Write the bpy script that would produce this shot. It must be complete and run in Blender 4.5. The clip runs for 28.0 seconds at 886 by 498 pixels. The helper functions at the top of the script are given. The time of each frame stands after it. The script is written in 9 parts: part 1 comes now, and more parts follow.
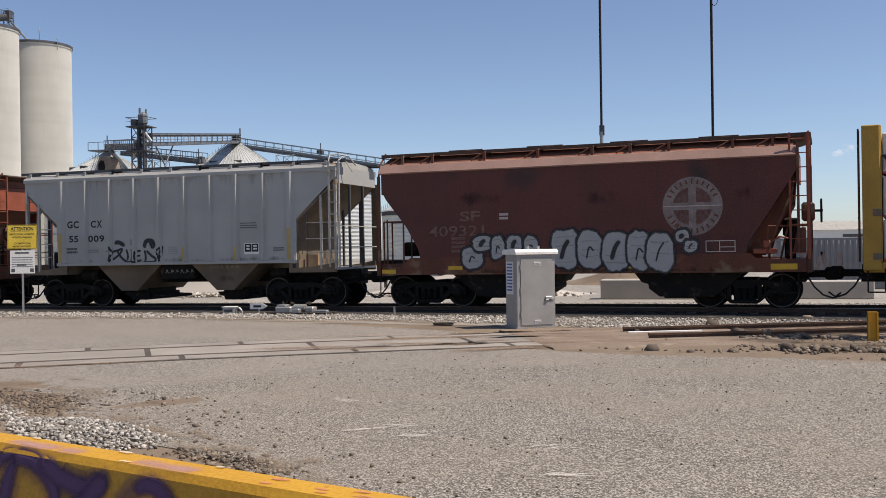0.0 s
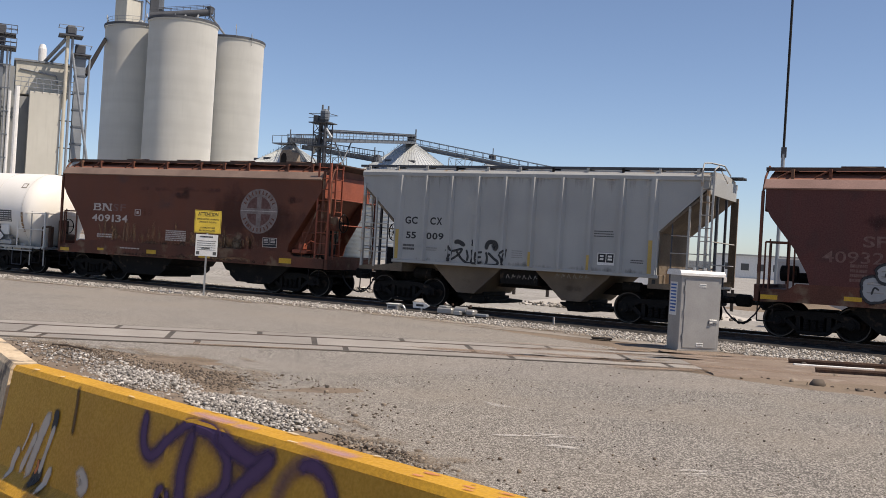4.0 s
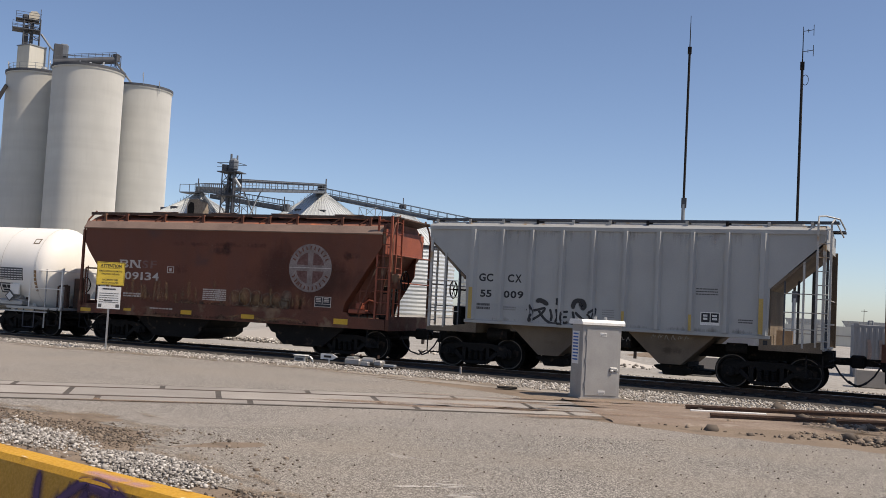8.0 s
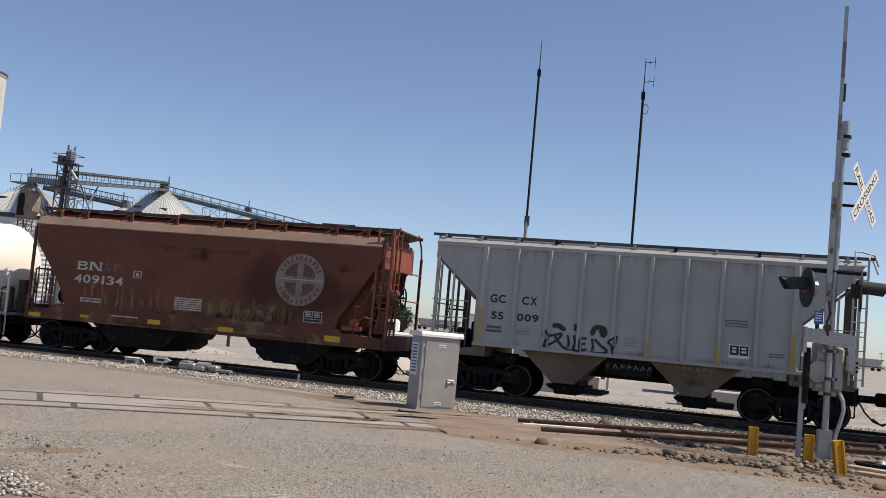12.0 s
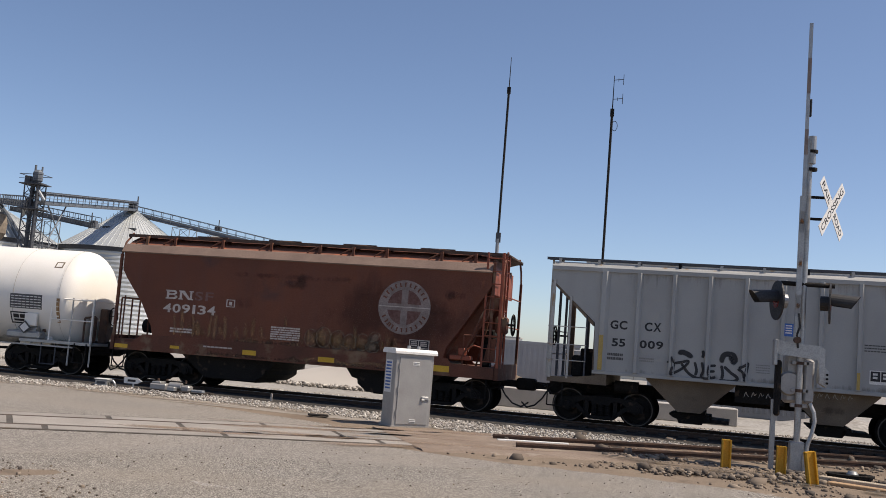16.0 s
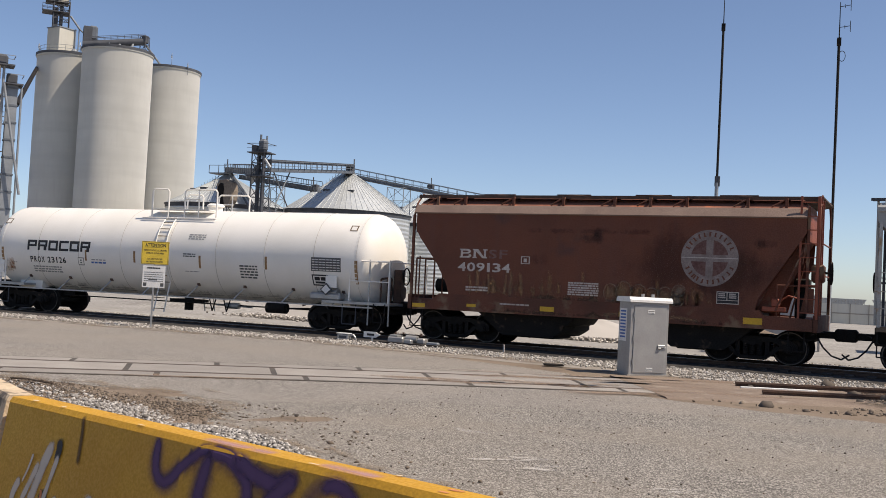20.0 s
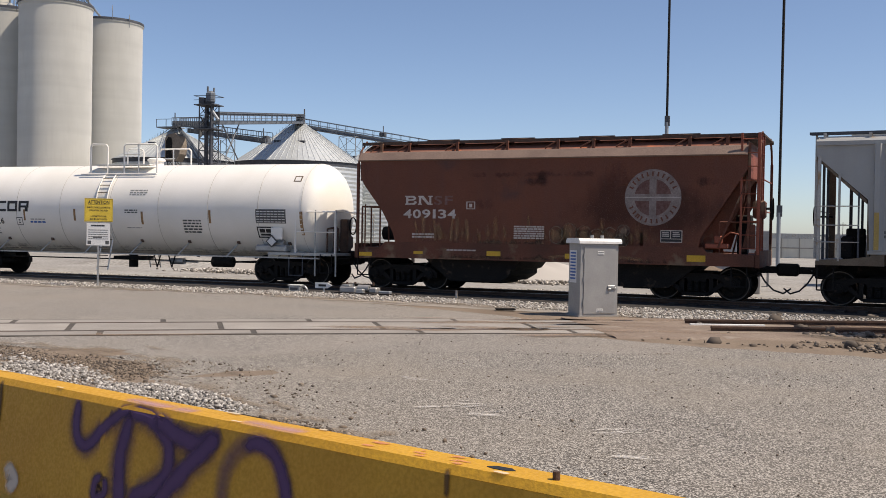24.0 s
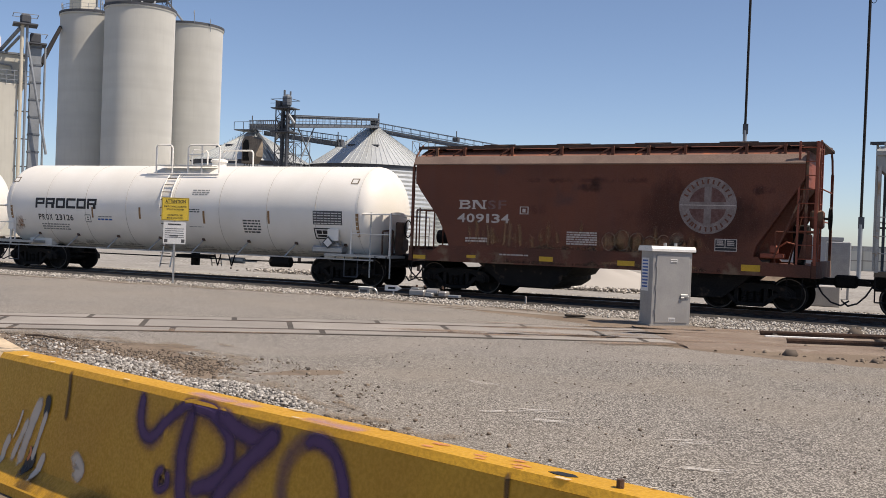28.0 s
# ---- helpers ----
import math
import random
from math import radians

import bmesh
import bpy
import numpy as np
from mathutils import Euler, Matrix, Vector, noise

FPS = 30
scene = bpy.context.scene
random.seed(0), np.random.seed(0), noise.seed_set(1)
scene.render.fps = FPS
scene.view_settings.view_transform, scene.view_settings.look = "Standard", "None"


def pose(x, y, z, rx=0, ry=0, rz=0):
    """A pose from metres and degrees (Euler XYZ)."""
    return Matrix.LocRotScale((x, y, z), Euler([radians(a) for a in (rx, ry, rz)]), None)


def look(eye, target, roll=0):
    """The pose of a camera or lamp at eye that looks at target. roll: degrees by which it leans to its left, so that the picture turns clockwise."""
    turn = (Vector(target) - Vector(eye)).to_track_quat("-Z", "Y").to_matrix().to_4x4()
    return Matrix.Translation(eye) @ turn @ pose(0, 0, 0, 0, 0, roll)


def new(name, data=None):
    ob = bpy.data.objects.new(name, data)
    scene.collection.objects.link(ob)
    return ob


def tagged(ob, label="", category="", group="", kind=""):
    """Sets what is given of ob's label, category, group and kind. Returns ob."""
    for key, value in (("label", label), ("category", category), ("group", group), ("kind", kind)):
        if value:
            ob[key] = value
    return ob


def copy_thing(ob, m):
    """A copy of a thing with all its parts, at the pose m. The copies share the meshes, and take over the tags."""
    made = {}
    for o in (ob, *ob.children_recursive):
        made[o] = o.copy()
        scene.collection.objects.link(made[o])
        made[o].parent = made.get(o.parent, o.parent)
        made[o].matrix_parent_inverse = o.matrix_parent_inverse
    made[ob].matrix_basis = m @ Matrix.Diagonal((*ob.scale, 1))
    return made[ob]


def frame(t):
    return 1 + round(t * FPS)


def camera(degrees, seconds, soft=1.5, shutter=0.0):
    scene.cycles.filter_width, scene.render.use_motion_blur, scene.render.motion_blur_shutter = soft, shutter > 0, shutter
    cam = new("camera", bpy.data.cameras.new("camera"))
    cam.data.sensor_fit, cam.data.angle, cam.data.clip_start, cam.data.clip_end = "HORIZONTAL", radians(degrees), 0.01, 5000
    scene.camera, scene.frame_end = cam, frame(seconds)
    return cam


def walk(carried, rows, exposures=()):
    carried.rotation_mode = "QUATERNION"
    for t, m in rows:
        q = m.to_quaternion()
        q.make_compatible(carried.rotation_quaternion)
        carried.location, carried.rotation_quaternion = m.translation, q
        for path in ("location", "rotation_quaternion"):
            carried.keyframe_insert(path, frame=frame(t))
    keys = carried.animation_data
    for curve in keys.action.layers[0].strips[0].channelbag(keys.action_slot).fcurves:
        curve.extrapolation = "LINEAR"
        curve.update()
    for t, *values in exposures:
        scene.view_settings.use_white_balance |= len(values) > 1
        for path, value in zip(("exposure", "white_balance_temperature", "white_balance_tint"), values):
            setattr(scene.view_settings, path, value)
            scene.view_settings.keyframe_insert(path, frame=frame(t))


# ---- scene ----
cam = camera(47.6, 28.0, 0.8)
PATH = [
    (0, (-0.059, 0.383, 1.733), (-0.579, 2.314, 1.731), -0.8),
    (0.5, (-0.042, 0.199, 1.75), (-0.869, 2.02, 1.75), -1.1),
    (1, (-0.029, 0.183, 1.76), (-0.942, 1.962, 1.766), -0.9),
    (1.5, (0.02, 0.161, 1.747), (-0.935, 1.918, 1.752), -1.0),
    (2, (0.082, 0.16, 1.743), (-0.883, 1.912, 1.748), -0.8),
    (2.5, (0.058, 0.184, 1.743), (-0.895, 1.942, 1.742), -0.0),
    (3, (0.003, 0.219, 1.767), (-0.928, 1.989, 1.765), 1.4),
    (3.5, (0.009, 0.194, 1.764), (-0.885, 1.983, 1.764), 2.4),
    (4, (0.02, 0.187, 1.767), (-0.808, 2.008, 1.771), 3.5),
    (4.5, (0.056, 0.197, 1.786), (-0.738, 2.032, 1.789), 3.9),
    (6.5, (0.215, 0.052, 1.838), (-0.531, 1.906, 1.918), 3.7),
    (7, (0.21, 0.024, 1.85), (-0.498, 1.892, 1.945), 3.5),
    (7.5, (0.211, 0.012, 1.844), (-0.468, 1.891, 1.948), 3.3),
    (8, (0.212, 0.007, 1.823), (-0.457, 1.889, 1.934), 3.1),
    (8.5, (0.188, 0.015, 1.828), (-0.473, 1.899, 1.941), 2.7),
    (9, (0.185, 0.048, 1.82), (-0.47, 1.934, 1.934), 2.4),
    (9.5, (0.174, 0.072, 1.817), (-0.467, 1.963, 1.934), 2.8),
    (10, (0.169, 0.066, 1.825), (-0.439, 1.967, 1.944), 3.4),
    (10.5, (0.22, 0.068, 1.82), (-0.307, 1.993, 1.946), 4.3),
    (11, (0.216, 0.021, 1.842), (-0.266, 1.958, 1.969), 5.3),
    (11.5, (0.253, 0.023, 1.843), (-0.185, 1.97, 1.979), 5.5),
    (13.5, (0.205, -0.035, 1.797), (-0.023, 1.943, 1.985), 4.3),
    (14, (0.2, -0.031, 1.787), (-0.057, 1.943, 1.978), 4.3),
    (14.5, (0.209, 0.007, 1.771), (-0.06, 1.979, 1.966), 4.6),
    (15, (0.211, 0.02, 1.774), (-0.062, 1.992, 1.968), 4.6),
    (15.5, (0.237, -0.015, 1.792), (-0.033, 1.956, 1.994), 4.7),
    (16, (0.215, -0.024, 1.809), (-0.106, 1.941, 2.0), 4.6),
    (16.5, (0.122, 0.02, 1.8), (-0.439, 1.933, 1.965), 4.9),
    (17, (0.047, 0.07, 1.769), (-0.742, 1.903, 1.91), 3.0),
    (17.5, (0.035, 0.063, 1.764), (-0.825, 1.864, 1.896), 2.8),
    (18, (0.033, 0.064, 1.736), (-0.835, 1.862, 1.843), 2.8),
    (18.5, (0.005, 0.04, 1.744), (-0.864, 1.84, 1.827), 2.9),
    (19, (-0.056, 0.008, 1.747), (-0.919, 1.81, 1.834), 3.2),
    (19.5, (-0.171, -0.072, 1.752), (-0.982, 1.754, 1.835), 3.3),
    (20, (-0.221, -0.214, 1.744), (-0.935, 1.653, 1.813), 3.0),
    (20.5, (-0.293, -0.285, 1.704), (-0.889, 1.624, 1.749), 3.2),
    (22.5, (-0.313, 0.065, 1.732), (-0.882, 1.983, 1.715), 1.3),
    (23, (-0.246, 0.074, 1.732), (-0.852, 1.979, 1.71), 0.8),
    (23.5, (-0.182, 0.047, 1.724), (-0.806, 1.947, 1.69), 1.0),
    (24, (-0.126, 0.021, 1.738), (-0.755, 1.919, 1.706), 1.1),
    (24.5, (-0.119, -0.009, 1.736), (-0.748, 1.89, 1.705), 1.6),
    (25, (-0.076, 0.045, 1.758), (-0.704, 1.943, 1.737), 2.8),
    (25.5, (-0.021, 0.065, 1.761), (-0.639, 1.967, 1.752), 4.1),
    (26, (-0.041, 0.052, 1.745), (-0.67, 1.951, 1.746), 4.2),
    (26.5, (-0.102, 0.073, 1.712), (-0.783, 1.953, 1.704), 4.3),
    (27, (-0.122, 0.114, 1.7), (-0.837, 1.982, 1.68), 3.7),
    (27.5, (-0.103, 0.114, 1.713), (-0.844, 1.971, 1.689), 2.8),
    (28, (-0.129, 0.112, 1.706), (-0.891, 1.961, 1.681), 2.2),
]
walk(cam, [(t, look(eye, target, roll)) for t, eye, target, roll in PATH])

from mathutils.geometry import tessellate_polygon

# ---- light ----
SUN_DIR = Vector((0.985, 0.03, 1.5)).normalized()
world = bpy.data.worlds.new("sky")
scene.world = world
world.use_nodes = True
wn = world.node_tree.nodes
sky = wn.new("ShaderNodeTexSky")
sky.sky_type = "NISHITA"
sky.sun_disc = False
sky.sun_elevation = math.asin(SUN_DIR.z)
sky.sun_rotation = math.atan2(SUN_DIR.x, SUN_DIR.y)
sky.air_density, sky.dust_density, sky.ozone_density = 0.75, 0.9, 3.4
sky.altitude = 600
world.node_tree.links.new(sky.outputs[0], wn["Background"].inputs[0])
wn["Background"].inputs[1].default_value = 0.12
sun = new("sun", bpy.data.lights.new("sun", "SUN"))
sun.data.energy, sun.data.angle, sun.data.color = 4.5, radians(0.53), (1, 0.935, 0.83)
sun.matrix_world = look(SUN_DIR * 100, (0, 0, 0))
scene.view_settings.exposure = 0.21
scene.view_settings.use_white_balance = True
scene.view_settings.white_balance_temperature = 7030
scene.view_settings.white_balance_tint = 14


# ---- materials ----
def pbr(name, c1, c2=None, scale=2.0, rough=0.8, metal=0.0, bump=0.15, fine=40.0, c3=None, spots=0.0,
        spot_scale=8.0, streak=None, rand=0.0, bump_scale=None, spec=0.5, speck=0.35, bands=None):
    """A surface whose colour drifts from c1 to c2 at two scales, with spots of c3, upright streaks, level bands and fine relief."""
    m = bpy.data.materials.new(name)
    m.use_nodes = True
    nt = m.node_tree
    nd, ln = nt.nodes, nt.links
    p = nd["Principled BSDF"]
    p.inputs["Roughness"].default_value, p.inputs["Metallic"].default_value = rough, metal
    p.inputs["Specular IOR Level"].default_value = spec
    co = nd.new("ShaderNodeTexCoord").outputs["Object"]

    def noisy(s, detail=4.0, vec=None, lo=0.35, hi=0.65):
        n = nd.new("ShaderNodeTexNoise")
        n.inputs["Scale"].default_value, n.inputs["Detail"].default_value = s, detail
        ln.new(vec or co, n.inputs["Vector"])
        r = nd.new("ShaderNodeMapRange")
        r.inputs["From Min"].default_value, r.inputs["From Max"].default_value = lo, hi
        ln.new(n.outputs["Fac"], r.inputs["Value"])
        return r.outputs[0]

    def mixed(fac, a, b):
        x = nd.new("ShaderNodeMix")
        x.data_type = "RGBA"
        ln.new(fac, x.inputs[0])
        for k, v in ((6, a), (7, b)):
            if isinstance(v, tuple):
                x.inputs[k].default_value = (*v, 1)
            else:
                ln.new(v, x.inputs[k])
        return x.outputs[2]

    def times(a, k):
        x = nd.new("ShaderNodeMath")
        x.operation = "MULTIPLY"
        ln.new(a, x.inputs[0])
        x.inputs[1].default_value = k
        return x.outputs[0]

    c2 = c2 or tuple(0.82 * v for v in c1)
    col = mixed(noisy(scale), c1, c2)
    grain = noisy(fine, 2.0)
    col = mixed(times(grain, speck), col, tuple(0.6 * v for v in c2))
    if streak:
        mp = nd.new("ShaderNodeMapping")
        mp.inputs["Scale"].default_value = (1.0, 1.0, 0.08)
        ln.new(co, mp.inputs["Vector"])
        col = mixed(times(noisy(3.5, 5.0, mp.outputs[0], 0.5, 0.75), 0.55), col, streak)
    if bands:
        mp = nd.new("ShaderNodeMapping")
        mp.inputs["Scale"].default_value = (0.05, 0.05, 1.0)
        ln.new(co, mp.inputs["Vector"])
        col = mixed(times(noisy(0.55, 5.0, mp.outputs[0], 0.45, 0.75), 0.6), col, bands)
    if c3 and spots:
        col = mixed(noisy(spot_scale, 6.0, None, 0.62 - spots, 0.72 - spots), col, c3)
    if rand:
        oi = nd.new("ShaderNodeObjectInfo")
        hs = nd.new("ShaderNodeHueSaturation")
        r = nd.new("ShaderNodeMapRange")
        r.inputs["To Min"].default_value, r.inputs["To Max"].default_value = 1 - rand, 1 + rand
        ln.new(oi.outputs["Random"], r.inputs["Value"])
        ln.new(r.outputs[0], hs.inputs["Value"])
        ln.new(col, hs.inputs["Color"])
        col = hs.outputs[0]
    ln.new(col, p.inputs["Base Color"])
    rr = nd.new("ShaderNodeMapRange")
    rr.inputs["To Min"].default_value, rr.inputs["To Max"].default_value = max(rough - 0.08, 0.02), min(rough + 0.1, 1)
    ln.new(grain, rr.inputs["Value"])
    ln.new(rr.outputs[0], p.inputs["Roughness"])
    if bump:
        b = nd.new("ShaderNodeBump")
        b.inputs["Strength"].default_value, b.inputs["Distance"].default_value = bump, 0.02
        ln.new(noisy(bump_scale or fine, 3.0, None, 0.2, 0.8), b.inputs["Height"])
        ln.new(b.outputs[0], p.inputs["Normal"])
    return m


def plain(name, c, rough=0.6, metal=0.0):
    return pbr(name, c, tuple(0.85 * v for v in c), 4.0, rough, metal, 0.03)


def stone_mat(name, a, b, c):
    """Loose stones: every stone takes its own tone."""
    m = bpy.data.materials.new(name)
    m.use_nodes = True
    nd, ln = m.node_tree.nodes, m.node_tree.links
    p = nd["Principled BSDF"]
    p.inputs["Roughness"].default_value = 0.9
    g = nd.new("ShaderNodeNewGeometry")
    r = nd.new("ShaderNodeValToRGB")
    r.color_ramp.elements[0].color, r.color_ramp.elements[1].color = (*a, 1), (*c, 1)
    e = r.color_ramp.elements.new(0.55)
    e.color = (*b, 1)
    ln.new(g.outputs["Random Per Island"], r.inputs[0])
    ln.new(r.outputs[0], p.inputs["Base Color"])
    return m


def asphalt_mat(name, base, chips, dusty, chip_size, chip_amount):
    """Worn asphalt: pale chips of stone in a dark binder, with drifts of dust."""
    m = bpy.data.materials.new(name)
    m.use_nodes = True
    nd, ln = m.node_tree.nodes, m.node_tree.links
    p = nd["Principled BSDF"]
    p.inputs["Roughness"].default_value = 0.92
    p.inputs["Specular IOR Level"].default_value = 0.25
    co = nd.new("ShaderNodeTexCoord").outputs["Object"]

    def noise_fac(s, lo, hi, d=5.0):
        n = nd.new("ShaderNodeTexNoise")
        n.inputs["Scale"].default_value, n.inputs["Detail"].default_value = s, d
        ln.new(co, n.inputs["Vector"])
        r = nd.new("ShaderNodeMapRange")
        r.inputs["From Min"].default_value, r.inputs["From Max"].default_value = lo, hi
        ln.new(n.outputs["Fac"], r.inputs["Value"])
        return r.outputs[0]

    def mixed(fac, a, b):
        x = nd.new("ShaderNodeMix")
        x.data_type = "RGBA"
        ln.new(fac, x.inputs[0])
        for k, v in ((6, a), (7, b)):
            if isinstance(v, tuple):
                x.inputs[k].default_value = (*v, 1)
            else:
                ln.new(v, x.inputs[k])
        return x.outputs[2]

    v = nd.new("ShaderNodeTexVoronoi")
    v.inputs["Scale"].default_value = chip_size
    ln.new(co, v.inputs["Vector"])
    sp = nd.new("ShaderNodeSeparateColor")
    ln.new(v.outputs["Color"], sp.inputs[0])
    r = nd.new("ShaderNodeMapRange")
    r.inputs["From Min"].default_value, r.inputs["From Max"].default_value = 1 - chip_amount - 0.12, 1 - chip_amount + 0.12
    ln.new(sp.outputs[0], r.inputs["Value"])
    dark = nd.new("ShaderNodeMapRange")
    dark.inputs["From Min"].default_value, dark.inputs["From Max"].default_value = 0.88, 0.96
    ln.new(sp.outputs[1], dark.inputs["Value"])
    col = mixed(noise_fac(0.7, 0.35, 0.65), base, tuple(0.8 * q for q in base))
    col = mixed(r.outputs[0], col, chips)
    col = mixed(dark.outputs[0], col, tuple(0.35 * q for q in base))
    half = nd.new("ShaderNodeMath")
    half.operation = "MULTIPLY"
    half.inputs[1].default_value = 0.55
    ln.new(noise_fac(0.32, 0.44, 0.72), half.inputs[0])
    col = mixed(half.outputs[0], col, dusty)
    ln.new(col, p.inputs["Base Color"])
    b = nd.new("ShaderNodeBump")
    b.inputs["Strength"].default_value, b.inputs["Distance"].default_value = 0.5, 0.008
    ln.new(v.outputs["Distance"], b.inputs["Height"])
    ln.new(b.outputs[0], p.inputs["Normal"])
    return m


DIRT = pbr("dirt", (0.24, 0.185, 0.132), (0.175, 0.13, 0.092), 0.6, 0.95, 0, 0.5, 30, (0.13, 0.098, 0.07), 0.06, 2.2)
CROSSING_DIRT = pbr("reddish_crossing_dirt", (0.25, 0.195, 0.15), (0.2, 0.148, 0.112), 0.9, 0.95, 0, 0.4, 26, (0.29, 0.245, 0.2), 0.02, 1.5)
OILY_SHADE = pbr("oily_shaded_ballast", (0.04, 0.035, 0.03), (0.022, 0.019, 0.017), 1.5, 0.9, 0, 0.6, 24, (0.1, 0.085, 0.07), 0.05, 3)
YARD = pbr("yard_gravel", (0.39, 0.37, 0.335), (0.29, 0.272, 0.245), 0.3, 0.95, 0, 0.5, 7.0, (0.22, 0.2, 0.175), 0.06, 1.2, speck=0.7)
ASPHALT = asphalt_mat("old_asphalt", (0.112, 0.102, 0.09), (0.46, 0.425, 0.376), (0.25, 0.216, 0.174), 92.0, 0.36)
ASPHALT_SMOOTH = asphalt_mat("patched_asphalt", (0.19, 0.172, 0.152), (0.38, 0.35, 0.312), (0.27, 0.235, 0.196), 70.0, 0.34)
CONCRETE = pbr("concrete", (0.325, 0.298, 0.265), (0.265, 0.24, 0.212), 1.2, 0.9, 0, 0.25, 45, rand=0.12)
BALLAST_BED = pbr("ballast_bed", (0.33, 0.295, 0.255), (0.25, 0.22, 0.185), 1.2, 0.95, 0, 0.6, 22)
STONES = stone_mat("ballast_stone", (0.16, 0.143, 0.122), (0.34, 0.312, 0.28), (0.62, 0.585, 0.53))
PILE_STONES = stone_mat("gravel_stone", (0.15, 0.138, 0.124), (0.29, 0.27, 0.245), (0.56, 0.53, 0.49))
DARK_STONES = stone_mat("dirty_stone", (0.06, 0.05, 0.042), (0.15, 0.115, 0.085), (0.28, 0.225, 0.17))
RAIL_STEEL = pbr("rail_rust", (0.13, 0.075, 0.05), (0.08, 0.05, 0.038), 6, 0.75, 0.3, 0.2)
RAIL_TOP = pbr("rail_top", (0.5, 0.48, 0.46), (0.38, 0.35, 0.33), 5, 0.35, 0.9, 0.03)
TIE = pbr("creosote_tie", (0.09, 0.07, 0.055), (0.05, 0.04, 0.033), 5, 0.9, 0, 0.5, 60, rand=0.3)
FLANGE = pbr("flangeway", (0.06, 0.052, 0.045), (0.1, 0.085, 0.07), 4, 0.9, 0, 0.2)
YELLOW = pbr("yellow_paint", (0.62, 0.335, 0.022), (0.54, 0.275, 0.018), 1.4, 0.6, 0, 0.12, 55, (0.5, 0.3, 0.1), 0.0, 5)
WHITE_BARRIER = pbr("old_white_paint", (0.7, 0.55, 0.37), (0.56, 0.435, 0.29), 2.5, 0.85, 0, 0.35, 35, (0.16, 0.13, 0.1), 0.06, 5)
SCUFF = pbr("scuffed_white", (0.55, 0.5, 0.42), (0.42, 0.36, 0.27), 8, 0.9, 0, 0.2)
RED = pbr("oxide_red_paint", (0.165, 0.048, 0.021), (0.112, 0.034, 0.016), 0.5, 0.7, 0, 0.1, 30, (0.08, 0.034, 0.026), 0.02, 0.7,
          streak=(0.12, 0.042, 0.026))
RED_SILL = pbr("stained_red_paint", (0.16, 0.052, 0.028), (0.1, 0.038, 0.022), 1.2, 0.8, 0, 0.15, 30, (0.2, 0.125, 0.075), 0.06, 1.8)
# Lighter copy of the car red: sunlight on the end parts is in the colour.
RED_SUNLIT = pbr("sunlit_red_paint", (0.33, 0.082, 0.04), (0.23, 0.06, 0.032), 1.5, 0.65, 0, 0.1)
RED_ROOF = pbr("faded_red_roof", (0.26, 0.1, 0.062), (0.19, 0.075, 0.048), 1.5, 0.8, 0, 0.1, 30, (0.42, 0.13, 0.06), 0.03, 2)
RED_EAVE = pbr("faded_brown_eave", (0.24, 0.165, 0.128), (0.18, 0.122, 0.096), 1.2, 0.8, 0, 0.1, 30, (0.42, 0.13, 0.06), 0.0, 2)
SF_RED = pbr("dark_red_paint", (0.128, 0.034, 0.026), (0.085, 0.025, 0.02), 0.45, 0.7, 0, 0.1, 30, (0.04, 0.022, 0.02), 0.06, 0.55,
             streak=(0.075, 0.03, 0.024))
SF_EAVE = pbr("faded_pink_eave", (0.33, 0.2, 0.165), (0.26, 0.16, 0.13), 1.2, 0.8, 0, 0.1)
GREY_CAR = pbr("grey_car_paint", (0.373, 0.380, 0.369), (0.328, 0.333, 0.323), 0.7, 0.6, 0, 0.08, 30, (0.26, 0.25, 0.23), 0.0, 2.5, streak=(0.33, 0.33, 0.315), speck=0.08)
GREY_ROOF = pbr("galvanised_roof", (0.5, 0.49, 0.46), (0.4, 0.39, 0.36), 1.5, 0.6, 0.2, 0.1, 30, (0.36, 0.24, 0.13), 0.03, 3)
GREY_RUST = pbr("dusty_tan_chute", (0.21, 0.16, 0.11), (0.13, 0.098, 0.068), 1.2, 0.85, 0, 0.15)
WHITE_TANK = pbr("white_tank_paint", (0.84, 0.81, 0.75), (0.78, 0.75, 0.68), 0.8, 0.5, 0, 0.05, 30, (0.72, 0.67, 0.58), 0.0, 1.2, speck=0.06)
TANK_DIRT = pbr("tank_belly_dirt", (0.4, 0.36, 0.3), (0.52, 0.48, 0.42), 1.5, 0.8, 0, 0.1)
BLACK_IRON = pbr("grimy_black_iron", (0.015, 0.0128, 0.0113), (0.009, 0.008, 0.0075), 3, 0.85, 0.0, 0.3, 30, (0.06, 0.042, 0.03), 0.02, 4, spec=0.3)
WHEEL_RIM = pbr("worn_wheel_rim", (0.12, 0.105, 0.095), (0.06, 0.055, 0.05), 6, 0.45, 0.7, 0.1)
GALV = pbr("galvanised_steel", (0.45, 0.45, 0.44), (0.36, 0.36, 0.355), 4, 0.45, 0.6, 0.06)
CABINET_MAT = pbr("aluminium_cabinet", (0.37, 0.36, 0.345), (0.31, 0.3, 0.29), 2.5, 0.45, 0.35, 0.02, 30, streak=(0.36, 0.355, 0.34), speck=0.1)
WHITE = pbr("white_paint", (0.8, 0.79, 0.76), (0.72, 0.71, 0.68), 3, 0.55, 0, 0.04)
OFF_WHITE = pbr("weathered_white_lettering", (0.6, 0.54, 0.49), (0.46, 0.4, 0.36), 14, 0.8, 0, 0.02)
EMBLEM_FIELD = pbr("emblem_quarters", (0.17, 0.095, 0.08), (0.12, 0.05, 0.042), 12, 0.8, 0, 0.02)
FADED = pbr("faded_lettering", (0.21, 0.125, 0.105), (0.15, 0.07, 0.06), 12, 0.8, 0, 0.02)
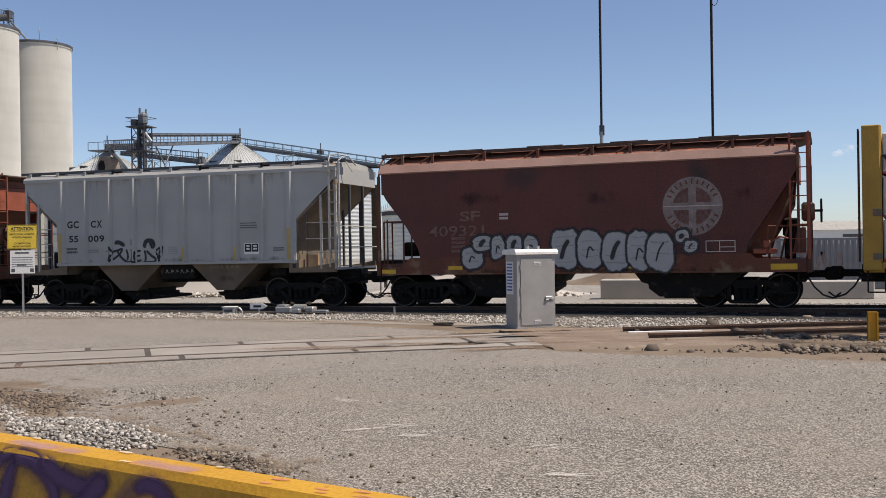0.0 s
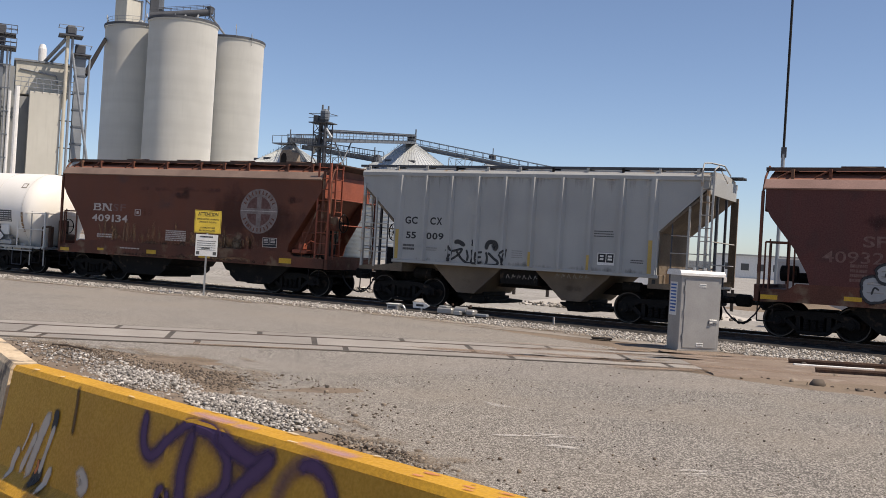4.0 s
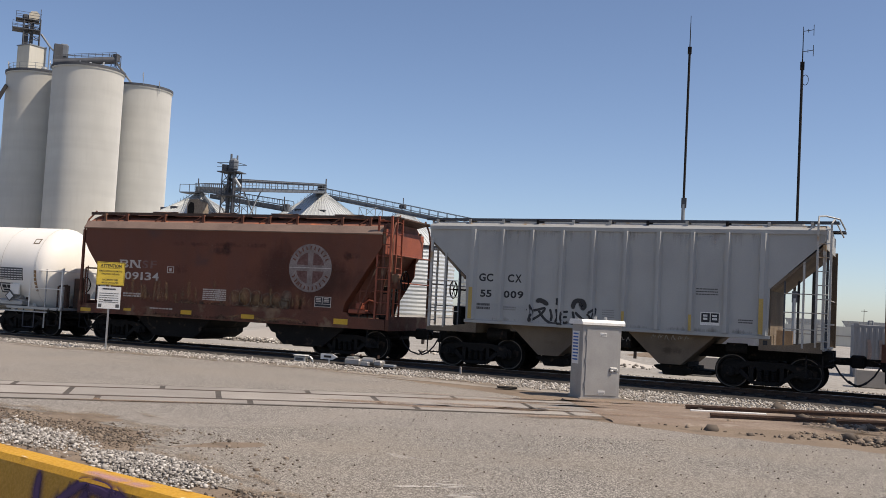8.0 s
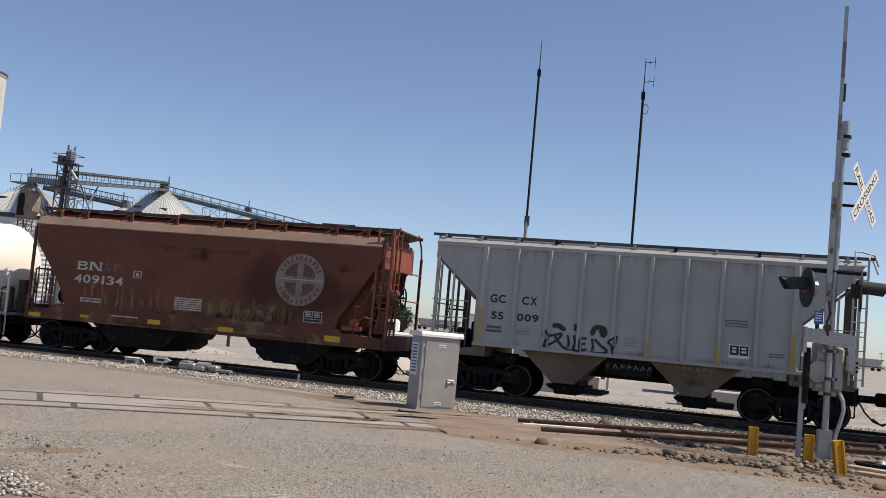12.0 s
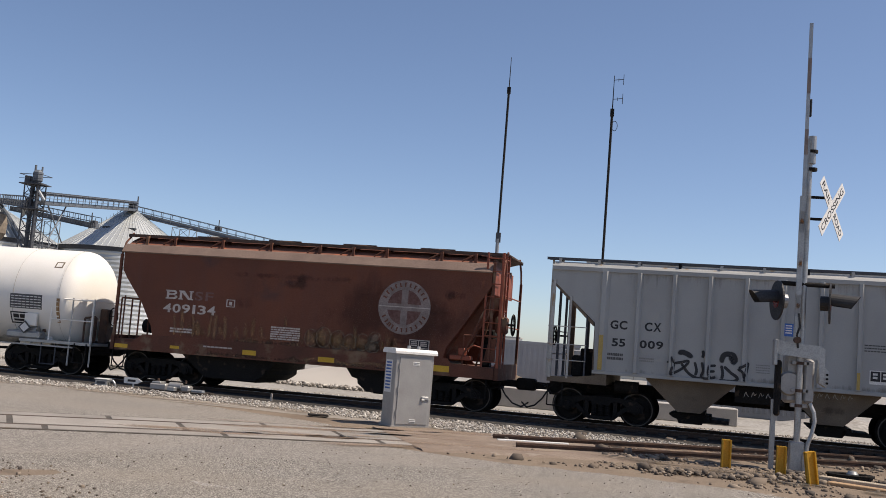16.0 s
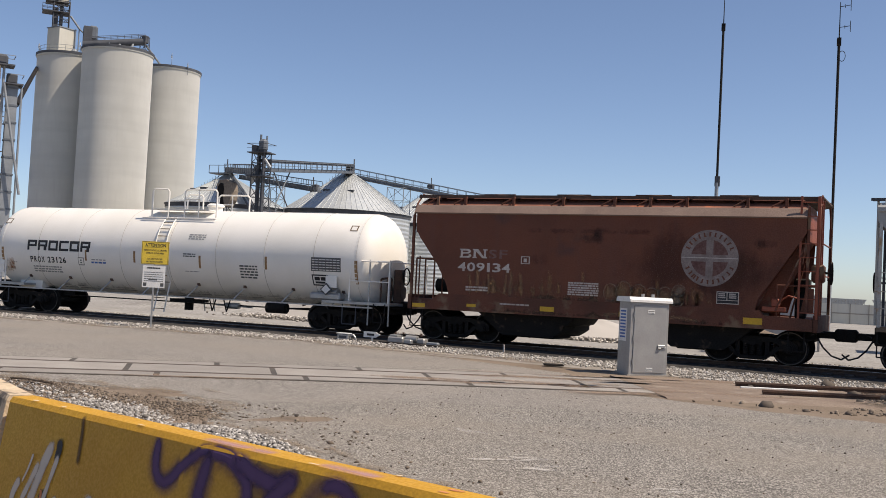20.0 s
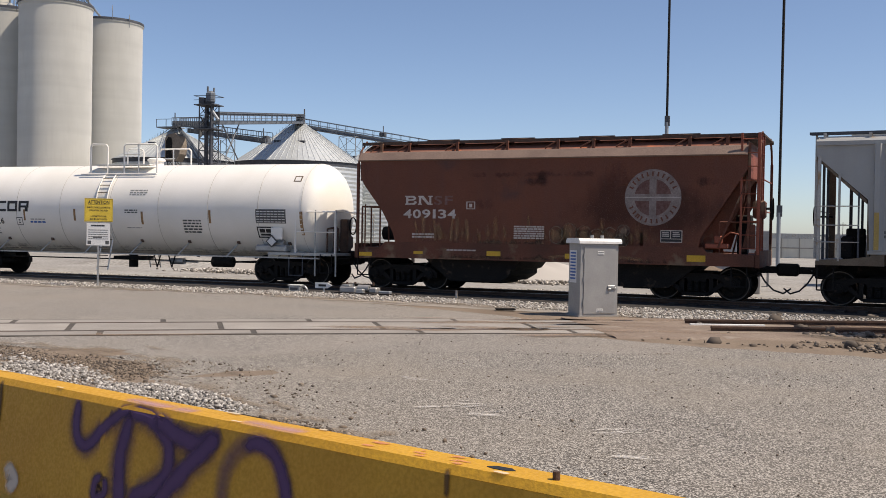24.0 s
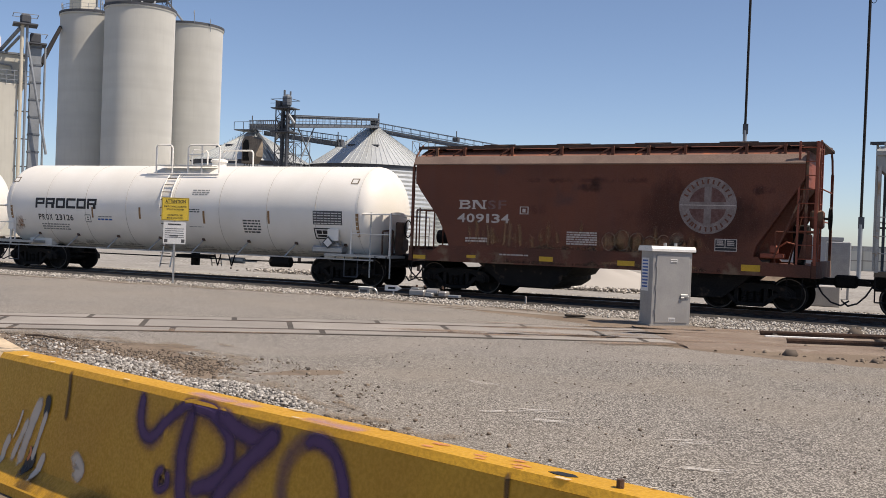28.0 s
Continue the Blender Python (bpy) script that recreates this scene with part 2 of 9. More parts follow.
LOGO_GREY = pbr("faded_emblem_paint", (0.29, 0.24, 0.22), (0.2, 0.155, 0.14), 5, 0.8, 0, 0.05)
BLACK = plain("black_paint", (0.02, 0.02, 0.022), 0.6)
DARK_GREY = plain("dark_grey_paint", (0.09, 0.09, 0.09), 0.6)
SIGN_YELLOW = plain("sign_yellow", (0.78, 0.55, 0.06), 0.5)
REFLECTOR = plain("reflector_yellow", (0.72, 0.42, 0.02), 0.4)
DULL_YELLOW = plain("dull_yellow_paint", (0.5, 0.35, 0.1), 0.6)
BLUE = plain("blue_sign", (0.03, 0.12, 0.42), 0.5)
SPRAY_BLACK = pbr("black_spray", (0.022, 0.022, 0.024), (0.05, 0.05, 0.05), 5, 0.75, 0, 0.02)
RUST_STAIN = pbr("tan_rust_stain", (0.17, 0.1, 0.055), (0.1, 0.045, 0.03), 3.5, 0.85, 0, 0.05)
SILO = pbr("silo_concrete", (0.66, 0.65, 0.6), (0.59, 0.58, 0.535), 0.12, 0.9, 0, 0.03, 0.5, (0.46, 0.44, 0.395), 0.0, 0.35, streak=(0.57, 0.56, 0.515), speck=0.06, bands=(0.51, 0.5, 0.46))
SILO.node_tree.nodes["Principled BSDF"].inputs["Diffuse Roughness"].default_value = 1.0
MILL_GREY = pbr("grey_mill_wall", (0.31, 0.32, 0.315), (0.265, 0.275, 0.275), 0.15, 0.9, 0, 0.03, 1.0, streak=(0.22, 0.235, 0.24), speck=0.1)
MILL_CREAM = pbr("cream_mill_wall", (0.56, 0.54, 0.47), (0.51, 0.49, 0.425), 0.15, 0.9, 0, 0.03, 1.0, streak=(0.46, 0.44, 0.38), speck=0.08)
BIN_METAL = pbr("corrugated_bin_metal", (0.6, 0.625, 0.62), (0.54, 0.56, 0.555), 0.3, 0.45, 0.5, 0.03, 3.0, speck=0.1)
GALLERY_STEEL = pbr("blue_grey_gallery_steel", (0.17, 0.19, 0.215), (0.12, 0.135, 0.155), 0.8, 0.65, 0.2, 0.05)
MANILA = pbr("cream_painted_pipe", (0.62, 0.57, 0.46), (0.52, 0.48, 0.39), 0.6, 0.6, 0, 0.05)
HOOD_CANVAS = pbr("worn_hood_canvas", (0.27, 0.225, 0.18), (0.19, 0.155, 0.12), 0.8, 0.9, 0, 0.3, 4.0)
CONTAINER_GREY = pbr("container_grey_paint", (0.4, 0.4, 0.4), (0.34, 0.34, 0.34), 0.7, 0.6, 0, 0.05)
STEEL_DARK = pbr("dark_structural_steel", (0.095, 0.1, 0.112), (0.065, 0.07, 0.08), 0.8, 0.7, 0.2, 0.05)
STEEL_LIGHT = pbr("light_structural_steel", (0.3, 0.32, 0.34), (0.23, 0.25, 0.27), 0.8, 0.6, 0.3, 0.05)
PIPE_BLUE = plain("blue_duct", (0.12, 0.26, 0.42), 0.6)
CAR_YELLOW = pbr("yellow_car_paint", (0.5, 0.29, 0.04), (0.4, 0.23, 0.035), 1.5, 0.6, 0, 0.08)
WRAP = pbr("white_lumber_wrap", (0.7, 0.7, 0.7), (0.6, 0.61, 0.63), 2, 0.5, 0, 0.2, 15)
WRAP_RED = plain("red_print", (0.5, 0.05, 0.05), 0.5)
WOOD = pbr("bare_plywood", (0.45, 0.3, 0.17), (0.36, 0.23, 0.13), 4, 0.85, 0, 0.2)
PLANK = pbr("weathered_plank", (0.5, 0.43, 0.33), (0.4, 0.33, 0.25), 5, 0.9, 0, 0.3)
CONTAINER = pbr("grey_container_paint", (0.24, 0.25, 0.265), (0.2, 0.21, 0.22), 1, 0.75, 0, 0.1)
BARK = pbr("bark", (0.12, 0.085, 0.06), (0.08, 0.06, 0.045), 6, 0.95, 0, 0.6)
LEAF = pbr("dusty_leaf", (0.085, 0.105, 0.05), (0.05, 0.07, 0.035), 3, 0.8, 0, 0.1)
PALE_BLOCK = pbr("pale_concrete_block", (0.5, 0.48, 0.45), (0.42, 0.405, 0.38), 1.5, 0.9, 0, 0.2)
RED_LENS = plain("red_lens", (0.16, 0.01, 0.012), 0.2)



def stain_mat(name, colour, scale, cover, stretch=0.25, fade="top", strength=0.9, wide=0.25):
    """A thin coat of dirt with gaps: noise decides where it sticks; it thins out towards its upper or outer edges."""
    m = bpy.data.materials.new(name)
    m.use_nodes = True
    nd, ln = m.node_tree.nodes, m.node_tree.links
    p = nd["Principled BSDF"]
    p.inputs["Base Color"].default_value, p.inputs["Roughness"].default_value = (*colour, 1), 0.9
    tc = nd.new("ShaderNodeTexCoord")
    mp = nd.new("ShaderNodeMapping")
    mp.inputs["Scale"].default_value = (1, 1, stretch)
    ln.new(tc.outputs["Object"], mp.inputs["Vector"])
    n = nd.new("ShaderNodeTexNoise")
    n.inputs["Scale"].default_value, n.inputs["Detail"].default_value, n.inputs["Roughness"].default_value = scale, 7.0, 0.65
    ln.new(mp.outputs[0], n.inputs["Vector"])
    xyz = nd.new("ShaderNodeSeparateXYZ")
    ln.new(tc.outputs["Generated"], xyz.inputs[0])

    def ramp(sock, a, b, c=0.0, d=1.0):
        r = nd.new("ShaderNodeMapRange")
        for k, v in (("From Min", a), ("From Max", b), ("To Min", c), ("To Max", d)):
            r.inputs[k].default_value = v
        ln.new(sock, r.inputs["Value"])
        return r.outputs[0]

    def join(a, b, op="MULTIPLY"):
        x = nd.new("ShaderNodeMath")
        x.operation = op
        ln.new(a, x.inputs[0])
        if isinstance(b, float):
            x.inputs[1].default_value = b
        else:
            ln.new(b, x.inputs[1])
        return x.outputs[0]

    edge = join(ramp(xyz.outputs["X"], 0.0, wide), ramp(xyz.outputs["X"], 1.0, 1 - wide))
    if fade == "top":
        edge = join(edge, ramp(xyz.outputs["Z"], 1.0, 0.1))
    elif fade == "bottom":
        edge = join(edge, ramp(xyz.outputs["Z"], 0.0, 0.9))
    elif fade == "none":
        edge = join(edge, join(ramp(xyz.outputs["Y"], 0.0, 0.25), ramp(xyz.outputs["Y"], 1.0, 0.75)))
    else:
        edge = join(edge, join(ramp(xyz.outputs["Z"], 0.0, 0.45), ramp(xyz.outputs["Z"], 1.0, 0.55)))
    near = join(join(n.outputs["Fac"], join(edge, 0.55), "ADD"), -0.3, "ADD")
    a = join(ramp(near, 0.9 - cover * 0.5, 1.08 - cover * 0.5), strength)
    ln.new(a, p.inputs["Alpha"])
    return m


DARK_WASH = stain_mat("dark_blotch_wash", (0.02, 0.012, 0.011), 1.6, 0.5, 0.6, "all", 0.38, 0.45)
BROWN_WASH = stain_mat("brown_grime_wash", (0.11, 0.06, 0.035), 3.0, 0.5)
BELLY_WASH = stain_mat("tank_grime_wash", (0.36, 0.3, 0.23), 2.2, 0.5, 0.25, "top", 0.5, 0.02)
RUST_WASH = stain_mat("orange_rust_wash", (0.36, 0.16, 0.06), 4.0, 0.5, 0.3, "all", 0.8)
GREY_WASH = stain_mat("grey_car_grime", (0.15, 0.13, 0.1), 2.5, 0.35, 0.12, "top", 0.45, 0.05)
SOOT = stain_mat("heavy_soot", (0.016, 0.01, 0.009), 0.8, 1.12, 0.5, "all", 0.33, 0.5)
PURPLE_DRIP = pbr("purple_drip_paint", (0.26, 0.17, 0.3), (0.36, 0.27, 0.38), 9, 0.8, 0, 0.05)
CLOUD = stain_mat("far_cloud", (0.9, 0.92, 0.95), 0.018, 0.55, 1.6, "all", 0.75, 0.4)
# Emission replaces the sunlight that the upright cloud sheet hardly catches.
CLOUD.node_tree.nodes["Principled BSDF"].inputs["Emission Color"].default_value = (0.78, 0.84, 0.92, 1)
CLOUD.node_tree.nodes["Principled BSDF"].inputs["Emission Strength"].default_value = 0.55
GREY_STREAK = stain_mat("grey_car_rust_streak", (0.3, 0.25, 0.19), 5.0, 0.35, 0.05, "bottom", 0.3, 0.05)
BARRIER_GRIME = stain_mat("barrier_grime", (0.07, 0.045, 0.02), 3.0, 0.45, 0.3, "top", 0.6, 0.05)


def spray_mat(name, colour, low=0.05, high=0.75, rough=0.7, strength=1.0):
    """Sprayed paint: full in the middle of a stroke, thinning out in a speckled mist at its edges."""
    m = bpy.data.materials.new(name)
    m.use_nodes = True
    nd, ln = m.node_tree.nodes, m.node_tree.links
    p = nd["Principled BSDF"]
    p.inputs["Roughness"].default_value = rough
    at = nd.new("ShaderNodeAttribute")
    at.attribute_name = "cover"
    tc = nd.new("ShaderNodeTexCoord")
    n = nd.new("ShaderNodeTexNoise")
    n.inputs["Scale"].default_value, n.inputs["Detail"].default_value = 9.0, 6.0
    ln.new(tc.outputs["Object"], n.inputs["Vector"])
    mx = nd.new("ShaderNodeMix")
    mx.data_type = "RGBA"
    mx.inputs[6].default_value, mx.inputs[7].default_value = (*colour, 1), (*[min(1.3 * c + 0.01, 1) for c in colour], 1)
    ln.new(n.outputs["Fac"], mx.inputs[0])
    ln.new(mx.outputs[2], p.inputs["Base Color"])
    wob = nd.new("ShaderNodeMath")
    wob.operation = "MULTIPLY_ADD"
    wob.inputs[1].default_value, wob.inputs[2].default_value = 0.5, -0.25
    ln.new(n.outputs["Fac"], wob.inputs[0])
    add = nd.new("ShaderNodeMath")
    ln.new(at.outputs["Fac"], add.inputs[0])
    ln.new(wob.outputs[0], add.inputs[1])
    r = nd.new("ShaderNodeMapRange")
    r.interpolation_type = "SMOOTHSTEP"
    r.inputs["From Min"].default_value, r.inputs["From Max"].default_value, r.inputs["To Max"].default_value = low, high, strength
    ln.new(add.outputs[0], r.inputs["Value"])
    ln.new(r.outputs[0], p.inputs["Alpha"])
    return m


PURPLE = spray_mat("purple_spray", (0.075, 0.032, 0.1), 0.08, 0.95)
PURPLE_MIST = spray_mat("purple_spray_mist", (0.1, 0.05, 0.11), 0.1, 1.1, 0.8, 0.55)
LILAC_SPRAY = spray_mat("lilac_spray", (0.4, 0.24, 0.28), 0.15, 1.2, 0.8, 0.6)
SCRAPE_PAINT = spray_mat("scraped_pale_paint", (0.56, 0.5, 0.42), 0.3, 0.8, 0.9, 0.85)
RUST_DRIP = spray_mat("brown_rust_drip", (0.1, 0.055, 0.02), 0.05, 0.9, 0.9, 0.8)
TAG_BLACK = spray_mat("black_spray_tag", (0.018, 0.018, 0.02), 0.1, 0.6)
CROSSING_DRIFT = spray_mat("reddish_dirt_drift", (0.25, 0.18, 0.13), 0.15, 1.0, 0.95, 0.6)
DARK_DRIFT = spray_mat("dark_clod_drift", (0.09, 0.07, 0.05), 0.2, 0.95, 0.95, 0.7)
DIRT_DRIFT = spray_mat("thin_dirt_drift", (0.23, 0.18, 0.13), 0.15, 1.0, 0.95, 0.5)
RUST_STREAK = spray_mat("tan_rust_streak", (0.3, 0.16, 0.07), 0.15, 1.15, 0.9, 0.42)
GHOST_TAN = spray_mat("faded_tan_spray", (0.34, 0.2, 0.1), 0.15, 1.25, 0.9, 0.42)
GHOST_GREY = spray_mat("faded_grey_spray", (0.27, 0.2, 0.14), 0.3, 1.0, 0.9, 0.45)
TAG_SILVER = spray_mat("silver_spray_tag", (0.3, 0.3, 0.295), 0.0, 0.4)
CHALK_MARK = spray_mat("chalk_scribble", (0.4, 0.37, 0.33), 0.2, 0.9, 0.9, 0.6)
SCRAPE_WHITE = spray_mat("pale_scrape", (0.66, 0.63, 0.58), 0.3, 0.9, 0.95, 0.42)


# ---- mesh helpers ----
class Geo:
    """Collects corners and faces of one mesh."""

    def __init__(self):
        self.v, self.f = [], []

    def put(self, vs, fs):
        n = len(self.v)
        self.v += [tuple(p) for p in vs]
        self.f += [tuple(n + i for i in q) for q in fs]
        return self

    def box(self, x0, x1, y0, y1, z0, z1, m=None, bevel=0.0):
        if bevel:
            b = min(bevel, (x1 - x0) / 3, (y1 - y0) / 3, (z1 - z0) / 3)
            bm = bmesh.new()
            bmesh.ops.create_cube(bm, size=1, matrix=Matrix.Translation(((x0 + x1) / 2, (y0 + y1) / 2, (z0 + z1) / 2)) @ Matrix.Diagonal((x1 - x0, y1 - y0, z1 - z0, 1)))
            bmesh.ops.bevel(bm, geom=bm.edges[:], offset=b, segments=1, affect="EDGES")
            vs = [(m @ v.co if m else v.co.copy()) for v in bm.verts]
            fs = [[v.index for v in f.verts] for f in bm.faces]
            bm.free()
            return self.put(vs, fs)
        vs = [Vector((x, y, z)) for z in (z0, z1) for y in (y0, y1) for x in (x0, x1)]
        if m:
            vs = [m @ v for v in vs]
        return self.put(vs, [(0, 2, 3, 1), (4, 5, 7, 6), (0, 1, 5, 4), (2, 6, 7, 3), (0, 4, 6, 2), (1, 3, 7, 5)])

    def tube(self, p, q, r, n=8, r2=None, cap=True):
        p, q = Vector(p), Vector(q)
        d = (q - p).normalized()
        a = d.orthogonal().normalized()
        b = d.cross(a)
        r2 = r if r2 is None else r2
        vs = []
        for c, s in ((p, r), (q, r2)):
            vs += [c + (a * math.cos(2 * math.pi * i / n) + b * math.sin(2 * math.pi * i / n)) * s for i in range(n)]
        fs = [(i, (i + 1) % n, n + (i + 1) % n, n + i) for i in range(n)]
        if cap:
            fs += [tuple(range(n))[::-1], tuple(range(n, 2 * n))]
        return self.put(vs, fs)

    def path(self, pts, r, n=6):
        for a, b in zip(pts, pts[1:]):
            self.tube(a, b, r, n)
        return self

    def prism(self, poly, axis, a, b):
        """A flat outline pushed along an axis from a to b."""
        def at(u, v, w):
            return {"x": (w, u, v), "y": (u, w, v), "z": (u, v, w)}[axis]
        n = len(poly)
        vs = [at(u, v, a) for u, v in poly] + [at(u, v, b) for u, v in poly]
        fs = [(i, (i + 1) % n, n + (i + 1) % n, n + i) for i in range(n)] + [tuple(range(n))[::-1], tuple(range(n, 2 * n))]
        return self.put(vs, fs)

    def ring(self, outline, axis_x=True, n=40, centre=(0, 0, 0)):
        """A turned shape: outline of (along, radius), round x or round z."""
        vs, fs, k = [], [], len(outline)
        for i in range(n):
            c, s = math.cos(2 * math.pi * i / n), math.sin(2 * math.pi * i / n)
            for u, r in outline:
                vs.append((centre[0] + u, centre[1] + r * c, centre[2] + r * s) if axis_x else (centre[0] + r * c, centre[1] + r * s, centre[2] + u))
        for i in range(n):
            j = (i + 1) % n
            fs += [(i * k + t, i * k + t + 1, j * k + t + 1, j * k + t) for t in range(k - 1)]
        return self.put(vs, fs)

    def loft(self, sections):
        n = len(sections[0])
        vs = [p for s in sections for p in s]
        fs = [(k * n + i, k * n + (i + 1) % n, (k + 1) * n + (i + 1) % n, (k + 1) * n + i) for k in range(len(sections) - 1) for i in range(n)]
        m = (len(sections) - 1) * n
        return self.put(vs, fs + [tuple(range(n))[::-1], tuple(range(m, m + n))])

    def mesh(self, name, material, smooth=False):
        me = bpy.data.meshes.new(name)
        me.from_pydata(self.v, [], self.f)
        bm = bmesh.new()
        bm.from_mesh(me)
        bmesh.ops.recalc_face_normals(bm, faces=bm.faces[:])
        if smooth:
            for f in bm.faces:
                f.smooth = True
            for e in bm.edges:
                e.smooth = e.is_manifold and e.calc_face_angle(0) < 0.6
        bm.to_mesh(me)
        bm.free()
        me.materials.append(material)
        return me


def part(name, geo, material, parent, label="", smooth=False, kind=""):
    me = geo if isinstance(geo, bpy.types.Mesh) else geo.mesh(name, material, smooth)
    if isinstance(geo, bpy.types.Mesh) and not me.materials:
        me.materials.append(material)
    ob = new(name, me)
    ob.parent = parent
    return tagged(ob, label, kind=kind)


def thing(name, m, label, category, group="", kind=""):
    ob = new(name)
    ob.matrix_world = m
    return tagged(ob, label, category, group, kind)


def lettering(body, x0, x1, z0, z1, y, depth=0.003, bold=0.0):
    """Words fitted into a rectangle of an upright face that looks along -y."""
    cu = bpy.data.curves.new("words", "FONT")
    cu.body, cu.size, cu.extrude, cu.resolution_u, cu.offset = body, 1.0, 0.0, 3, bold
    ob = new("words", cu)
    dg = bpy.context.evaluated_depsgraph_get()
    src = bpy.data.meshes.new_from_object(ob.evaluated_get(dg))
    g = Geo()
    xs, ys = [v.co.x for v in src.vertices], [v.co.y for v in src.vertices]
    ax, ay = (x1 - x0) / (max(xs) - min(xs)), (z1 - z0) / (max(ys) - min(ys))
    g.put([(x0 + (v.co.x - min(xs)) * ax, y, z0 + (v.co.y - min(ys)) * ay) for v in src.vertices], [tuple(p.vertices) for p in src.polygons])
    bpy.data.objects.remove(ob)
    bpy.data.curves.remove(cu)
    bpy.data.meshes.remove(src)
    return g


def bars(g, x0, x1, z0, z1, y, rows, seed=1, gap=0.35):
    """Lines of writing too small to read, as broken bars."""
    rnd = random.Random(seed)
    h = (z1 - z0) / rows
    for i in range(rows):
        x = x0
        zt = z1 - i * h
        while x < x1 - 0.02:
            w = min(rnd.uniform(0.05, 0.16) * (x1 - x0), x1 - x)
            g.box(x, x + w * 0.85, y - 0.002, y, zt - h * (1 - gap), zt)
            x += w
        x = x0
    return g


def disc(g, cx, cz, r, y, n=32, r_in=0.0, a0=0.0, a1=360.0):
    vs, fs = [], []
    for i in range(n + 1):
        a = radians(a0 + (a1 - a0) * i / n)
        vs += [(cx + r * math.cos(a), y, cz + r * math.sin(a)), (cx + r_in * math.cos(a), y, cz + r_in * math.sin(a))]
    fs = [(2 * i, 2 * i + 2, 2 * i + 3, 2 * i + 1) for i in range(n)]
    return g.put(vs, fs)


def smooth_line(pts, steps=6):
    """A line that bends smoothly through the points given."""
    pts = [Vector(p) for p in pts]
    line = []
    ext = [2 * pts[0] - pts[1]] + pts + [2 * pts[-1] - pts[-2]]
    for i in range(1, len(ext) - 2):
        p0, p1, p2, p3 = ext[i - 1:i + 3]
        for k in range(steps):
            t = k / steps
            line.append(0.5 * ((2 * p1) + (p2 - p0) * t + (2 * p0 - 5 * p1 + 4 * p2 - p3) * t * t + (3 * p1 - p0 - 3 * p2 + p3) * t ** 3))
    return line + [pts[-1]]


def stroke(g, pts, width, place, steps=6):
    """A brush stroke through points (s, z), laid on a face by place(s, z)."""
    line = smooth_line(pts, steps)
    vs, n = [], len(line)
    for i, p in enumerate(line):
        d = (line[min(i + 1, n - 1)] - line[max(i - 1, 0)]).normalized()
        w = width * 0.5 * (0.75 + 0.25 * math.sin(math.pi * i / (n - 1)))
        nrm = Vector((-d.y, d.x)) * w
        vs += [place(*(p + nrm)), place(*(p - nrm))]
    return g.put(vs, [(2 * i, 2 * i + 2, 2 * i + 3, 2 * i + 1) for i in range(n - 1)])


def covered(name, vs, fs, cover, material, parent, label):
    """A thin coat of paint whose thickness is given corner by corner."""
    me = bpy.data.meshes.new(name)
    me.from_pydata(vs, [], fs)
    me.attributes.new("cover", "FLOAT", "POINT").data.foreach_set("value", cover)
    me.materials.append(material)
    return part(name, me, material, parent, label)


def sprayed(parent, pts, width, place, material, label, name="spray_tag", steps=7, taper=0.6):
    """A sprayed stroke through points (s, z): round soft ends, full middle, misty rims."""
    line = smooth_line(pts, steps)
    n = len(line)
    run = [0.0]
    for a, b in zip(line, line[1:]):
        run.append(run[-1] + (b - a).length)
    vs, cover = [], []
    cols = (-1.0, -0.55, 0.0, 0.55, 1.0)
    for i, p in enumerate(line):
        d = (line[min(i + 1, n - 1)] - line[max(i - 1, 0)]).normalized()
        end = min(min(run[i], run[-1] - run[i]) / (width * taper + 1e-6), 1.0)
        for c in cols:
            vs.append(place(*(p + Vector((-d.y, d.x)) * (c * width * 0.62))))
            cover.append((1.0 - abs(c) ** 1.5) * (0.25 + 0.75 * end))
    k = len(cols)
    fs = [(i * k + j, i * k + j + 1, i * k + k + j + 1, i * k + k + j) for i in range(n - 1) for j in range(k - 1)]
    return covered(name, vs, fs, cover, material, parent, label)


def puff(parent, cx, cz, rx, rz, place, material, label, name="spray_tag", seed=1, wob=0.15, rims=((0.55, 1.0), (0.82, 0.75), (1.0, 0.0))):
    """A filled patch of spray paint with an uneven soft rim."""
    q = random.Random(seed)
    n = 24
    w = [1 + q.uniform(-wob, wob) for _ in range(n)]
    w = [(w[i - 1] + w[i] + w[(i + 1) % n]) / 3 for i in range(n)]
    vs, cover = [place(cx, cz)], [1.0]
    for f, c in rims:
        for i in range(n):
            a = math.tau * i / n
            sq = 1 + 0.14 * abs(math.sin(2 * a))
            vs.append(place(cx + rx * f * w[i] * sq * math.cos(a), cz + rz * f * w[i] * sq * math.sin(a)))
            cover.append(c)
    fs = [(0, 1 + i, 1 + (i + 1) % n) for i in range(n)]
    for r in range(2):
        fs += [(1 + r * n + i, 1 + r * n + n + i, 1 + r * n + n + (i + 1) % n, 1 + r * n + (i + 1) % n) for i in range(n)]
    return covered(name, vs, fs, cover, material, parent, label)


def glyphs(parent, name, body, x0, x1, z0, z1, y, material, label, bold=0.02, thin=0.5):
    """A row of characters, each one a part of its own, evenly set between x0 and x1 on a face that looks along -y."""
    slot = (x1 - x0) / sum(thin if c in "1I" else 1.0 for c in body)
    x = x0
    for c in body:
        w = slot * (thin if c in "1I" else 1.0)
        side = 0.06 * slot if c not in "1I" else (w - 0.3 * slot) / 2
        part(name, lettering(c, x + side, x + w - side, z0, z1, y, bold=bold), material, parent, label)
        x += w


# ---- the plan: tracks ----
CL, RAIL_Z, GAUGE = 27.81, 0.12, 1.435


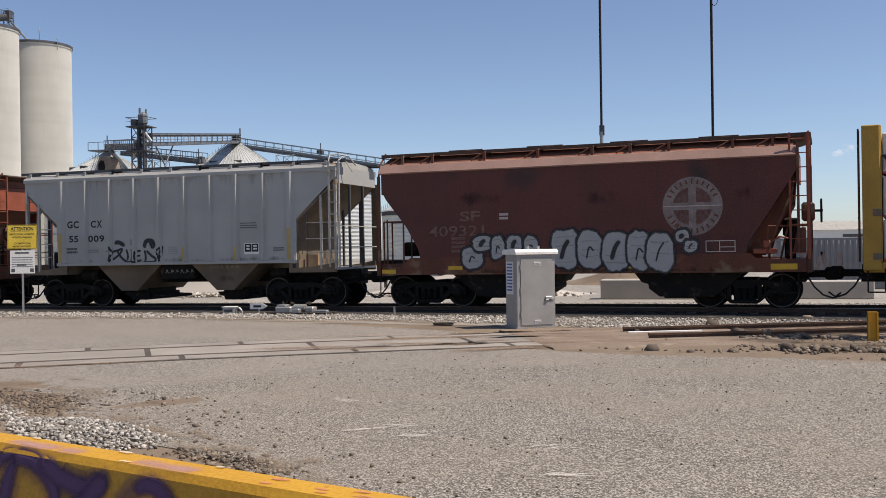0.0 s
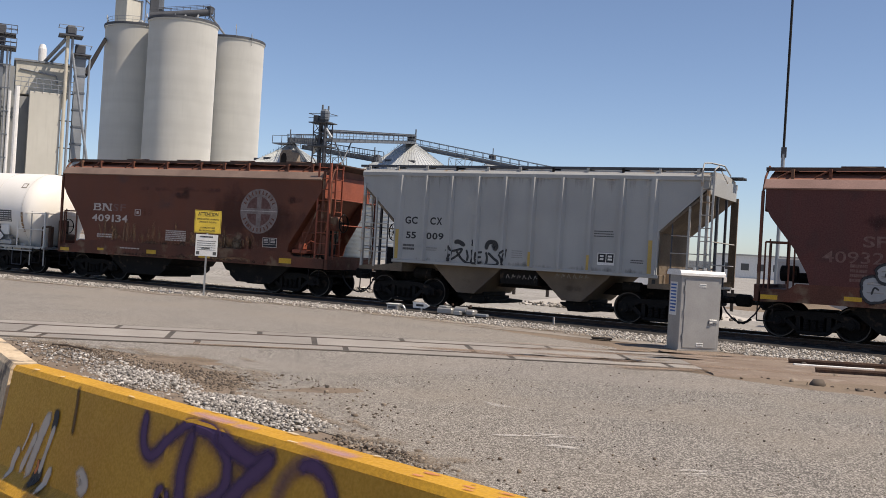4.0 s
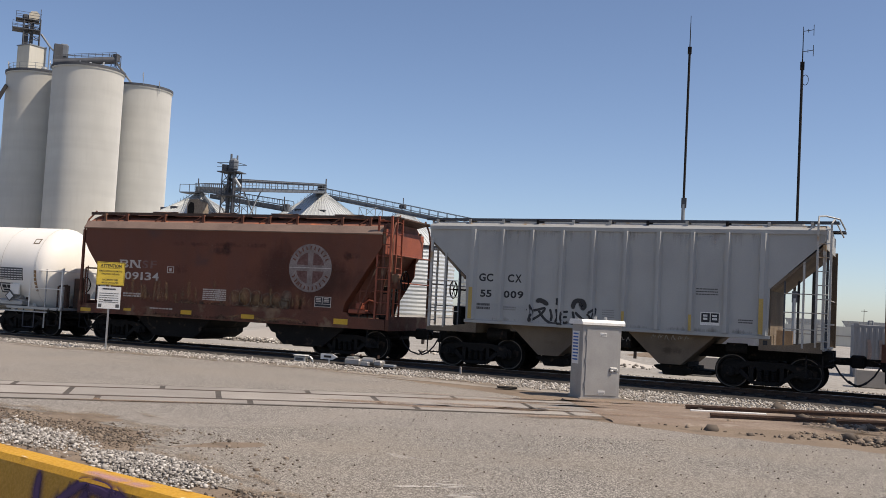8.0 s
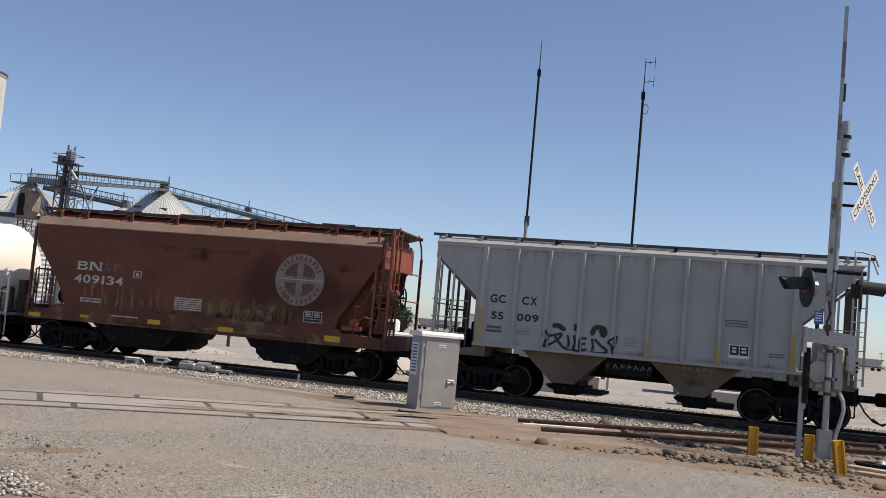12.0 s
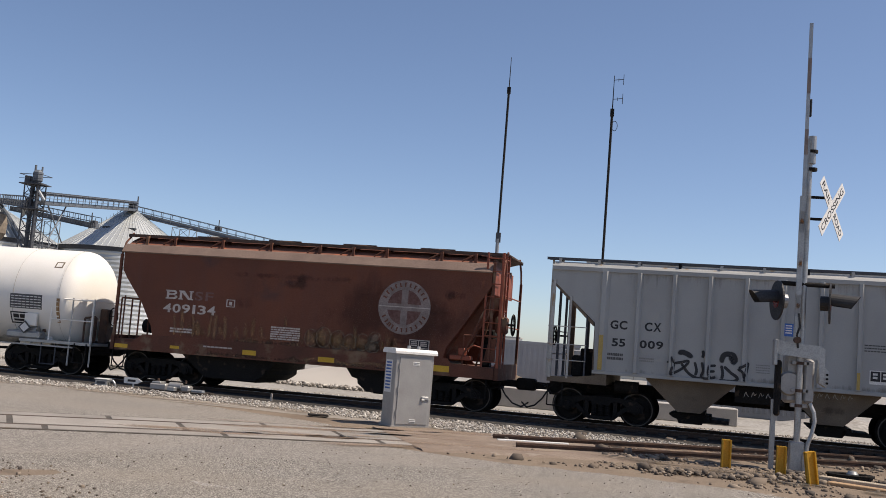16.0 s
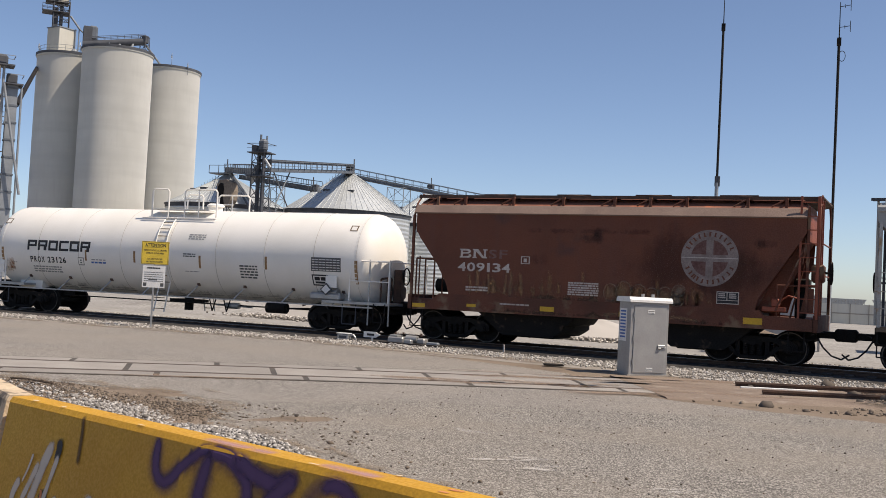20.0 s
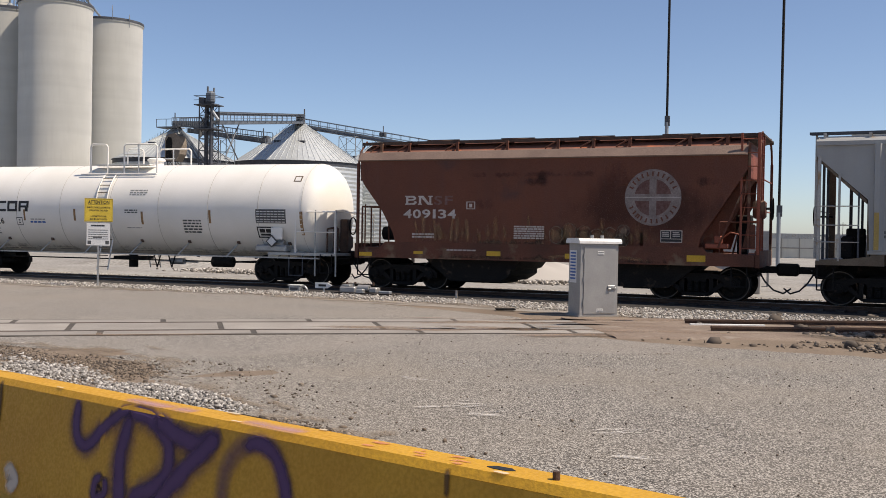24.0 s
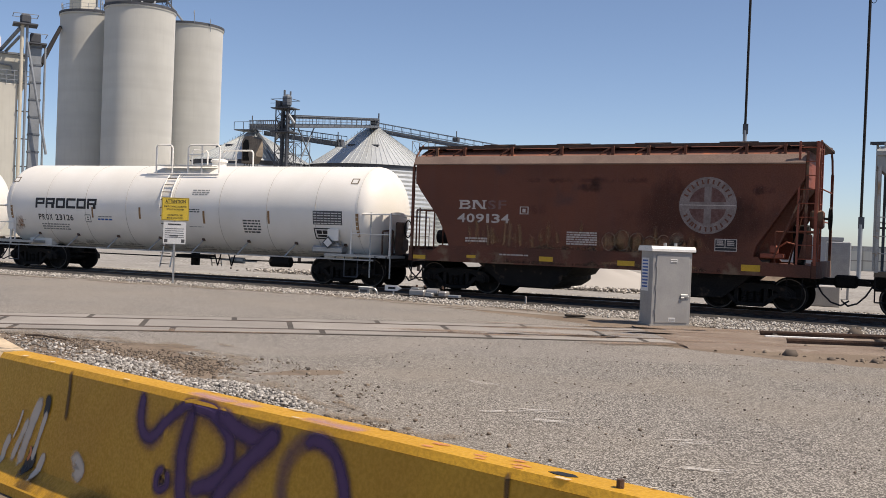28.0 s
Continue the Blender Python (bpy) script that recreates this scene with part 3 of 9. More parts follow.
def main_y(x):
    """The main track: straight, then swinging gently towards the road."""
    u = min(max(x, -23.0), 12.0) + 6.0
    return CL - 0.0922 * u - 0.00235 * u ** 2 + 0.0000124 * u ** 3 - 0.165 * max(x - 12.0, 0.0)


def rail_z(x):
    """The track climbs very slightly to the east."""
    return RAIL_Z + 0.004 * (min(max(x, -26.0), 12.0) + 6.0)


SPUR = [(-34.0, -2.5), (-24.0, 5.2), (-16.0, 11.2), (-12.0, 13.95), (-9.0, 15.95), (-5.6, 17.95), (-3.0, 19.25), (0.0, 20.55), (3.0, 21.95), (7.0, 23.55), (11.0, 24.55)]


def bend(points, step=0.5):
    """A smooth line through points, as places and headings at even steps."""
    out = []
    pts = [Vector(p) for p in points]
    ext = [2 * pts[0] - pts[1]] + pts + [2 * pts[-1] - pts[-2]]
    for i in range(1, len(ext) - 2):
        p0, p1, p2, p3 = ext[i - 1:i + 3]
        n = max(int((p2 - p1).length / step), 1)
        for k in range(n):
            t = k / n
            out.append(0.5 * ((2 * p1) + (p2 - p0) * t + (2 * p0 - 5 * p1 + 4 * p2 - p3) * t * t + (3 * p1 - p0 - 3 * p2 + p3) * t ** 3))
    out.append(pts[-1])
    dirs = [(out[min(i + 1, len(out) - 1)] - out[max(i - 1, 0)]).normalized() for i in range(len(out))]
    return out, dirs


SPUR_P, SPUR_D = bend(SPUR)
MAIN_P, MAIN_D = bend([(x, main_y(x)) for x in range(-90, 46, 3)])


def ribbon(pl, dl, section, z):
    """A section of (offset to the left, height) swept along a line."""
    g = Geo()
    g.loft([[(p.x - d.y * o, p.y + d.x * o, (z(p.x) if callable(z) else z) + h) for o, h in section] for p, d in zip(pl, dl)])
    return g


RAIL_SECTION = [(-0.07, -0.17), (0.07, -0.17), (0.07, -0.155), (0.012, -0.13), (0.012, -0.045), (0.036, -0.035), (0.036, 0.0), (-0.036, 0.0), (-0.036, -0.035), (-0.012, -0.045), (-0.012, -0.13), (-0.07, -0.155)]
RAIL_HEAD = [(-0.028, 0.001), (0.028, 0.001), (0.028, 0.003), (-0.028, 0.003)]


# ---- ground ----
def uneven_sheet(outline, z, name, material, label, step=0.35, wobble=0.0, seed=3):
    """A flat piece of paving with a ragged outline."""
    rnd = random.Random(seed)
    pts = []
    for a, b in zip(outline, outline[1:] + outline[:1]):
        n = max(int(math.dist(a, b) / step), 1)
        for k in range(n):
            t = k / n
            pts.append((a[0] + (b[0] - a[0]) * t + rnd.uniform(-wobble, wobble), a[1] + (b[1] - a[1]) * t + rnd.uniform(-wobble, wobble)))
    flat = [Vector((x, y, z)) for x, y in pts]
    tris = [(a, b, c) if (flat[b] - flat[a]).cross(flat[c] - flat[a]).z > 0 else (a, c, b) for a, b, c in tessellate_polygon([flat])]
    me = bpy.data.meshes.new(name)
    me.from_pydata(flat, [], tris)
    me.materials.append(material)
    return tagged(new(name, me), label, kind="structure")


def ground_height(x, y):
    near = max(0.0, 1 - abs(y - 8.5) / 6.0) * max(0.0, 1 - abs(x + 9) / 5.0)
    return -0.006 + 0.035 * near * (0.4 + noise.noise((x * 0.9, y * 0.9, 0))) - 0.004 * abs(noise.noise((x * 2.1, y * 2.1, 3)))


xs = [-3000, -900, -300, -120, -60, -40] + [-30 + 0.8 * i for i in range(64)] + [24, 40, 80, 200, 700, 3000]
ys = [-600, -150, -40, -15] + [-6 + 0.8 * i for i in range(45)] + [32, 36, 42, 50, 70, 120, 300, 900, 3600]
g = Geo()
g.put([(x, y, ground_height(x, y) if -30 < x < 21 and -6 < y < 29 else -0.006) for y in ys for x in xs],
      [(j * len(xs) + i, j * len(xs) + i + 1, (j + 1) * len(xs) + i + 1, (j + 1) * len(xs) + i) for j in range(len(ys) - 1) for i in range(len(xs) - 1)])
ground_mesh = g.mesh("ground", DIRT)
ground_mesh.flip_normals()
tagged(new("ground", ground_mesh), "dusty brown bare dirt ground beside the road", kind="structure")
uneven_sheet([(-160, 31.2), (-20, 30.9), (0, 30.6), (60, 28.5), (160, 40), (160, 420), (-260, 420), (-260, 80)], 0.002, "yard_ground", YARD,
             "pale dusty gravel yard behind the railway track", 4.0, 0.25)
uneven_sheet([(-60, -20), (-20, 3.2), (-16.5, 10.2), (-13.0, 11.2), (-11.6, 11.7), (-10.2, 11.75), (-8.87, 11.45), (-7.6, 10.9), (-7.1, 10.3), (-6.6, 9.4), (-5.6, 8.9), (-4.9, 8.5), (-4.0, 7.9), (-3.0, 7.0), (-1.6, 5.6), (1.0, 4.6), (3.0, 1.0), (3.0, -20), (40, -20), (40, 5.5), (12, 9.5),
              (6.5, 13.2), (3.7, 15.0), (2.6, 15.9), (1.0, 16.3), (-1.5, 16.5), (-3.4, 17.3), (-4.4, 18.6), (-5.2, 20.6), (-8.6, 22.2), (-12.0, 23.4), (-15, 24.2), (-19, 24.4), (-25, 24.9), (-60, 25.2)], 0.001, "road", ASPHALT,
             "worn grey asphalt road with pale stone chips", 0.35, 0.09)
uneven_sheet([(-60, -14), (-24, 4.6), (-16.2, 10.6), (-11.3, 11.9), (-8.6, 11.75), (-7.5, 11.6), (-6.9, 12.2), (-5.96, 13.5), (-3.4, 14.4), (-1.5, 15.2), (-1.2, 16.4), (-3.4, 17.2), (-4.6, 18.4), (-5.4, 20.4), (-8.8, 22.0), (-12.2, 23.2), (-19, 24.2), (-60, 25.0)], 0.0035, "road_patch", ASPHALT_SMOOTH,
             "smoother grey asphalt patch round the crossing track", 0.5, 0.05)
uneven_sheet([(-60, 24.9), (-24, 24.3), (-17, 23.4), (-13, 22.8), (-8, 22.5), (-4.6, 22.1), (-2, 21.7), (0, 22.5), (3, 23.6), (7.5, 25.2), (18, 23.0), (45, 19), (45, 28.5), (10, 30.0), (-10, 30.8), (-60, 31.2)], -0.002, "ballast_bed", BALLAST_BED,
             "grey crushed stone ballast under the main track", 0.6, 0.12)

# ---- rails ----
main_track = tagged(new("main_track"), "dark steel railway track on wooden ties and ballast", kind="structure")
for off in (-GAUGE / 2 - 0.036, GAUGE / 2 + 0.036):
    part("rail", ribbon(MAIN_P, MAIN_D, [(o + off, h) for o, h in RAIL_SECTION], rail_z), RAIL_STEEL, main_track)
    part("rail_head", ribbon(MAIN_P, MAIN_D, [(o + off, h) for o, h in RAIL_HEAD], rail_z), RAIL_TOP, main_track, "polished running surface")
spur_track = tagged(new("spur_track"), "rusty spur track crossing the road", kind="structure")
for off in (-GAUGE / 2 - 0.036, GAUGE / 2 + 0.036):
    part("rail", ribbon(SPUR_P, SPUR_D, [(o + off, h) for o, h in RAIL_SECTION], 0.0165), RAIL_STEEL, spur_track)
open_p = [(p, d) for p, d in zip(SPUR_P, SPUR_D) if p.x > -1.9]
for off in (-GAUGE / 2 - 0.036, GAUGE / 2 + 0.036):
    part("rail", ribbon([p for p, d in open_p], [d for p, d in open_p], [(o + off, h) for o, h in RAIL_SECTION], 0.11), RAIL_STEEL, spur_track, "exposed rusty rail")
TIE_MESH = Geo().box(-0.11, 0.11, -1.28, 1.28, -0.13, -0.012, None, 0.012).mesh("tie", TIE)
for k, (p, d) in enumerate(zip(MAIN_P, MAIN_D)):
    if -40 < p.x < 16:
        t = part("tie", TIE_MESH, TIE, main_track)
        t.matrix_basis = pose(p.x, p.y, rail_z(p.x) - 0.075, 0, 0, math.degrees(math.atan2(d.y, d.x)) + random.uniform(-1, 1))
for p, d in open_p:
    t = part("tie", TIE_MESH, TIE, spur_track)
    t.matrix_basis = pose(p.x, p.y, 0.012, 0, 0, math.degrees(math.atan2(d.y, d.x)) + random.uniform(-3, 3))

# crossing: three rows of concrete panels with dark flangeways between
crossing = tagged(new("track_crossing"), "pale concrete crossing panels set into the road", kind="structure")
cross = [(p, d) for p, d in zip(SPUR_P, SPUR_D) if -30 < p.x < -2.4]
worn = [(p, d) for p, d in zip(SPUR_P, SPUR_D) if -4.0 < p.x < 0.8]
tagged(new("crossing_dirt", ribbon([p for p, d in worn], [d for p, d in worn], [(-2.1, -0.02), (2.0, -0.02), (1.9, 0.0205), (0.9, 0.0215), (-0.9, 0.0215), (-1.95, 0.0205)], 0.002).mesh("crossing_dirt", CROSSING_DIRT)),
       "reddish brown dirt packed over the worn crossing timbers", kind="structure")
# Oily stones; width and blackness also paint the shade along rails and tie ends.
tagged(new("oily_bed", ribbon(MAIN_P, MAIN_D, [(-3.1, -0.02), (1.5, -0.02), (1.3, 0.02), (-1.9, 0.02), (-2.95, 0.006)], 0.0).mesh("oily_bed", OILY_SHADE)), "oil-stained stones between and beside the rails, blackened for shade", kind="structure")
part("flangeway_bed", ribbon([p for p, d in cross], [d for p, d in cross], [(-1.44, 0), (1.44, 0), (1.44, 0.0105), (-1.44, 0.0105)], 0.004), FLANGE, crossing, "dark dirt-filled flangeways")
for row, (o0, o1, shift) in enumerate(((-0.61, 0.61, 0), (-1.34, -0.82, 1), (0.82, 1.34, 3))):
    i = shift
    while i + 2 < len(cross):
        seg = cross[i:i + 6]
        g = Geo()
        secs = []
        for j, (p, d) in enumerate(seg):
            trim = 0.05 if j == 0 else (-0.05 if j == len(seg) - 1 else 0.0)
            q = p + d * trim
            secs.append([(q.x - d.y * o, q.y + d.x * o, h) for o, h in ((o0, 0.004), (o1, 0.004), (o1, 0.0175), (o1 - 0.015, 0.0205), (o0 + 0.015, 0.0205), (o0, 0.0175))])
        g.loft(secs)
        part("panel", g, CONCRETE, crossing)
        i += 5


# ---- loose stones ----
def icosa():
    p = (1 + 5 ** 0.5) / 2
    v = np.array([(-1, p, 0), (1, p, 0), (-1, -p, 0), (1, -p, 0), (0, -1, p), (0, 1, p), (0, -1, -p), (0, 1, -p), (p, 0, -1), (p, 0, 1), (-p, 0, -1), (-p, 0, 1)])
    f = [(0, 11, 5), (0, 5, 1), (0, 1, 7), (0, 7, 10), (0, 10, 11), (1, 5, 9), (5, 11, 4), (11, 10, 2), (10, 7, 6), (7, 1, 8), (3, 9, 4), (3, 4, 2), (3, 2, 6), (3, 6, 8), (3, 8, 9), (4, 9, 5), (2, 4, 11), (6, 2, 10), (8, 6, 7), (9, 8, 1)]
    return v / np.linalg.norm(v[0]), np.array(f)


def stones(name, places, size, material, label, seed=5, uneven=0.0):
    """Many small angular stones in one mesh; places are (x, y, z)."""
    rs = np.random.RandomState(seed)
    v0, f0 = icosa()
    n = len(places)
    places = np.array(places)
    sc = rs.uniform(0.55, 1.35, (n, 1, 1)) * size * rs.uniform(0.6, 1.2, (n, 1, 3))
    sc[:, :, 2] *= 0.75
    sc *= np.exp(uneven * rs.normal(0, 1, (n, 1, 1)))
    ang = rs.uniform(0, 6.28, n)
    v = v0[None] * (1 + rs.uniform(-0.38, 0.38, (n, 12, 1))) * sc
    c, s = np.cos(ang)[:, None], np.sin(ang)[:, None]
    x, y = v[:, :, 0] * c - v[:, :, 1] * s, v[:, :, 0] * s + v[:, :, 1] * c
    v = np.stack([x, y, v[:, :, 2]], -1) + places[:, None, :]
    f = (f0[None] + 12 * np.arange(n)[:, None, None]).reshape(-1, 3)
    me = bpy.data.meshes.new(name)
    me.vertices.add(n * 12)
    me.vertices.foreach_set("co", v.reshape(-1))
    me.loops.add(len(f) * 3)
    me.loops.foreach_set("vertex_index", f.reshape(-1))
    me.polygons.add(len(f))
    me.polygons.foreach_set("loop_start", np.arange(len(f)) * 3)
    me.update()
    me.validate()
    me.materials.append(material)
    return tagged(new(name, me), label, "stones", kind="stuff")


rs = np.random.RandomState(11)
pl = []
while len(pl) < 27000:
    x, y = rs.uniform(-34, 17), rs.uniform(20.0, 30.8)
    cy = main_y(x)
    toe = np.interp(x, [-34, -8, -4.6, -2, 0, 3, 8, 17], [cy - 4.2, cy - 4.4, cy - 5.0, 21.6, 22.3, 23.4, 25.0, 24.0]) + rs.normal(0, 0.25)
    if y < toe or cy - 2.85 + rs.normal(0, 0.15) < y < cy + 1.3:
        continue
    pl.append((x, y, 0.004 + 0.02 * rs.rand()))
stones("ballast_stones", pl, 0.027, STONES, "pale grey crushed ballast stones along the track")
def blob_places(cx, cy, along, rx, ry, n, high, tight=0.5):
    """Places heaped round a middle, thinning out to an uneven rim."""
    out = []
    c, q = math.cos(radians(along)), math.sin(radians(along))
    while len(out) < n:
        u, w = rs.normal(0, tight), rs.normal(0, tight)
        f = 1 + 0.35 * noise.noise((u * 2.3 + cx, w * 2.3, 1.7))
        if u * u + w * w < f * f:
            x, y = u * rx, w * ry
            out.append((cx + x * c - y * q, cy + x * q + y * c, 0.004 + high * rs.rand() * max(0.0, 1 - u * u - w * w)))
    return out


pl = blob_places(-5.95, 8.8, -28, 1.25, 0.55, 3300, 0.07, 0.55) + blob_places(-8.2, 9.75, -27, 1.35, 0.5, 1600, 0.04, 0.55) + blob_places(-9.9, 10.6, -22, 1.9, 0.55, 500, 0.02, 0.6)
pl += blob_places(-8.6, 5.6, -33, 2.6, 0.9, 1800, 0.03, 0.55) + blob_places(-8.2, 6.25, -33.6, 2.8, 0.45, 2600, 0.03, 0.6)
stones("gravel_pile", pl, 0.0175, PILE_STONES, "spilled heap of pale grey gravel on the dirt", 6, 0.25)
pl = []
while len(pl) < 5200:
    x, y = rs.uniform(-13, 2), rs.uniform(2.0, 11.5)
    edge = np.interp(x, [-13, -10, -7, -5, -3, -1, 2], [11.8, 11.6, 12.2, 9.8, 7.6, 6.0, 4.4])
    if y < edge + rs.normal(0.1, 0.4):
        pl.append((x, y, 0.006))
pl += blob_places(-9.4, 10.9, -18, 2.4, 0.55, 1500, 0.01, 0.6) + blob_places(-7.6, 10.4, -30, 1.0, 0.5, 700, 0.01, 0.6) + blob_places(-3.9, 7.9, -28, 0.9, 0.25, 500, 0.02, 0.6)
stones("dirt_pebbles", pl, 0.012, DARK_STONES, "scattered brown pebbles and clods on the dirt", 7, 0.4)
pl = []
while len(pl) < 6000:
    x, y = rs.uniform(-2.5, 13), rs.uniform(15.0, 26.0)
    lo = np.interp(x, [-2.5, 1, 3, 6, 13], [17.6, 16.6, 16.1, 13.8, 9.4])
    if lo < y < main_y(x) - 2.0 and noise.noise((x * 0.9, y * 0.9, 5)) + 0.05 * (x - 3) > rs.uniform(-0.1, 0.25):
        pl.append((x, y, 0.002))
stones("rubble", pl, 0.017, DARK_STONES, "dark broken rubble and clods beside the spur track", 8, 0.75)
pl = []
while len(pl) < 900:
    x, y = rs.uniform(-7, 10), rs.uniform(4.5, 17)
    if y > np.interp(x, [-7, -5, -3, -1, 2, 10], [12.3, 9.8, 7.4, 6.0, 4.6, 4.6]) and y < 16:
        pl.append((x, y, 0.008))
stones("road_pebbles", pl, 0.011, DARK_STONES, "small dark pebbles lying on the asphalt", 9)
for x, y, s in ((-3.80, 8.52, 0.03), (-2.70, 7.93, 0.028), (-7.04, 10.37, 0.03), (-1.9, 9.3, 0.018), (-4.9, 9.9, 0.02), (-2.2, 17.0, 0.035), (-3.02, 8.32, 0.022), (-2.5, 7.75, 0.02), (-2.25, 7.6, 0.024), (-2.36, 7.68, 0.016)):
    me_holder = stones("rock", [(x, y, s * 0.5)], s, DARK_STONES, "dark clod lying on the asphalt", int(100 * abs(x)))
    tagged(me_holder, category="rock", kind="thing", group="loose clods")
for (x, y, w, a) in ((-1.45, 8.93, 0.5, 33), (-3.35, 9.45, 0.6, 30), (-2.85, 9.25, 0.5, 25), (-3.1, 9.75, 0.4, 20), (2.2, 15.6, 1.3, 5), (1.3, 15.2, 0.9, 8), (-4.2, 11.2, 0.5, -20), (-1.2, 7.9, 0.3, 15)):
    rnd = random.Random(int(w * 100 + x))
    scrape = tagged(new("pale_scrape"), "pale scrape marks on the asphalt", kind="structure")
    scrape.matrix_world = pose(x, y, 0, 0, 0, a)
    for k in range(9):
        u, v, h = rnd.uniform(-w / 2, w / 2), rnd.gauss(0, 0.06), rnd.uniform(0.1, 0.3)
        sprayed(scrape, [(u, v), (u + h * 0.5, v + rnd.uniform(-0.02, 0.02)), (u + h, v + rnd.uniform(-0.03, 0.03))], rnd.uniform(0.02, 0.045), lambda p, q: (p, q, 0.0145 + 0.0003 * k), SCRAPE_WHITE, "pale scrape", "scrape_line", 4)


# ---- barriers ----
KRAIL = [(0.305, 0.0), (0.305, 0.06), (0.19, 0.17), (0.098, 0.775), (0.074, 0.81), (-0.074, 0.81), (-0.098, 0.775), (-0.19, 0.17), (-0.305, 0.06), (-0.305, 0.0)]


def k_rail(m, body_mat, top_mat, label):
    """A precast traffic barrier 6.1 m long, its face to -y, its origin at the middle of the base."""
    t = thing("concrete_barrier", m, label, "barrier", "traffic barriers")
    g = Geo()
    n = 24
    g.loft([[(-3.05 + 6.1 * i / n, o + 0.004 * noise.noise((i * 0.7, o * 9, z * 5)), z) for o, z in KRAIL] for i in range(n + 1)])
    part("body", g, body_mat, t)
    part("top_cap", Geo().loft([[(x, o, z) for o, z in ((-0.099, 0.778), (-0.0755, 0.813), (0.0755, 0.813), (0.099, 0.778), (0.09, 0.77), (-0.09, 0.77))] for x in (-3.052, 3.052)]), top_mat, t)
    for x in (-1.5, 1.5):
        part("drain_slot", Geo().box(x - 0.3, x + 0.3, -0.309, -0.29, 0.0, 0.055), BLACK, t)
    return t


def rail_face(s, z, lift=0.003):
    """A place on the face that looks to -y: s from the left end, z up."""
    o = np.interp(z, [0.06, 0.17, 0.775, 0.81], [0.305, 0.19, 0.098, 0.074])
    return (s - 3.05, -o - lift, z)


yaw_y = math.degrees(math.atan2(-0.327, 0.945))
yb = k_rail(pose(-5.43 + 0.945 * 3.05 + 0.327 * 0.098, 5.23 - 0.327 * 3.05 + 0.945 * 0.098, 0, 0, 0, yaw_y), YELLOW, YELLOW,
            "yellow painted concrete barrier with purple spray tag and scuffs")
layer = 0.003
for pts, w in (([(1.77, 0.79), (1.77, 0.66), (1.81, 0.57), (1.9, 0.55), (2.03, 0.66), (2.16, 0.755), (2.26, 0.775)], 0.085), ([(2.27, 0.775), (2.22, 0.65), (2.21, 0.5), (2.23, 0.36), (2.28, 0.2)], 0.12),
               ([(2.22, 0.77), (2.42, 0.755), (2.57, 0.66), (2.6, 0.53), (2.5, 0.42), (2.3, 0.34)], 0.105), ([(2.44, 0.775), (2.56, 0.73), (2.72, 0.685), (2.86, 0.7), (2.96, 0.765)], 0.11),
               ([(2.97, 0.755), (2.84, 0.65), (2.65, 0.47), (2.56, 0.34), (2.52, 0.2)], 0.12), ([(2.08, 0.42), (2.02, 0.38), (2.03, 0.3), (2.11, 0.33), (2.1, 0.42)], 0.06)):
    layer += 0.0004
    sprayed(yb, pts, w, lambda s, z: rail_face(s, z, layer), PURPLE, "purple spray paint")
    sprayed(yb, pts, w * 1.9, lambda s, z: rail_face(s, min(z, 0.79), 0.0018), PURPLE_MIST, "soft purple overspray", "overspray")
for pts, w, m in (([(3.08, 0.3), (3.02, 0.48), (3.04, 0.62), (3.12, 0.71), (3.22, 0.745), (3.34, 0.71), (3.42, 0.6), (3.46, 0.45), (3.46, 0.28)], 0.13, PURPLE_MIST), ([(3.12, 0.71), (3.24, 0.745), (3.36, 0.69), (3.44, 0.56), (3.47, 0.4), (3.46, 0.28)], 0.085, PURPLE)):
    layer += 0.0004
    sprayed(yb, pts, w, lambda s, z: rail_face(s, z, layer), m, "thin purple spray paint")
for a, b in ((2.1, 2.52), (2.5, 2.7), (3.02, 3.46)):
    sprayed(yb, [(a, -0.02), ((a + b) / 2, -0.035), (b, -0.03)], 0.13, lambda s, o: (s - 3.05, o, 0.8145), LILAC_SPRAY, "faint lilac overspray", "overspray", 5, 0.4)
for pts, w in (([(0.68, 0.62), (0.61, 0.47), (0.55, 0.3), (0.5, 0.14)], 0.11), ([(0.76, 0.54), (0.72, 0.4), (0.66, 0.2)], 0.06), ([(0.55, 0.46), (0.47, 0.3), (0.4, 0.16)], 0.07), ([(0.36, 0.34), (0.3, 0.22), (0.3, 0.1)], 0.08),
               ([(0.83, 0.3), (0.78, 0.2), (0.74, 0.1)], 0.08), ([(1.1, 0.31), (1.2, 0.3), (1.24, 0.25), (1.14, 0.2)], 0.14), ([(0.46, 0.5), (0.43, 0.4), (0.38, 0.3)], 0.03)):
    layer += 0.0003
    sprayed(yb, pts, w, lambda s, z: rail_face(s, z, layer), SCRAPE_PAINT, "scraped pale patch", "scuff", 6)
for pts, w in (([(0.95, 0.8), (0.97, 0.7), (0.98, 0.58), (0.985, 0.5)], 0.045), ([(4.32, 0.8), (4.33, 0.68)], 0.03)):
    sprayed(yb, pts, w, lambda s, z: rail_face(s, z, 0.0055), RUST_DRIP, "dark rust drip", "drip", 5)
for n, (pts, w) in enumerate((([(0.735, 0.63), (0.75, 0.56), (0.73, 0.48)], 0.07), ([(0.64, 0.3), (0.66, 0.22), (0.58, 0.13)], 0.11))):
    sprayed(yb, pts, w, lambda s, z: rail_face(s, z, 0.0066), TAG_BLACK, "dark chipped hollow", "chipped_hole", 5)
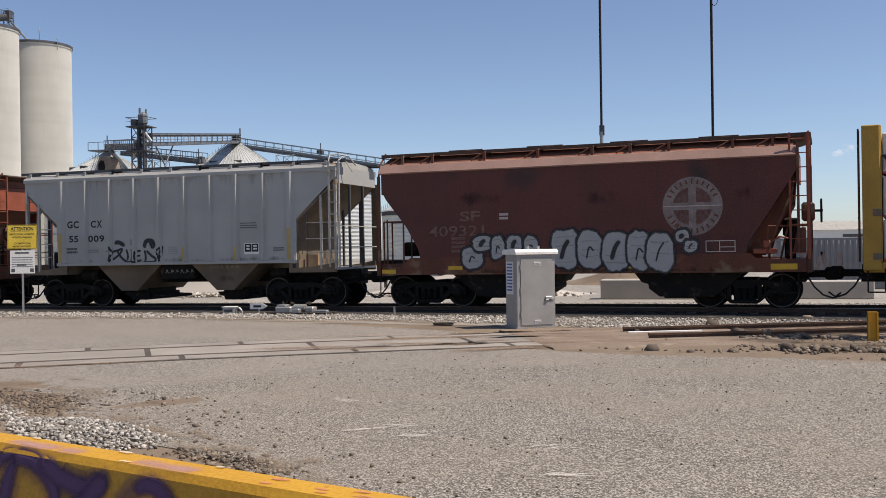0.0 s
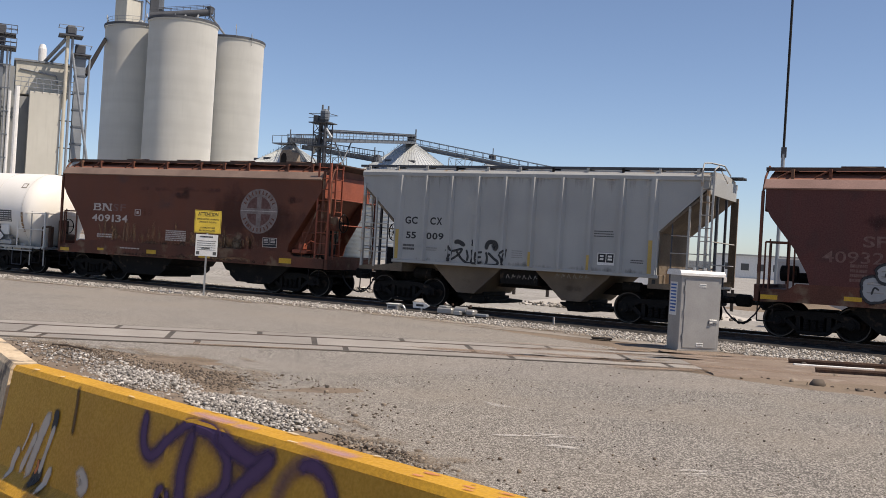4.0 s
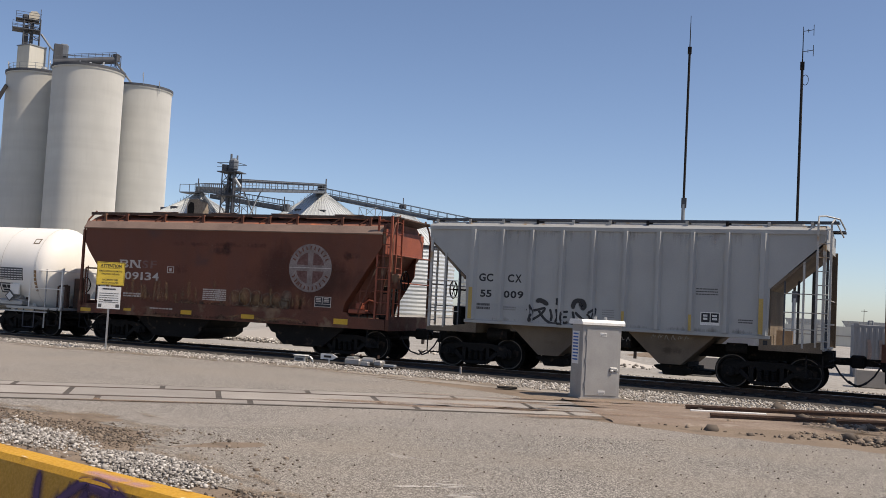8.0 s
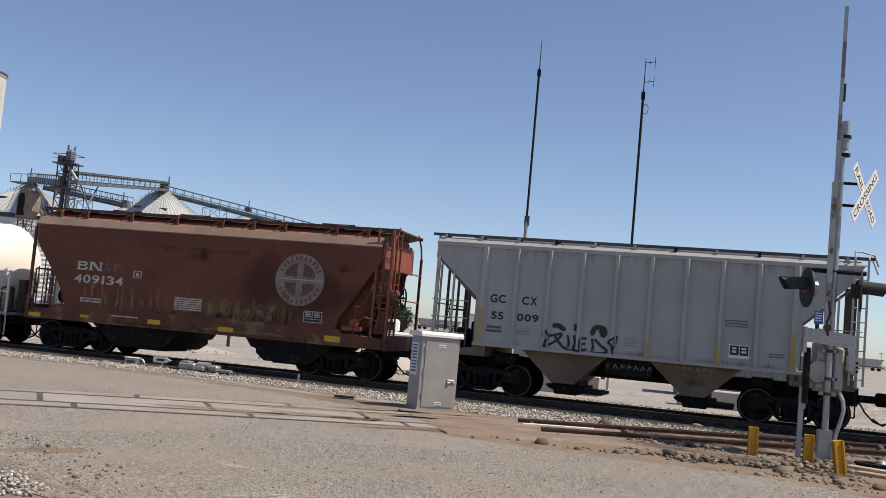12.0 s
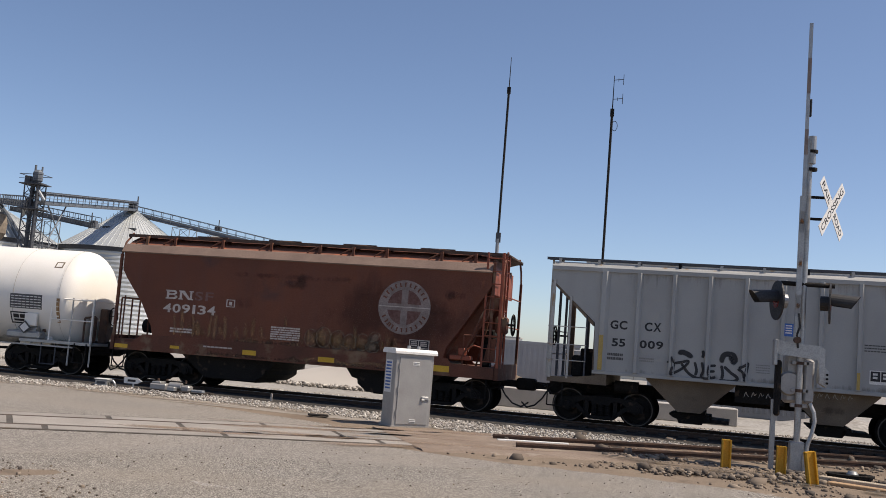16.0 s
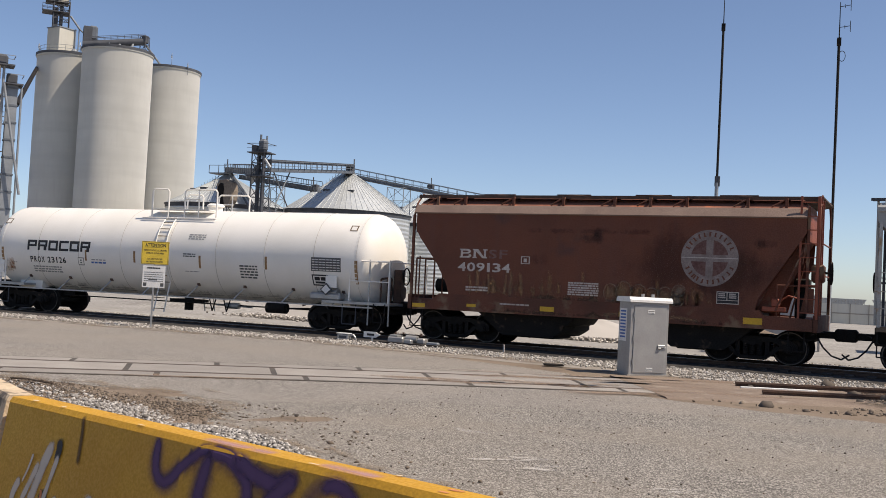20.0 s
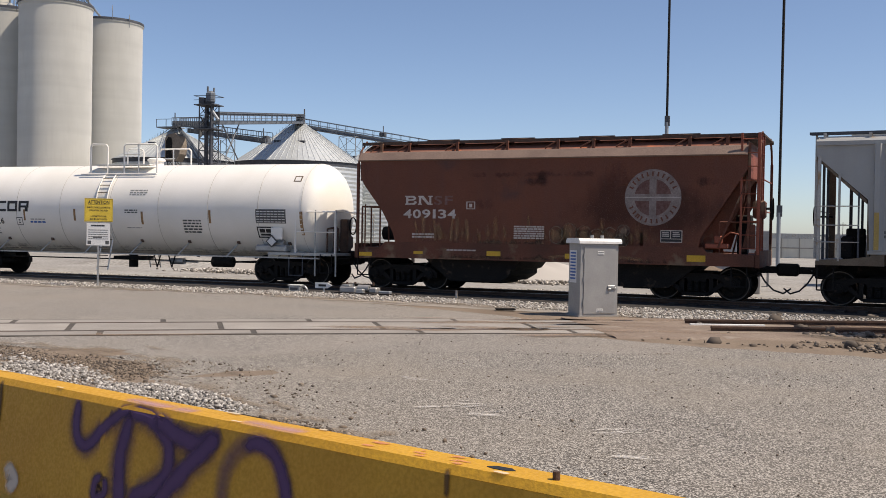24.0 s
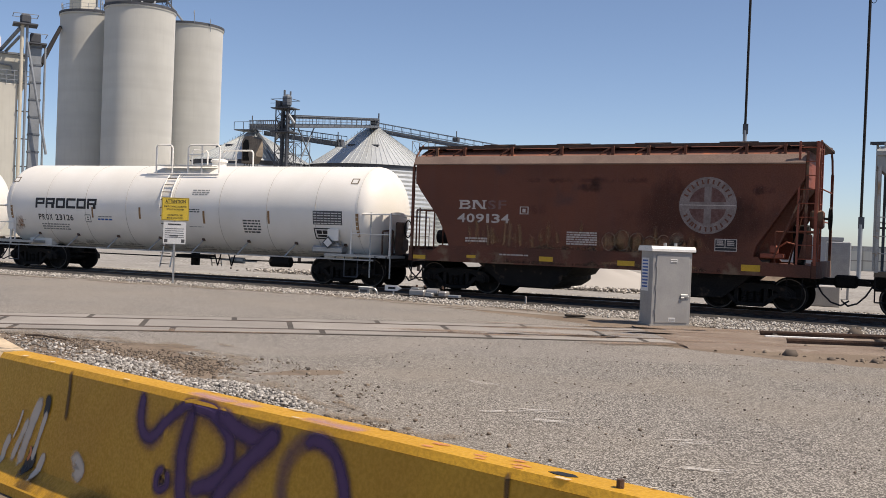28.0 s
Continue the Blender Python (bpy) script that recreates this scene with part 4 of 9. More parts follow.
sprayed(yb, [(0.63, 0.3), (0.64, 0.25), (0.61, 0.2)], 0.03, lambda s, z: rail_face(s, z, 0.0072), spray_mat("orange_rust", (0.5, 0.16, 0.05), 0.1, 0.6), "orange rust spot", "rust_spot", 5)
RUST_RUB = spray_mat("orange_rubbed_paint", (0.5, 0.2, 0.1), 0.35, 0.9, 0.9, 0.7)
CHIP_PALE = spray_mat("pale_chipped_paint", (0.62, 0.52, 0.36), 0.4, 0.8, 0.9, 0.7)
rnd = random.Random(77)
for k in range(26):
    a, o = (rnd.uniform(3.75, 4.4), rnd.uniform(-0.06, 0.05)) if k < 12 else (rnd.uniform(0.1, 5.9), rnd.choice((-0.068, 0.066)))
    sprayed(yb, [(a, o), (a + rnd.uniform(0.03, 0.12), o + rnd.uniform(-0.01, 0.01))], rnd.uniform(0.015, 0.05), lambda s, o_: (s - 3.05, o_, 0.8155 + 0.0002 * k), RUST_RUB if k < 12 else CHIP_PALE, "rubbed worn paint", "worn_spot", 4)
part("lifting_hole", Geo().prism([(1.4, -0.012), (1.44, -0.026), (1.5, -0.024), (1.53, 0.0), (1.5, 0.022), (1.43, 0.02)], "z", 0.80, 0.8155), BLACK, yb)
part("lifting_pin", Geo().tube((1.72, -0.01, 0.80), (1.72, -0.01, 0.845), 0.015, 10), RAIL_STEEL, yb, "rusty steel pin", True)
wd = Vector((-10.53 + 5.51, 8.62 - 5.28)).normalized()
wb = k_rail(pose(-5.51 + wd.x * 3.05 - wd.y * -0.098, 5.28 + wd.y * 3.05 + 0.083, 0, 0, 0, math.degrees(math.atan2(wd.y, wd.x)) + 180), WHITE_BARRIER, WHITE_BARRIER,
            "weathered white concrete barrier with purple drips and chips")
rnd = random.Random(8)
for k in range(13):
    s = 3.86 + 0.036 * k
    low = rnd.uniform(0.2, 0.5)
    part("paint_drip", stroke(Geo(), [(s, 0.77), (s - 0.01, 0.6), (s - 0.03 - 0.05 * (0.6 - low), low)], rnd.uniform(0.016, 0.034), rail_face, 4), PURPLE_DRIP, wb, "purple paint drip")
for k in range(18):
    s, z, w, h = rnd.uniform(0.3, 5.9), rnd.uniform(0.12, 0.72), rnd.uniform(-0.05, 0.03), rnd.uniform(0.02, 0.09)
    part("chip", stroke(Geo(), [(s, z), (s + w * 0.6, z - h * 0.5), (s + w, max(z - h, 0.08))], rnd.uniform(0.008, 0.03), rail_face, 3), FLANGE if k % 3 else SCUFF, wb, "dark scraped chip")
part("grime", Geo().put([rail_face(s, z, 0.0025) for s in np.linspace(0.02, 6.08, 20) for z in (0.07, 0.12, 0.17, 0.5)], [(4 * i + k, 4 * i + 4 + k, 4 * i + 5 + k, 4 * i + 1 + k) for i in range(19) for k in range(3)]), BARRIER_GRIME, yb, "brown road grime")
# dirt blown in thin tongues over the asphalt edge
rnd = random.Random(33)


def drift_bed(label):
    return tagged(new("dirt_drift"), label, kind="structure")


def drift(bed, x, y, z, rx, ry, turn, material):
    """A thin patch of dirt that thins out to its rim."""
    n, rings = 18, 4
    m = pose(x, y, z, 0, 0, turn)
    vs, cover = [m @ Vector((0, 0, 0))], [1.0]
    wob = [rnd.uniform(0.75, 1.2) for _ in range(n)]
    for j in range(1, rings + 1):
        for i in range(n):
            a, f = math.tau * i / n, j / rings
            vs.append(m @ Vector((rx * f * wob[i] * math.cos(a), ry * f * wob[i] * math.sin(a), 0)))
            cover.append(1.0 - f)
    fs = [(0, 1 + i, 1 + (i + 1) % n) for i in range(n)]
    fs += [(1 + (j - 1) * n + i, 1 + j * n + i, 1 + j * n + (i + 1) % n, 1 + (j - 1) * n + (i + 1) % n) for j in range(1, rings) for i in range(n)]
    covered("drift", vs, fs, cover, material, bed, "")


bed = drift_bed("thin drifts of brown dirt on the asphalt edge")
for k in range(60):
    x = -12.5 + 0.21 * k
    y = float(np.interp(x, [-13, -11.6, -10.2, -8.87, -7.6, -6.6, -4.9, -3.0, -1.6, 1.0], [11.2, 11.7, 11.75, 11.45, 10.9, 9.4, 8.5, 7.0, 5.6, 4.6])) + abs(rnd.gauss(0, 0.35))
    drift(bed, x, y, 0.0125 + 0.00004 * k, rnd.uniform(0.2, 0.8), rnd.uniform(0.1, 0.32), rnd.uniform(-50, -10), DIRT_DRIFT)
for k in range(14):
    x = rnd.uniform(-15.0, -9.2)
    drift(bed, x, 12.4 + 0.62 * (x + 12.0) + rnd.gauss(0, 0.12), 0.0170 + 0.00004 * k, rnd.uniform(0.5, 1.3), rnd.uniform(0.12, 0.28), rnd.uniform(25, 38), CROSSING_DRIFT)
for k in range(46):
    x = -26.0 + 0.43 * k
    drift(bed, x, main_y(x) - rnd.uniform(4.2, 5.2), 0.0135 + 0.00004 * k, rnd.uniform(0.6, 1.6), rnd.uniform(0.2, 0.5), rnd.uniform(-12, 4), DIRT_DRIFT)
bed = drift_bed("thin drifts of reddish dirt over the crossing")
for k in range(34):
    x = -7.2 + 0.31 * k
    drift(bed, x, 17.6 + 0.46 * (x + 5.6) + rnd.uniform(-1.6, 2.2), 0.0245 + 0.00005 * k, rnd.uniform(0.5, 1.5), rnd.uniform(0.15, 0.5), rnd.uniform(15, 32), CROSSING_DRIFT)
for k in range(8):
    x = -5.6 + 0.4 * k
    drift(bed, x, 18.75 + 0.45 * (x + 4.1) + rnd.uniform(-1.6, 1.6), 0.0315 + 0.00005 * k, rnd.uniform(0.5, 1.5), rnd.uniform(0.15, 0.5), rnd.uniform(18, 34), CROSSING_DRIFT)
bed = drift_bed("dark broken clods of dirt beside the spur rails")
for k in range(36):
    x = 0.5 + 0.25 * k
    drift(bed, x, float(np.interp(x, [0, 3, 6, 10], [18.6, 18.3, 18.5, 18.0])) + rnd.gauss(0, 0.9), 0.0285 + 0.00005 * k, rnd.uniform(0.4, 1.4), rnd.uniform(0.15, 0.5), rnd.uniform(-15, 30), DARK_DRIFT)
pl = []
for _ in range(14):
    pl += blob_places(rnd.uniform(0.5, 9.5), rnd.uniform(17.3, 19.8), rnd.uniform(-10, 30), rnd.uniform(0.4, 1.1), rnd.uniform(0.15, 0.35), 90, 0.06, 0.5)
stones("clod_heap", pl, 0.03, DARK_STONES, "heaps of dark clods and broken asphalt by the spur rails", 15, 0.5)
for k in range(34):
    x = rnd.gauss(-4.1, 0.8)
    y = 18.75 + 0.45 * (x + 4.1) + rnd.uniform(-1.6, 1.6)
    n, rx, ry, turn = 14, rnd.uniform(0.4, 1.2), rnd.uniform(0.12, 0.4), rnd.uniform(15, 38)
    rim = [(rx * math.cos(6.2832 * i / n) * rnd.uniform(0.6, 1.2), ry * math.sin(6.2832 * i / n) * rnd.uniform(0.6, 1.2)) for i in range(n)]
    m = pose(x, y, 0.0315 + 0.00005 * k, 0, 0, turn)
    drift = Geo().put([m @ Vector((0, 0, 0))] + [m @ Vector((u, w, 0)) for u, w in rim], [(0, 1 + i, 1 + (i + 1) % n) for i in range(n)])
    tagged(new("dirt_drift", drift.mesh("dirt_drift", CROSSING_DRIFT)), "thin drift of reddish dirt over the crossing", kind="structure")


# ---- the train: every car stands on its wheels, its origin at rail height ----
WHEEL_R = 0.43


def wheelset(parent, x):
    g = Geo()
    for s in (-1, 1):
        y = s * 0.735
        prof = [(-0.02, 0.06), (0.03, 0.1), (0.03, 0.16), (0.0, 0.2), (0.0, 0.33), (0.055, 0.35), (0.055, WHEEL_R - 0.02), (0.03, WHEEL_R), (-0.07, WHEEL_R + 0.005), (-0.085, WHEEL_R + 0.028), (-0.1, WHEEL_R + 0.02), (-0.1, 0.34), (-0.05, 0.32), (-0.05, 0.1)]
        n, k = 40, len(prof)
        vs = [((r * math.cos(2 * math.pi * i / n)), y + s * u, r * math.sin(2 * math.pi * i / n)) for i in range(n) for u, r in prof]
        g.put(vs, [(i * k + t, i * k + (t + 1) % k, ((i + 1) % n) * k + (t + 1) % k, ((i + 1) % n) * k + t) for i in range(n) for t in range(k)])
    g.tube((0, -0.95, 0), (0, 0.95, 0), 0.08, 14)
    me = g.mesh("wheelset", BLACK_IRON, True)
    ob = part("wheelset", me, BLACK_IRON, parent, "grimy dark steel wheels on an axle")
    ob.matrix_basis = pose(x, 0, WHEEL_R)
    n = 40
    for s in (-1, 1):
        r = Geo()
        y = s * (0.735 + 0.056)
        vs = [(rr * math.cos(2 * math.pi * i / n), y, rr * math.sin(2 * math.pi * i / n)) for i in range(n) for rr in (WHEEL_R - 0.045, WHEEL_R - 0.018)]
        r.put(vs, [(2 * i, 2 * ((i + 1) % n), 2 * ((i + 1) % n) + 1, 2 * i + 1) for i in range(n)])
        part("rim", r, WHEEL_RIM, ob, "worn bright rim")
    return ob


def truck(parent, x, wb=1.727):
    """A two-axle truck: cast side frames, bolster, springs and bearing caps."""
    h = wb / 2
    f = part("truck", Geo().box(-0.26, 0.26, -0.97, 0.97, 0.18, 0.72, None, 0.03), BLACK_IRON, parent, "grimy black cast truck")
    f.matrix_basis = pose(x, 0, 0)
    for s in (-1, 1):
        g = Geo()
        y0, y1 = (s * 1.04 - 0.06, s * 1.04 + 0.06)
        top = [(-h - 0.2, 0.36), (-h - 0.2, 0.52), (-h - 0.02, 0.64), (-0.42, 0.70), (0.42, 0.70), (h + 0.02, 0.64), (h + 0.2, 0.52), (h + 0.2, 0.36), (h - 0.2, 0.36), (h - 0.22, 0.5), (0.45, 0.58), (0.24, 0.56), (0.24, 0.5), (-0.24, 0.5), (-0.24, 0.56), (-0.45, 0.58), (-h + 0.22, 0.5), (-h + 0.2, 0.36)]
        n = len(top)
        g.put([(u, y, z) for y in (y0, y1) for u, z in top], [(i, (i + 1) % n, n + (i + 1) % n, n + i) for i in range(n)] + [tuple(range(n))[::-1], tuple(range(n, 2 * n))])
        for q in (-1, 1):
            g.prism([(q * 0.24, 0.16), (q * 0.34, 0.14), (q * (h - 0.18), 0.42), (q * (h - 0.26), 0.5)], "y", y0, y1)
            g.box(q * 0.36 - 0.05, q * 0.36 + 0.05, y0, y1, 0.2, 0.6)
        g.box(-0.32, 0.32, y0, y1, 0.12, 0.22, None, 0.02)
        part("side_frame", g, BLACK_IRON, f)
        for k in (-0.17, 0.0, 0.17):
            coil, m = [], 49
            for i in range(m):
                a, z = math.tau * i / 8, 0.23 + 0.27 * i / (m - 1)
                for r, dz in ((0.05, 0.0), (0.066, 0.016), (0.066, -0.016)):
                    coil.append((k + r * math.cos(a), s * 1.06 + r * math.sin(a), z + dz))
            quads = [(3 * i + j, 3 * i + (j + 1) % 3, 3 * i + 3 + (j + 1) % 3, 3 * i + 3 + j) for i in range(m - 1) for j in range(3)]
            part("spring", Geo().put(coil, quads + [(0, 1, 2), (3 * m - 3, 3 * m - 1, 3 * m - 2)]), BLACK_IRON, f)
    for s in (-1, 1):
        for q in (-1, 1):
            part("bearing_cap", Geo().tube((q * h, s * 0.96, WHEEL_R), (q * h, s * 1.16, WHEEL_R), 0.11, 14).tube((q * h, s * 1.16, WHEEL_R), (q * h, s * 1.19, WHEEL_R), 0.07, 10), BLACK_IRON, f, "", True)
    for q in (-1, 1):
        part("brake_beam", Geo().box(q * 0.4 - 0.06, q * 0.4 + 0.06, -0.85, 0.85, 0.3, 0.5, None, 0.02), BLACK_IRON, f)
        part("brake_rod", Geo().tube((q * 0.3, -0.3, 0.62), (q * (h + 0.1), -0.3, 0.7), 0.03, 6), BLACK_IRON, f)
    return [(wheelset(parent, x - h), x - h), (wheelset(parent, x + h), x + h)]


def coupler(parent, x, s):
    """Drawbar, knuckle and sagging air hose at one end."""
    g = Geo()
    g.box(min(x, x + s * 0.62), max(x, x + s * 0.62), -0.09, 0.09, 0.72, 0.9, None, 0.02)
    g.box(min(x + s * 0.5, x + s * 0.82), max(x + s * 0.5, x + s * 0.82), -0.2, 0.14, 0.66, 0.98, None, 0.05)
    part("coupler", g, BLACK_IRON, parent, "dirty knuckle coupler")
    part("draft_box", Geo().box(min(x - s * 0.5, x + s * 0.08), max(x - s * 0.5, x + s * 0.08), -0.42, 0.42, 0.62, 1.04, None, 0.03), BLACK_IRON, parent, "black draft gear box")
    part("brake_pipe", Geo().path([(x - s * 0.6, -0.9, 0.7), (x - s * 0.1, -0.8, 0.66), (x + s * 0.12, -0.35, 0.72)], 0.028, 6), BLACK_IRON, parent)
    part("sill_step", Geo().path([(x - s * 0.45, -1.46, 0.95), (x - s * 0.45, -1.48, 0.4), (x - s * 0.08, -1.48, 0.4), (x - s * 0.08, -1.46, 0.95)], 0.018, 6), BLACK_IRON, parent, "bent steel step")
    pts = [(x + s * 0.12, -0.35, 0.72), (x + s * 0.25, -0.36, 0.5), (x + s * 0.45, -0.33, 0.3), (x + s * 0.68, -0.25, 0.22), (x + s * 0.85, -0.12, 0.34)]
    part("air_hose", Geo().path(pts, 0.022, 7), BLACK, parent, "sagging black air hose", True)
    part("cut_lever", Geo().path([(x + s * 0.05, -1.3, 0.82), (x + s * 0.12, -0.7, 0.84), (x + s * 0.4, -0.25, 0.9)], 0.014, 5), BLACK_IRON, parent)


def ladder(parent, x, y, z0, z1, w, mat, n, along="x", label=""):
    g = Geo()
    for k in (-1, 1):
        a = (x + k * w / 2, y) if along == "x" else (x, y + k * w / 2)
        g.box(a[0] - 0.025, a[0] + 0.025, a[1] - 0.02, a[1] + 0.02, z0, z1)
    for i in range(n):
        z = z0 + 0.15 + (z1 - z0 - 0.3) * i / (n - 1)
        p, q = ((x - w / 2, y, z), (x + w / 2, y, z)) if along == "x" else ((x, y - w / 2, z), (x, y + w / 2, z))
        g.tube(p, q, 0.013, 6)
    return part("ladder", g, mat, parent, label)


def conspicuity(parent, spots, y):
    for x0, x1, z0, z1 in spots:
        part("reflector", Geo().box(x0, x1, y - 0.005, y, z0, z1), REFLECTOR, parent, "yellow reflective strip")


def hopper_bn(name, red, eave, label):
    """Two-bay covered hopper with sloped ends, a ribbed roof walk and deep side sills."""
    t = thing(name, pose(0, 0, 0), label, "rail car", "cars of the train")
    W = 1.53
    prof = [(-5.33, 3.7), (-5.33, 3.2), (-5.2, 2.96), (-4.62, 2.22), (-4.28, 1.62), (-4.2, 1.34), (4.24, 1.34), (4.3, 1.62), (4.62, 2.1), (5.4, 3.3), (5.4, 3.7)]
    part("body", Geo().prism(prof, "y", -W, W), red, t, "", False)
    for y in (-1.2, 1.16):
        part("slope_gusset", Geo().prism([(4.2, 1.3), (4.68, 1.3), (4.78, 1.66), (5.3, 2.55), (5.34, 3.3), (4.9, 2.55), (4.5, 1.9)], "y", y, y + 0.04), RED_SILL, t, "recessed stained gusset plate under the slope sheet")
    for s in (-1, 1):
        sec = [(s * (W + 0.03), 3.65), (s * (W + 0.05), 3.68), (s * 1.4, 3.9), (s * 1.3, 3.92), (s * 1.3, 3.65)]
        part("roof_eave", Geo().prism(sec, "x", -5.4, 5.4), eave, t, "faded sloping eave sheet")
    part("roof", Geo().prism([(-1.4, 3.86), (-1.12, 4.03), (-0.75, 4.18), (-0.4, 4.25), (0.4, 4.25), (0.75, 4.18), (1.12, 4.03), (1.4, 3.86)], "x", -5.34, 5.34), RED_ROOF, t, "faded red sloping roof")
    part("end_sheet", Geo().box(5.402, 5.44, -1.45, 1.45, 3.1, 3.84, None, 0.01), RED_SUNLIT, t, "red end sheet in a sunlit orange tone")
    part("end_sheet", Geo().box(-5.37, -5.332, -1.45, 1.45, 3.1, 3.84, None, 0.01), red, t)
    for s in (-1, 1):
        y0, y1 = sorted((s * 0.8, s * 1.2))
        part("running_board", Geo().box(-5.45, 5.74, y0, y1, 4.17, 4.21).box(-5.45, 5.74, s * 1.2 - 0.015, s * 1.2 + 0.015, 4.13, 4.22), RAIL_STEEL, t, "dark grated roof walk")
        for x in (-4.78, -3.9, -2.42, -0.95, 0.49, 1.46, 2.42, 3.95, 4.88):
            part("walk_bracket", Geo().box(x - 0.035, x + 0.035, s * 1.3 - 0.025, s * 1.3 + 0.025, 3.9, 4.17).box(x - 0.03, x + 0.03, min(s * 0.8, s * 1.3), max(s * 0.8, s * 1.3), 4.13, 4.17)
                 .tube((x - 0.03, s * 1.3, 4.13), (x - 0.36, s * 1.32, 3.94), 0.022, 5), RED_SILL, t)
    for x in (-3.4, -1.1, 1.2, 3.5):
        part("roof_hatch", Geo().ring([(4.2, 0.0), (4.35, 0.0), (4.35, 0.24), (4.33, 0.4), (4.2, 0.42)], False, 20, (x, 0, 0)).box(x - 0.5, x + 0.5, -0.03, 0.03, 4.34, 4.37), RAIL_STEEL, t, "low round roof hatch")
    part("end_flap", Geo().prism([(5.5, 4.1), (5.74, 4.17), (5.74, 4.21), (5.3, 4.21), (5.3, 4.05)], "y", -1.2, 1.2), RAIL_STEEL, t, "dark end of the roof walk")
    for s in (-1, 1):
        y0, y1 = sorted((s * 1.44, s * 1.537))
        part("side_sill", Geo().prism([(-5.35, 0.87), (-4.9, 0.9), (5.6, 0.9), (5.6, 1.2), (4.45, 1.24), (4.35, 1.36), (-4.5, 1.36), (-4.6, 1.28), (-4.8, 1.12), (-5.35, 1.12)], "y", y0, y1), RED_SILL, t, "stained side sill")
    for s in (-1, 1):
        part("end_platform", Geo().box(min(s * 4.25, s * (5.6 + s * 0.1)), max(s * 4.25, s * (5.6 + s * 0.1)), -1.44, 1.44, 1.1, 1.2), RED_SILL, t)
        part("end_sill", Geo().box(min(s * (5.5 + s * 0.1), s * (5.62 + s * 0.1)), max(s * (5.5 + s * 0.1), s * (5.62 + s * 0.1)), -1.5, 1.5, 0.88, 1.3, None, 0.01), RED_SILL, t)
    part("centre_sill", Geo().box(-5.6, 5.6, -0.22, 0.22, 0.9, 1.16), BLACK_IRON, t)
    part("ridge_plate", Geo().prism([(-0.62, 0.87), (1.58, 0.87), (1.46, 0.97), (-0.5, 0.97)], "y", -0.26, -0.222), PLANK, t, "dusty tan ridge plate between the chutes")
    for s, c in ((-1, -2.2), (1, 3.0)):
        a, b = (c - 1.2, c + 1.66) if s < 0 else (c - 1.5, c + 1.2)
        inner = [(b, 0.9), (b - 0.18, 0.66), (b + 0.06 - 0.38, 0.62), (b - 0.32, 0.5), (b - 0.42, 0.42), (b - 0.62, 0.3)] if s < 0 else [(a, 0.9), (a + 0.18, 0.66), (a + 0.34, 0.62), (a + 0.36, 0.5), (a + 0.46, 0.42), (a + 0.62, 0.3)]
        if s < 0:
            outline = [(a, 1.3), (b, 1.3), *inner, (a + 0.75, 0.3), (a, 0.9)]
        else:
            outline = [(b, 1.3), (a, 1.3), *inner, (b - 0.75, 0.3), (b, 0.9)]
        part("hopper_chute", Geo().prism(outline, "y", -1.2, 1.2), BLACK_IRON, t, "dark grimy hopper chute")
        part("outlet_gate", Geo().box((a + b) / 2 - 0.7, (a + b) / 2 + 0.7, -0.7, 0.7, 0.24, 0.34, None, 0.02), BLACK_IRON, t)
    # ladders, posts and hand rails at the ends
    ladder(t, 5.47, -1.5, 1.2, 4.2, 0.42, RED_SUNLIT, 9, "x", "orange-red side ladder")
    ladder(t, 5.7, -1.0, 1.2, 4.2, 0.4, RED_SUNLIT, 9, "y", "orange-red end ladder")
    for x, y in ((5.68, -1.45), (5.68, 1.45), (-5.42, -1.5), (-5.42, 1.5)):
        part("corner_post", Geo().box(x - 0.035, x + 0.035, y - 0.035, y + 0.035, 1.2, 3.6).path([(x, y, 3.6), (x - math.copysign(0.1, x) * 0, y * 0.9, 3.95), (x, y * 0.66, 4.26)], 0.03, 6), RED_SILL, t)
    for y in (-1.46, -0.9):
        part("hand_rail", Geo().path([(-5.3, y, 1.2), (-5.3, y, 2.35), (-4.72, y, 2.35), (-4.72, y, 1.2)], 0.025, 6), RED_SILL, t)
        part("hand_rail", Geo().path([(4.75, y, 1.2), (4.75, y, 2.0), (5.66, y, 2.0)], 0.02, 6), RED_SILL, t)
    part("grab_iron", Geo().path([(-5.18, -1.5, 2.42), (-5.18, -1.5, 1.2)], 0.022, 6), RED_SILL, t)
    part("brace_strut", Geo().path([(4.72, -1.5, 1.36), (5.34, -1.5, 2.9)], 0.026, 6), RED_SILL, t)
    part("brace_strut", Geo().path([(5.0, -0.9, 1.2), (5.36, -0.9, 2.8)], 0.025, 6), RED_SILL, t)
    part("end_rail", Geo().path([(5.68, -1.45, 2.3), (5.68, 1.45, 2.3)], 0.02, 6), RED_SUNLIT, t)
    part("end_rail", Geo().path([(5.68, -1.45, 3.1), (5.68, 1.45, 3.1)], 0.02, 6), RED_SUNLIT, t)
    part("brace_strut", Geo().path([(-4.75, 1.3, 1.36), (-5.3, 1.3, 2.9)], 0.035, 6), RED_SILL, t)
    bw = part("brake_gear", Geo().box(5.05, 5.42, -0.75, -0.25, 1.75, 2.2, None, 0.04), BLACK_IRON, t, "dark brake gear housing")
    part("brake_valve", Geo().box(5.1, 5.35, -0.9, -0.5, 1.2, 1.8, None, 0.03), BLACK_IRON, t)
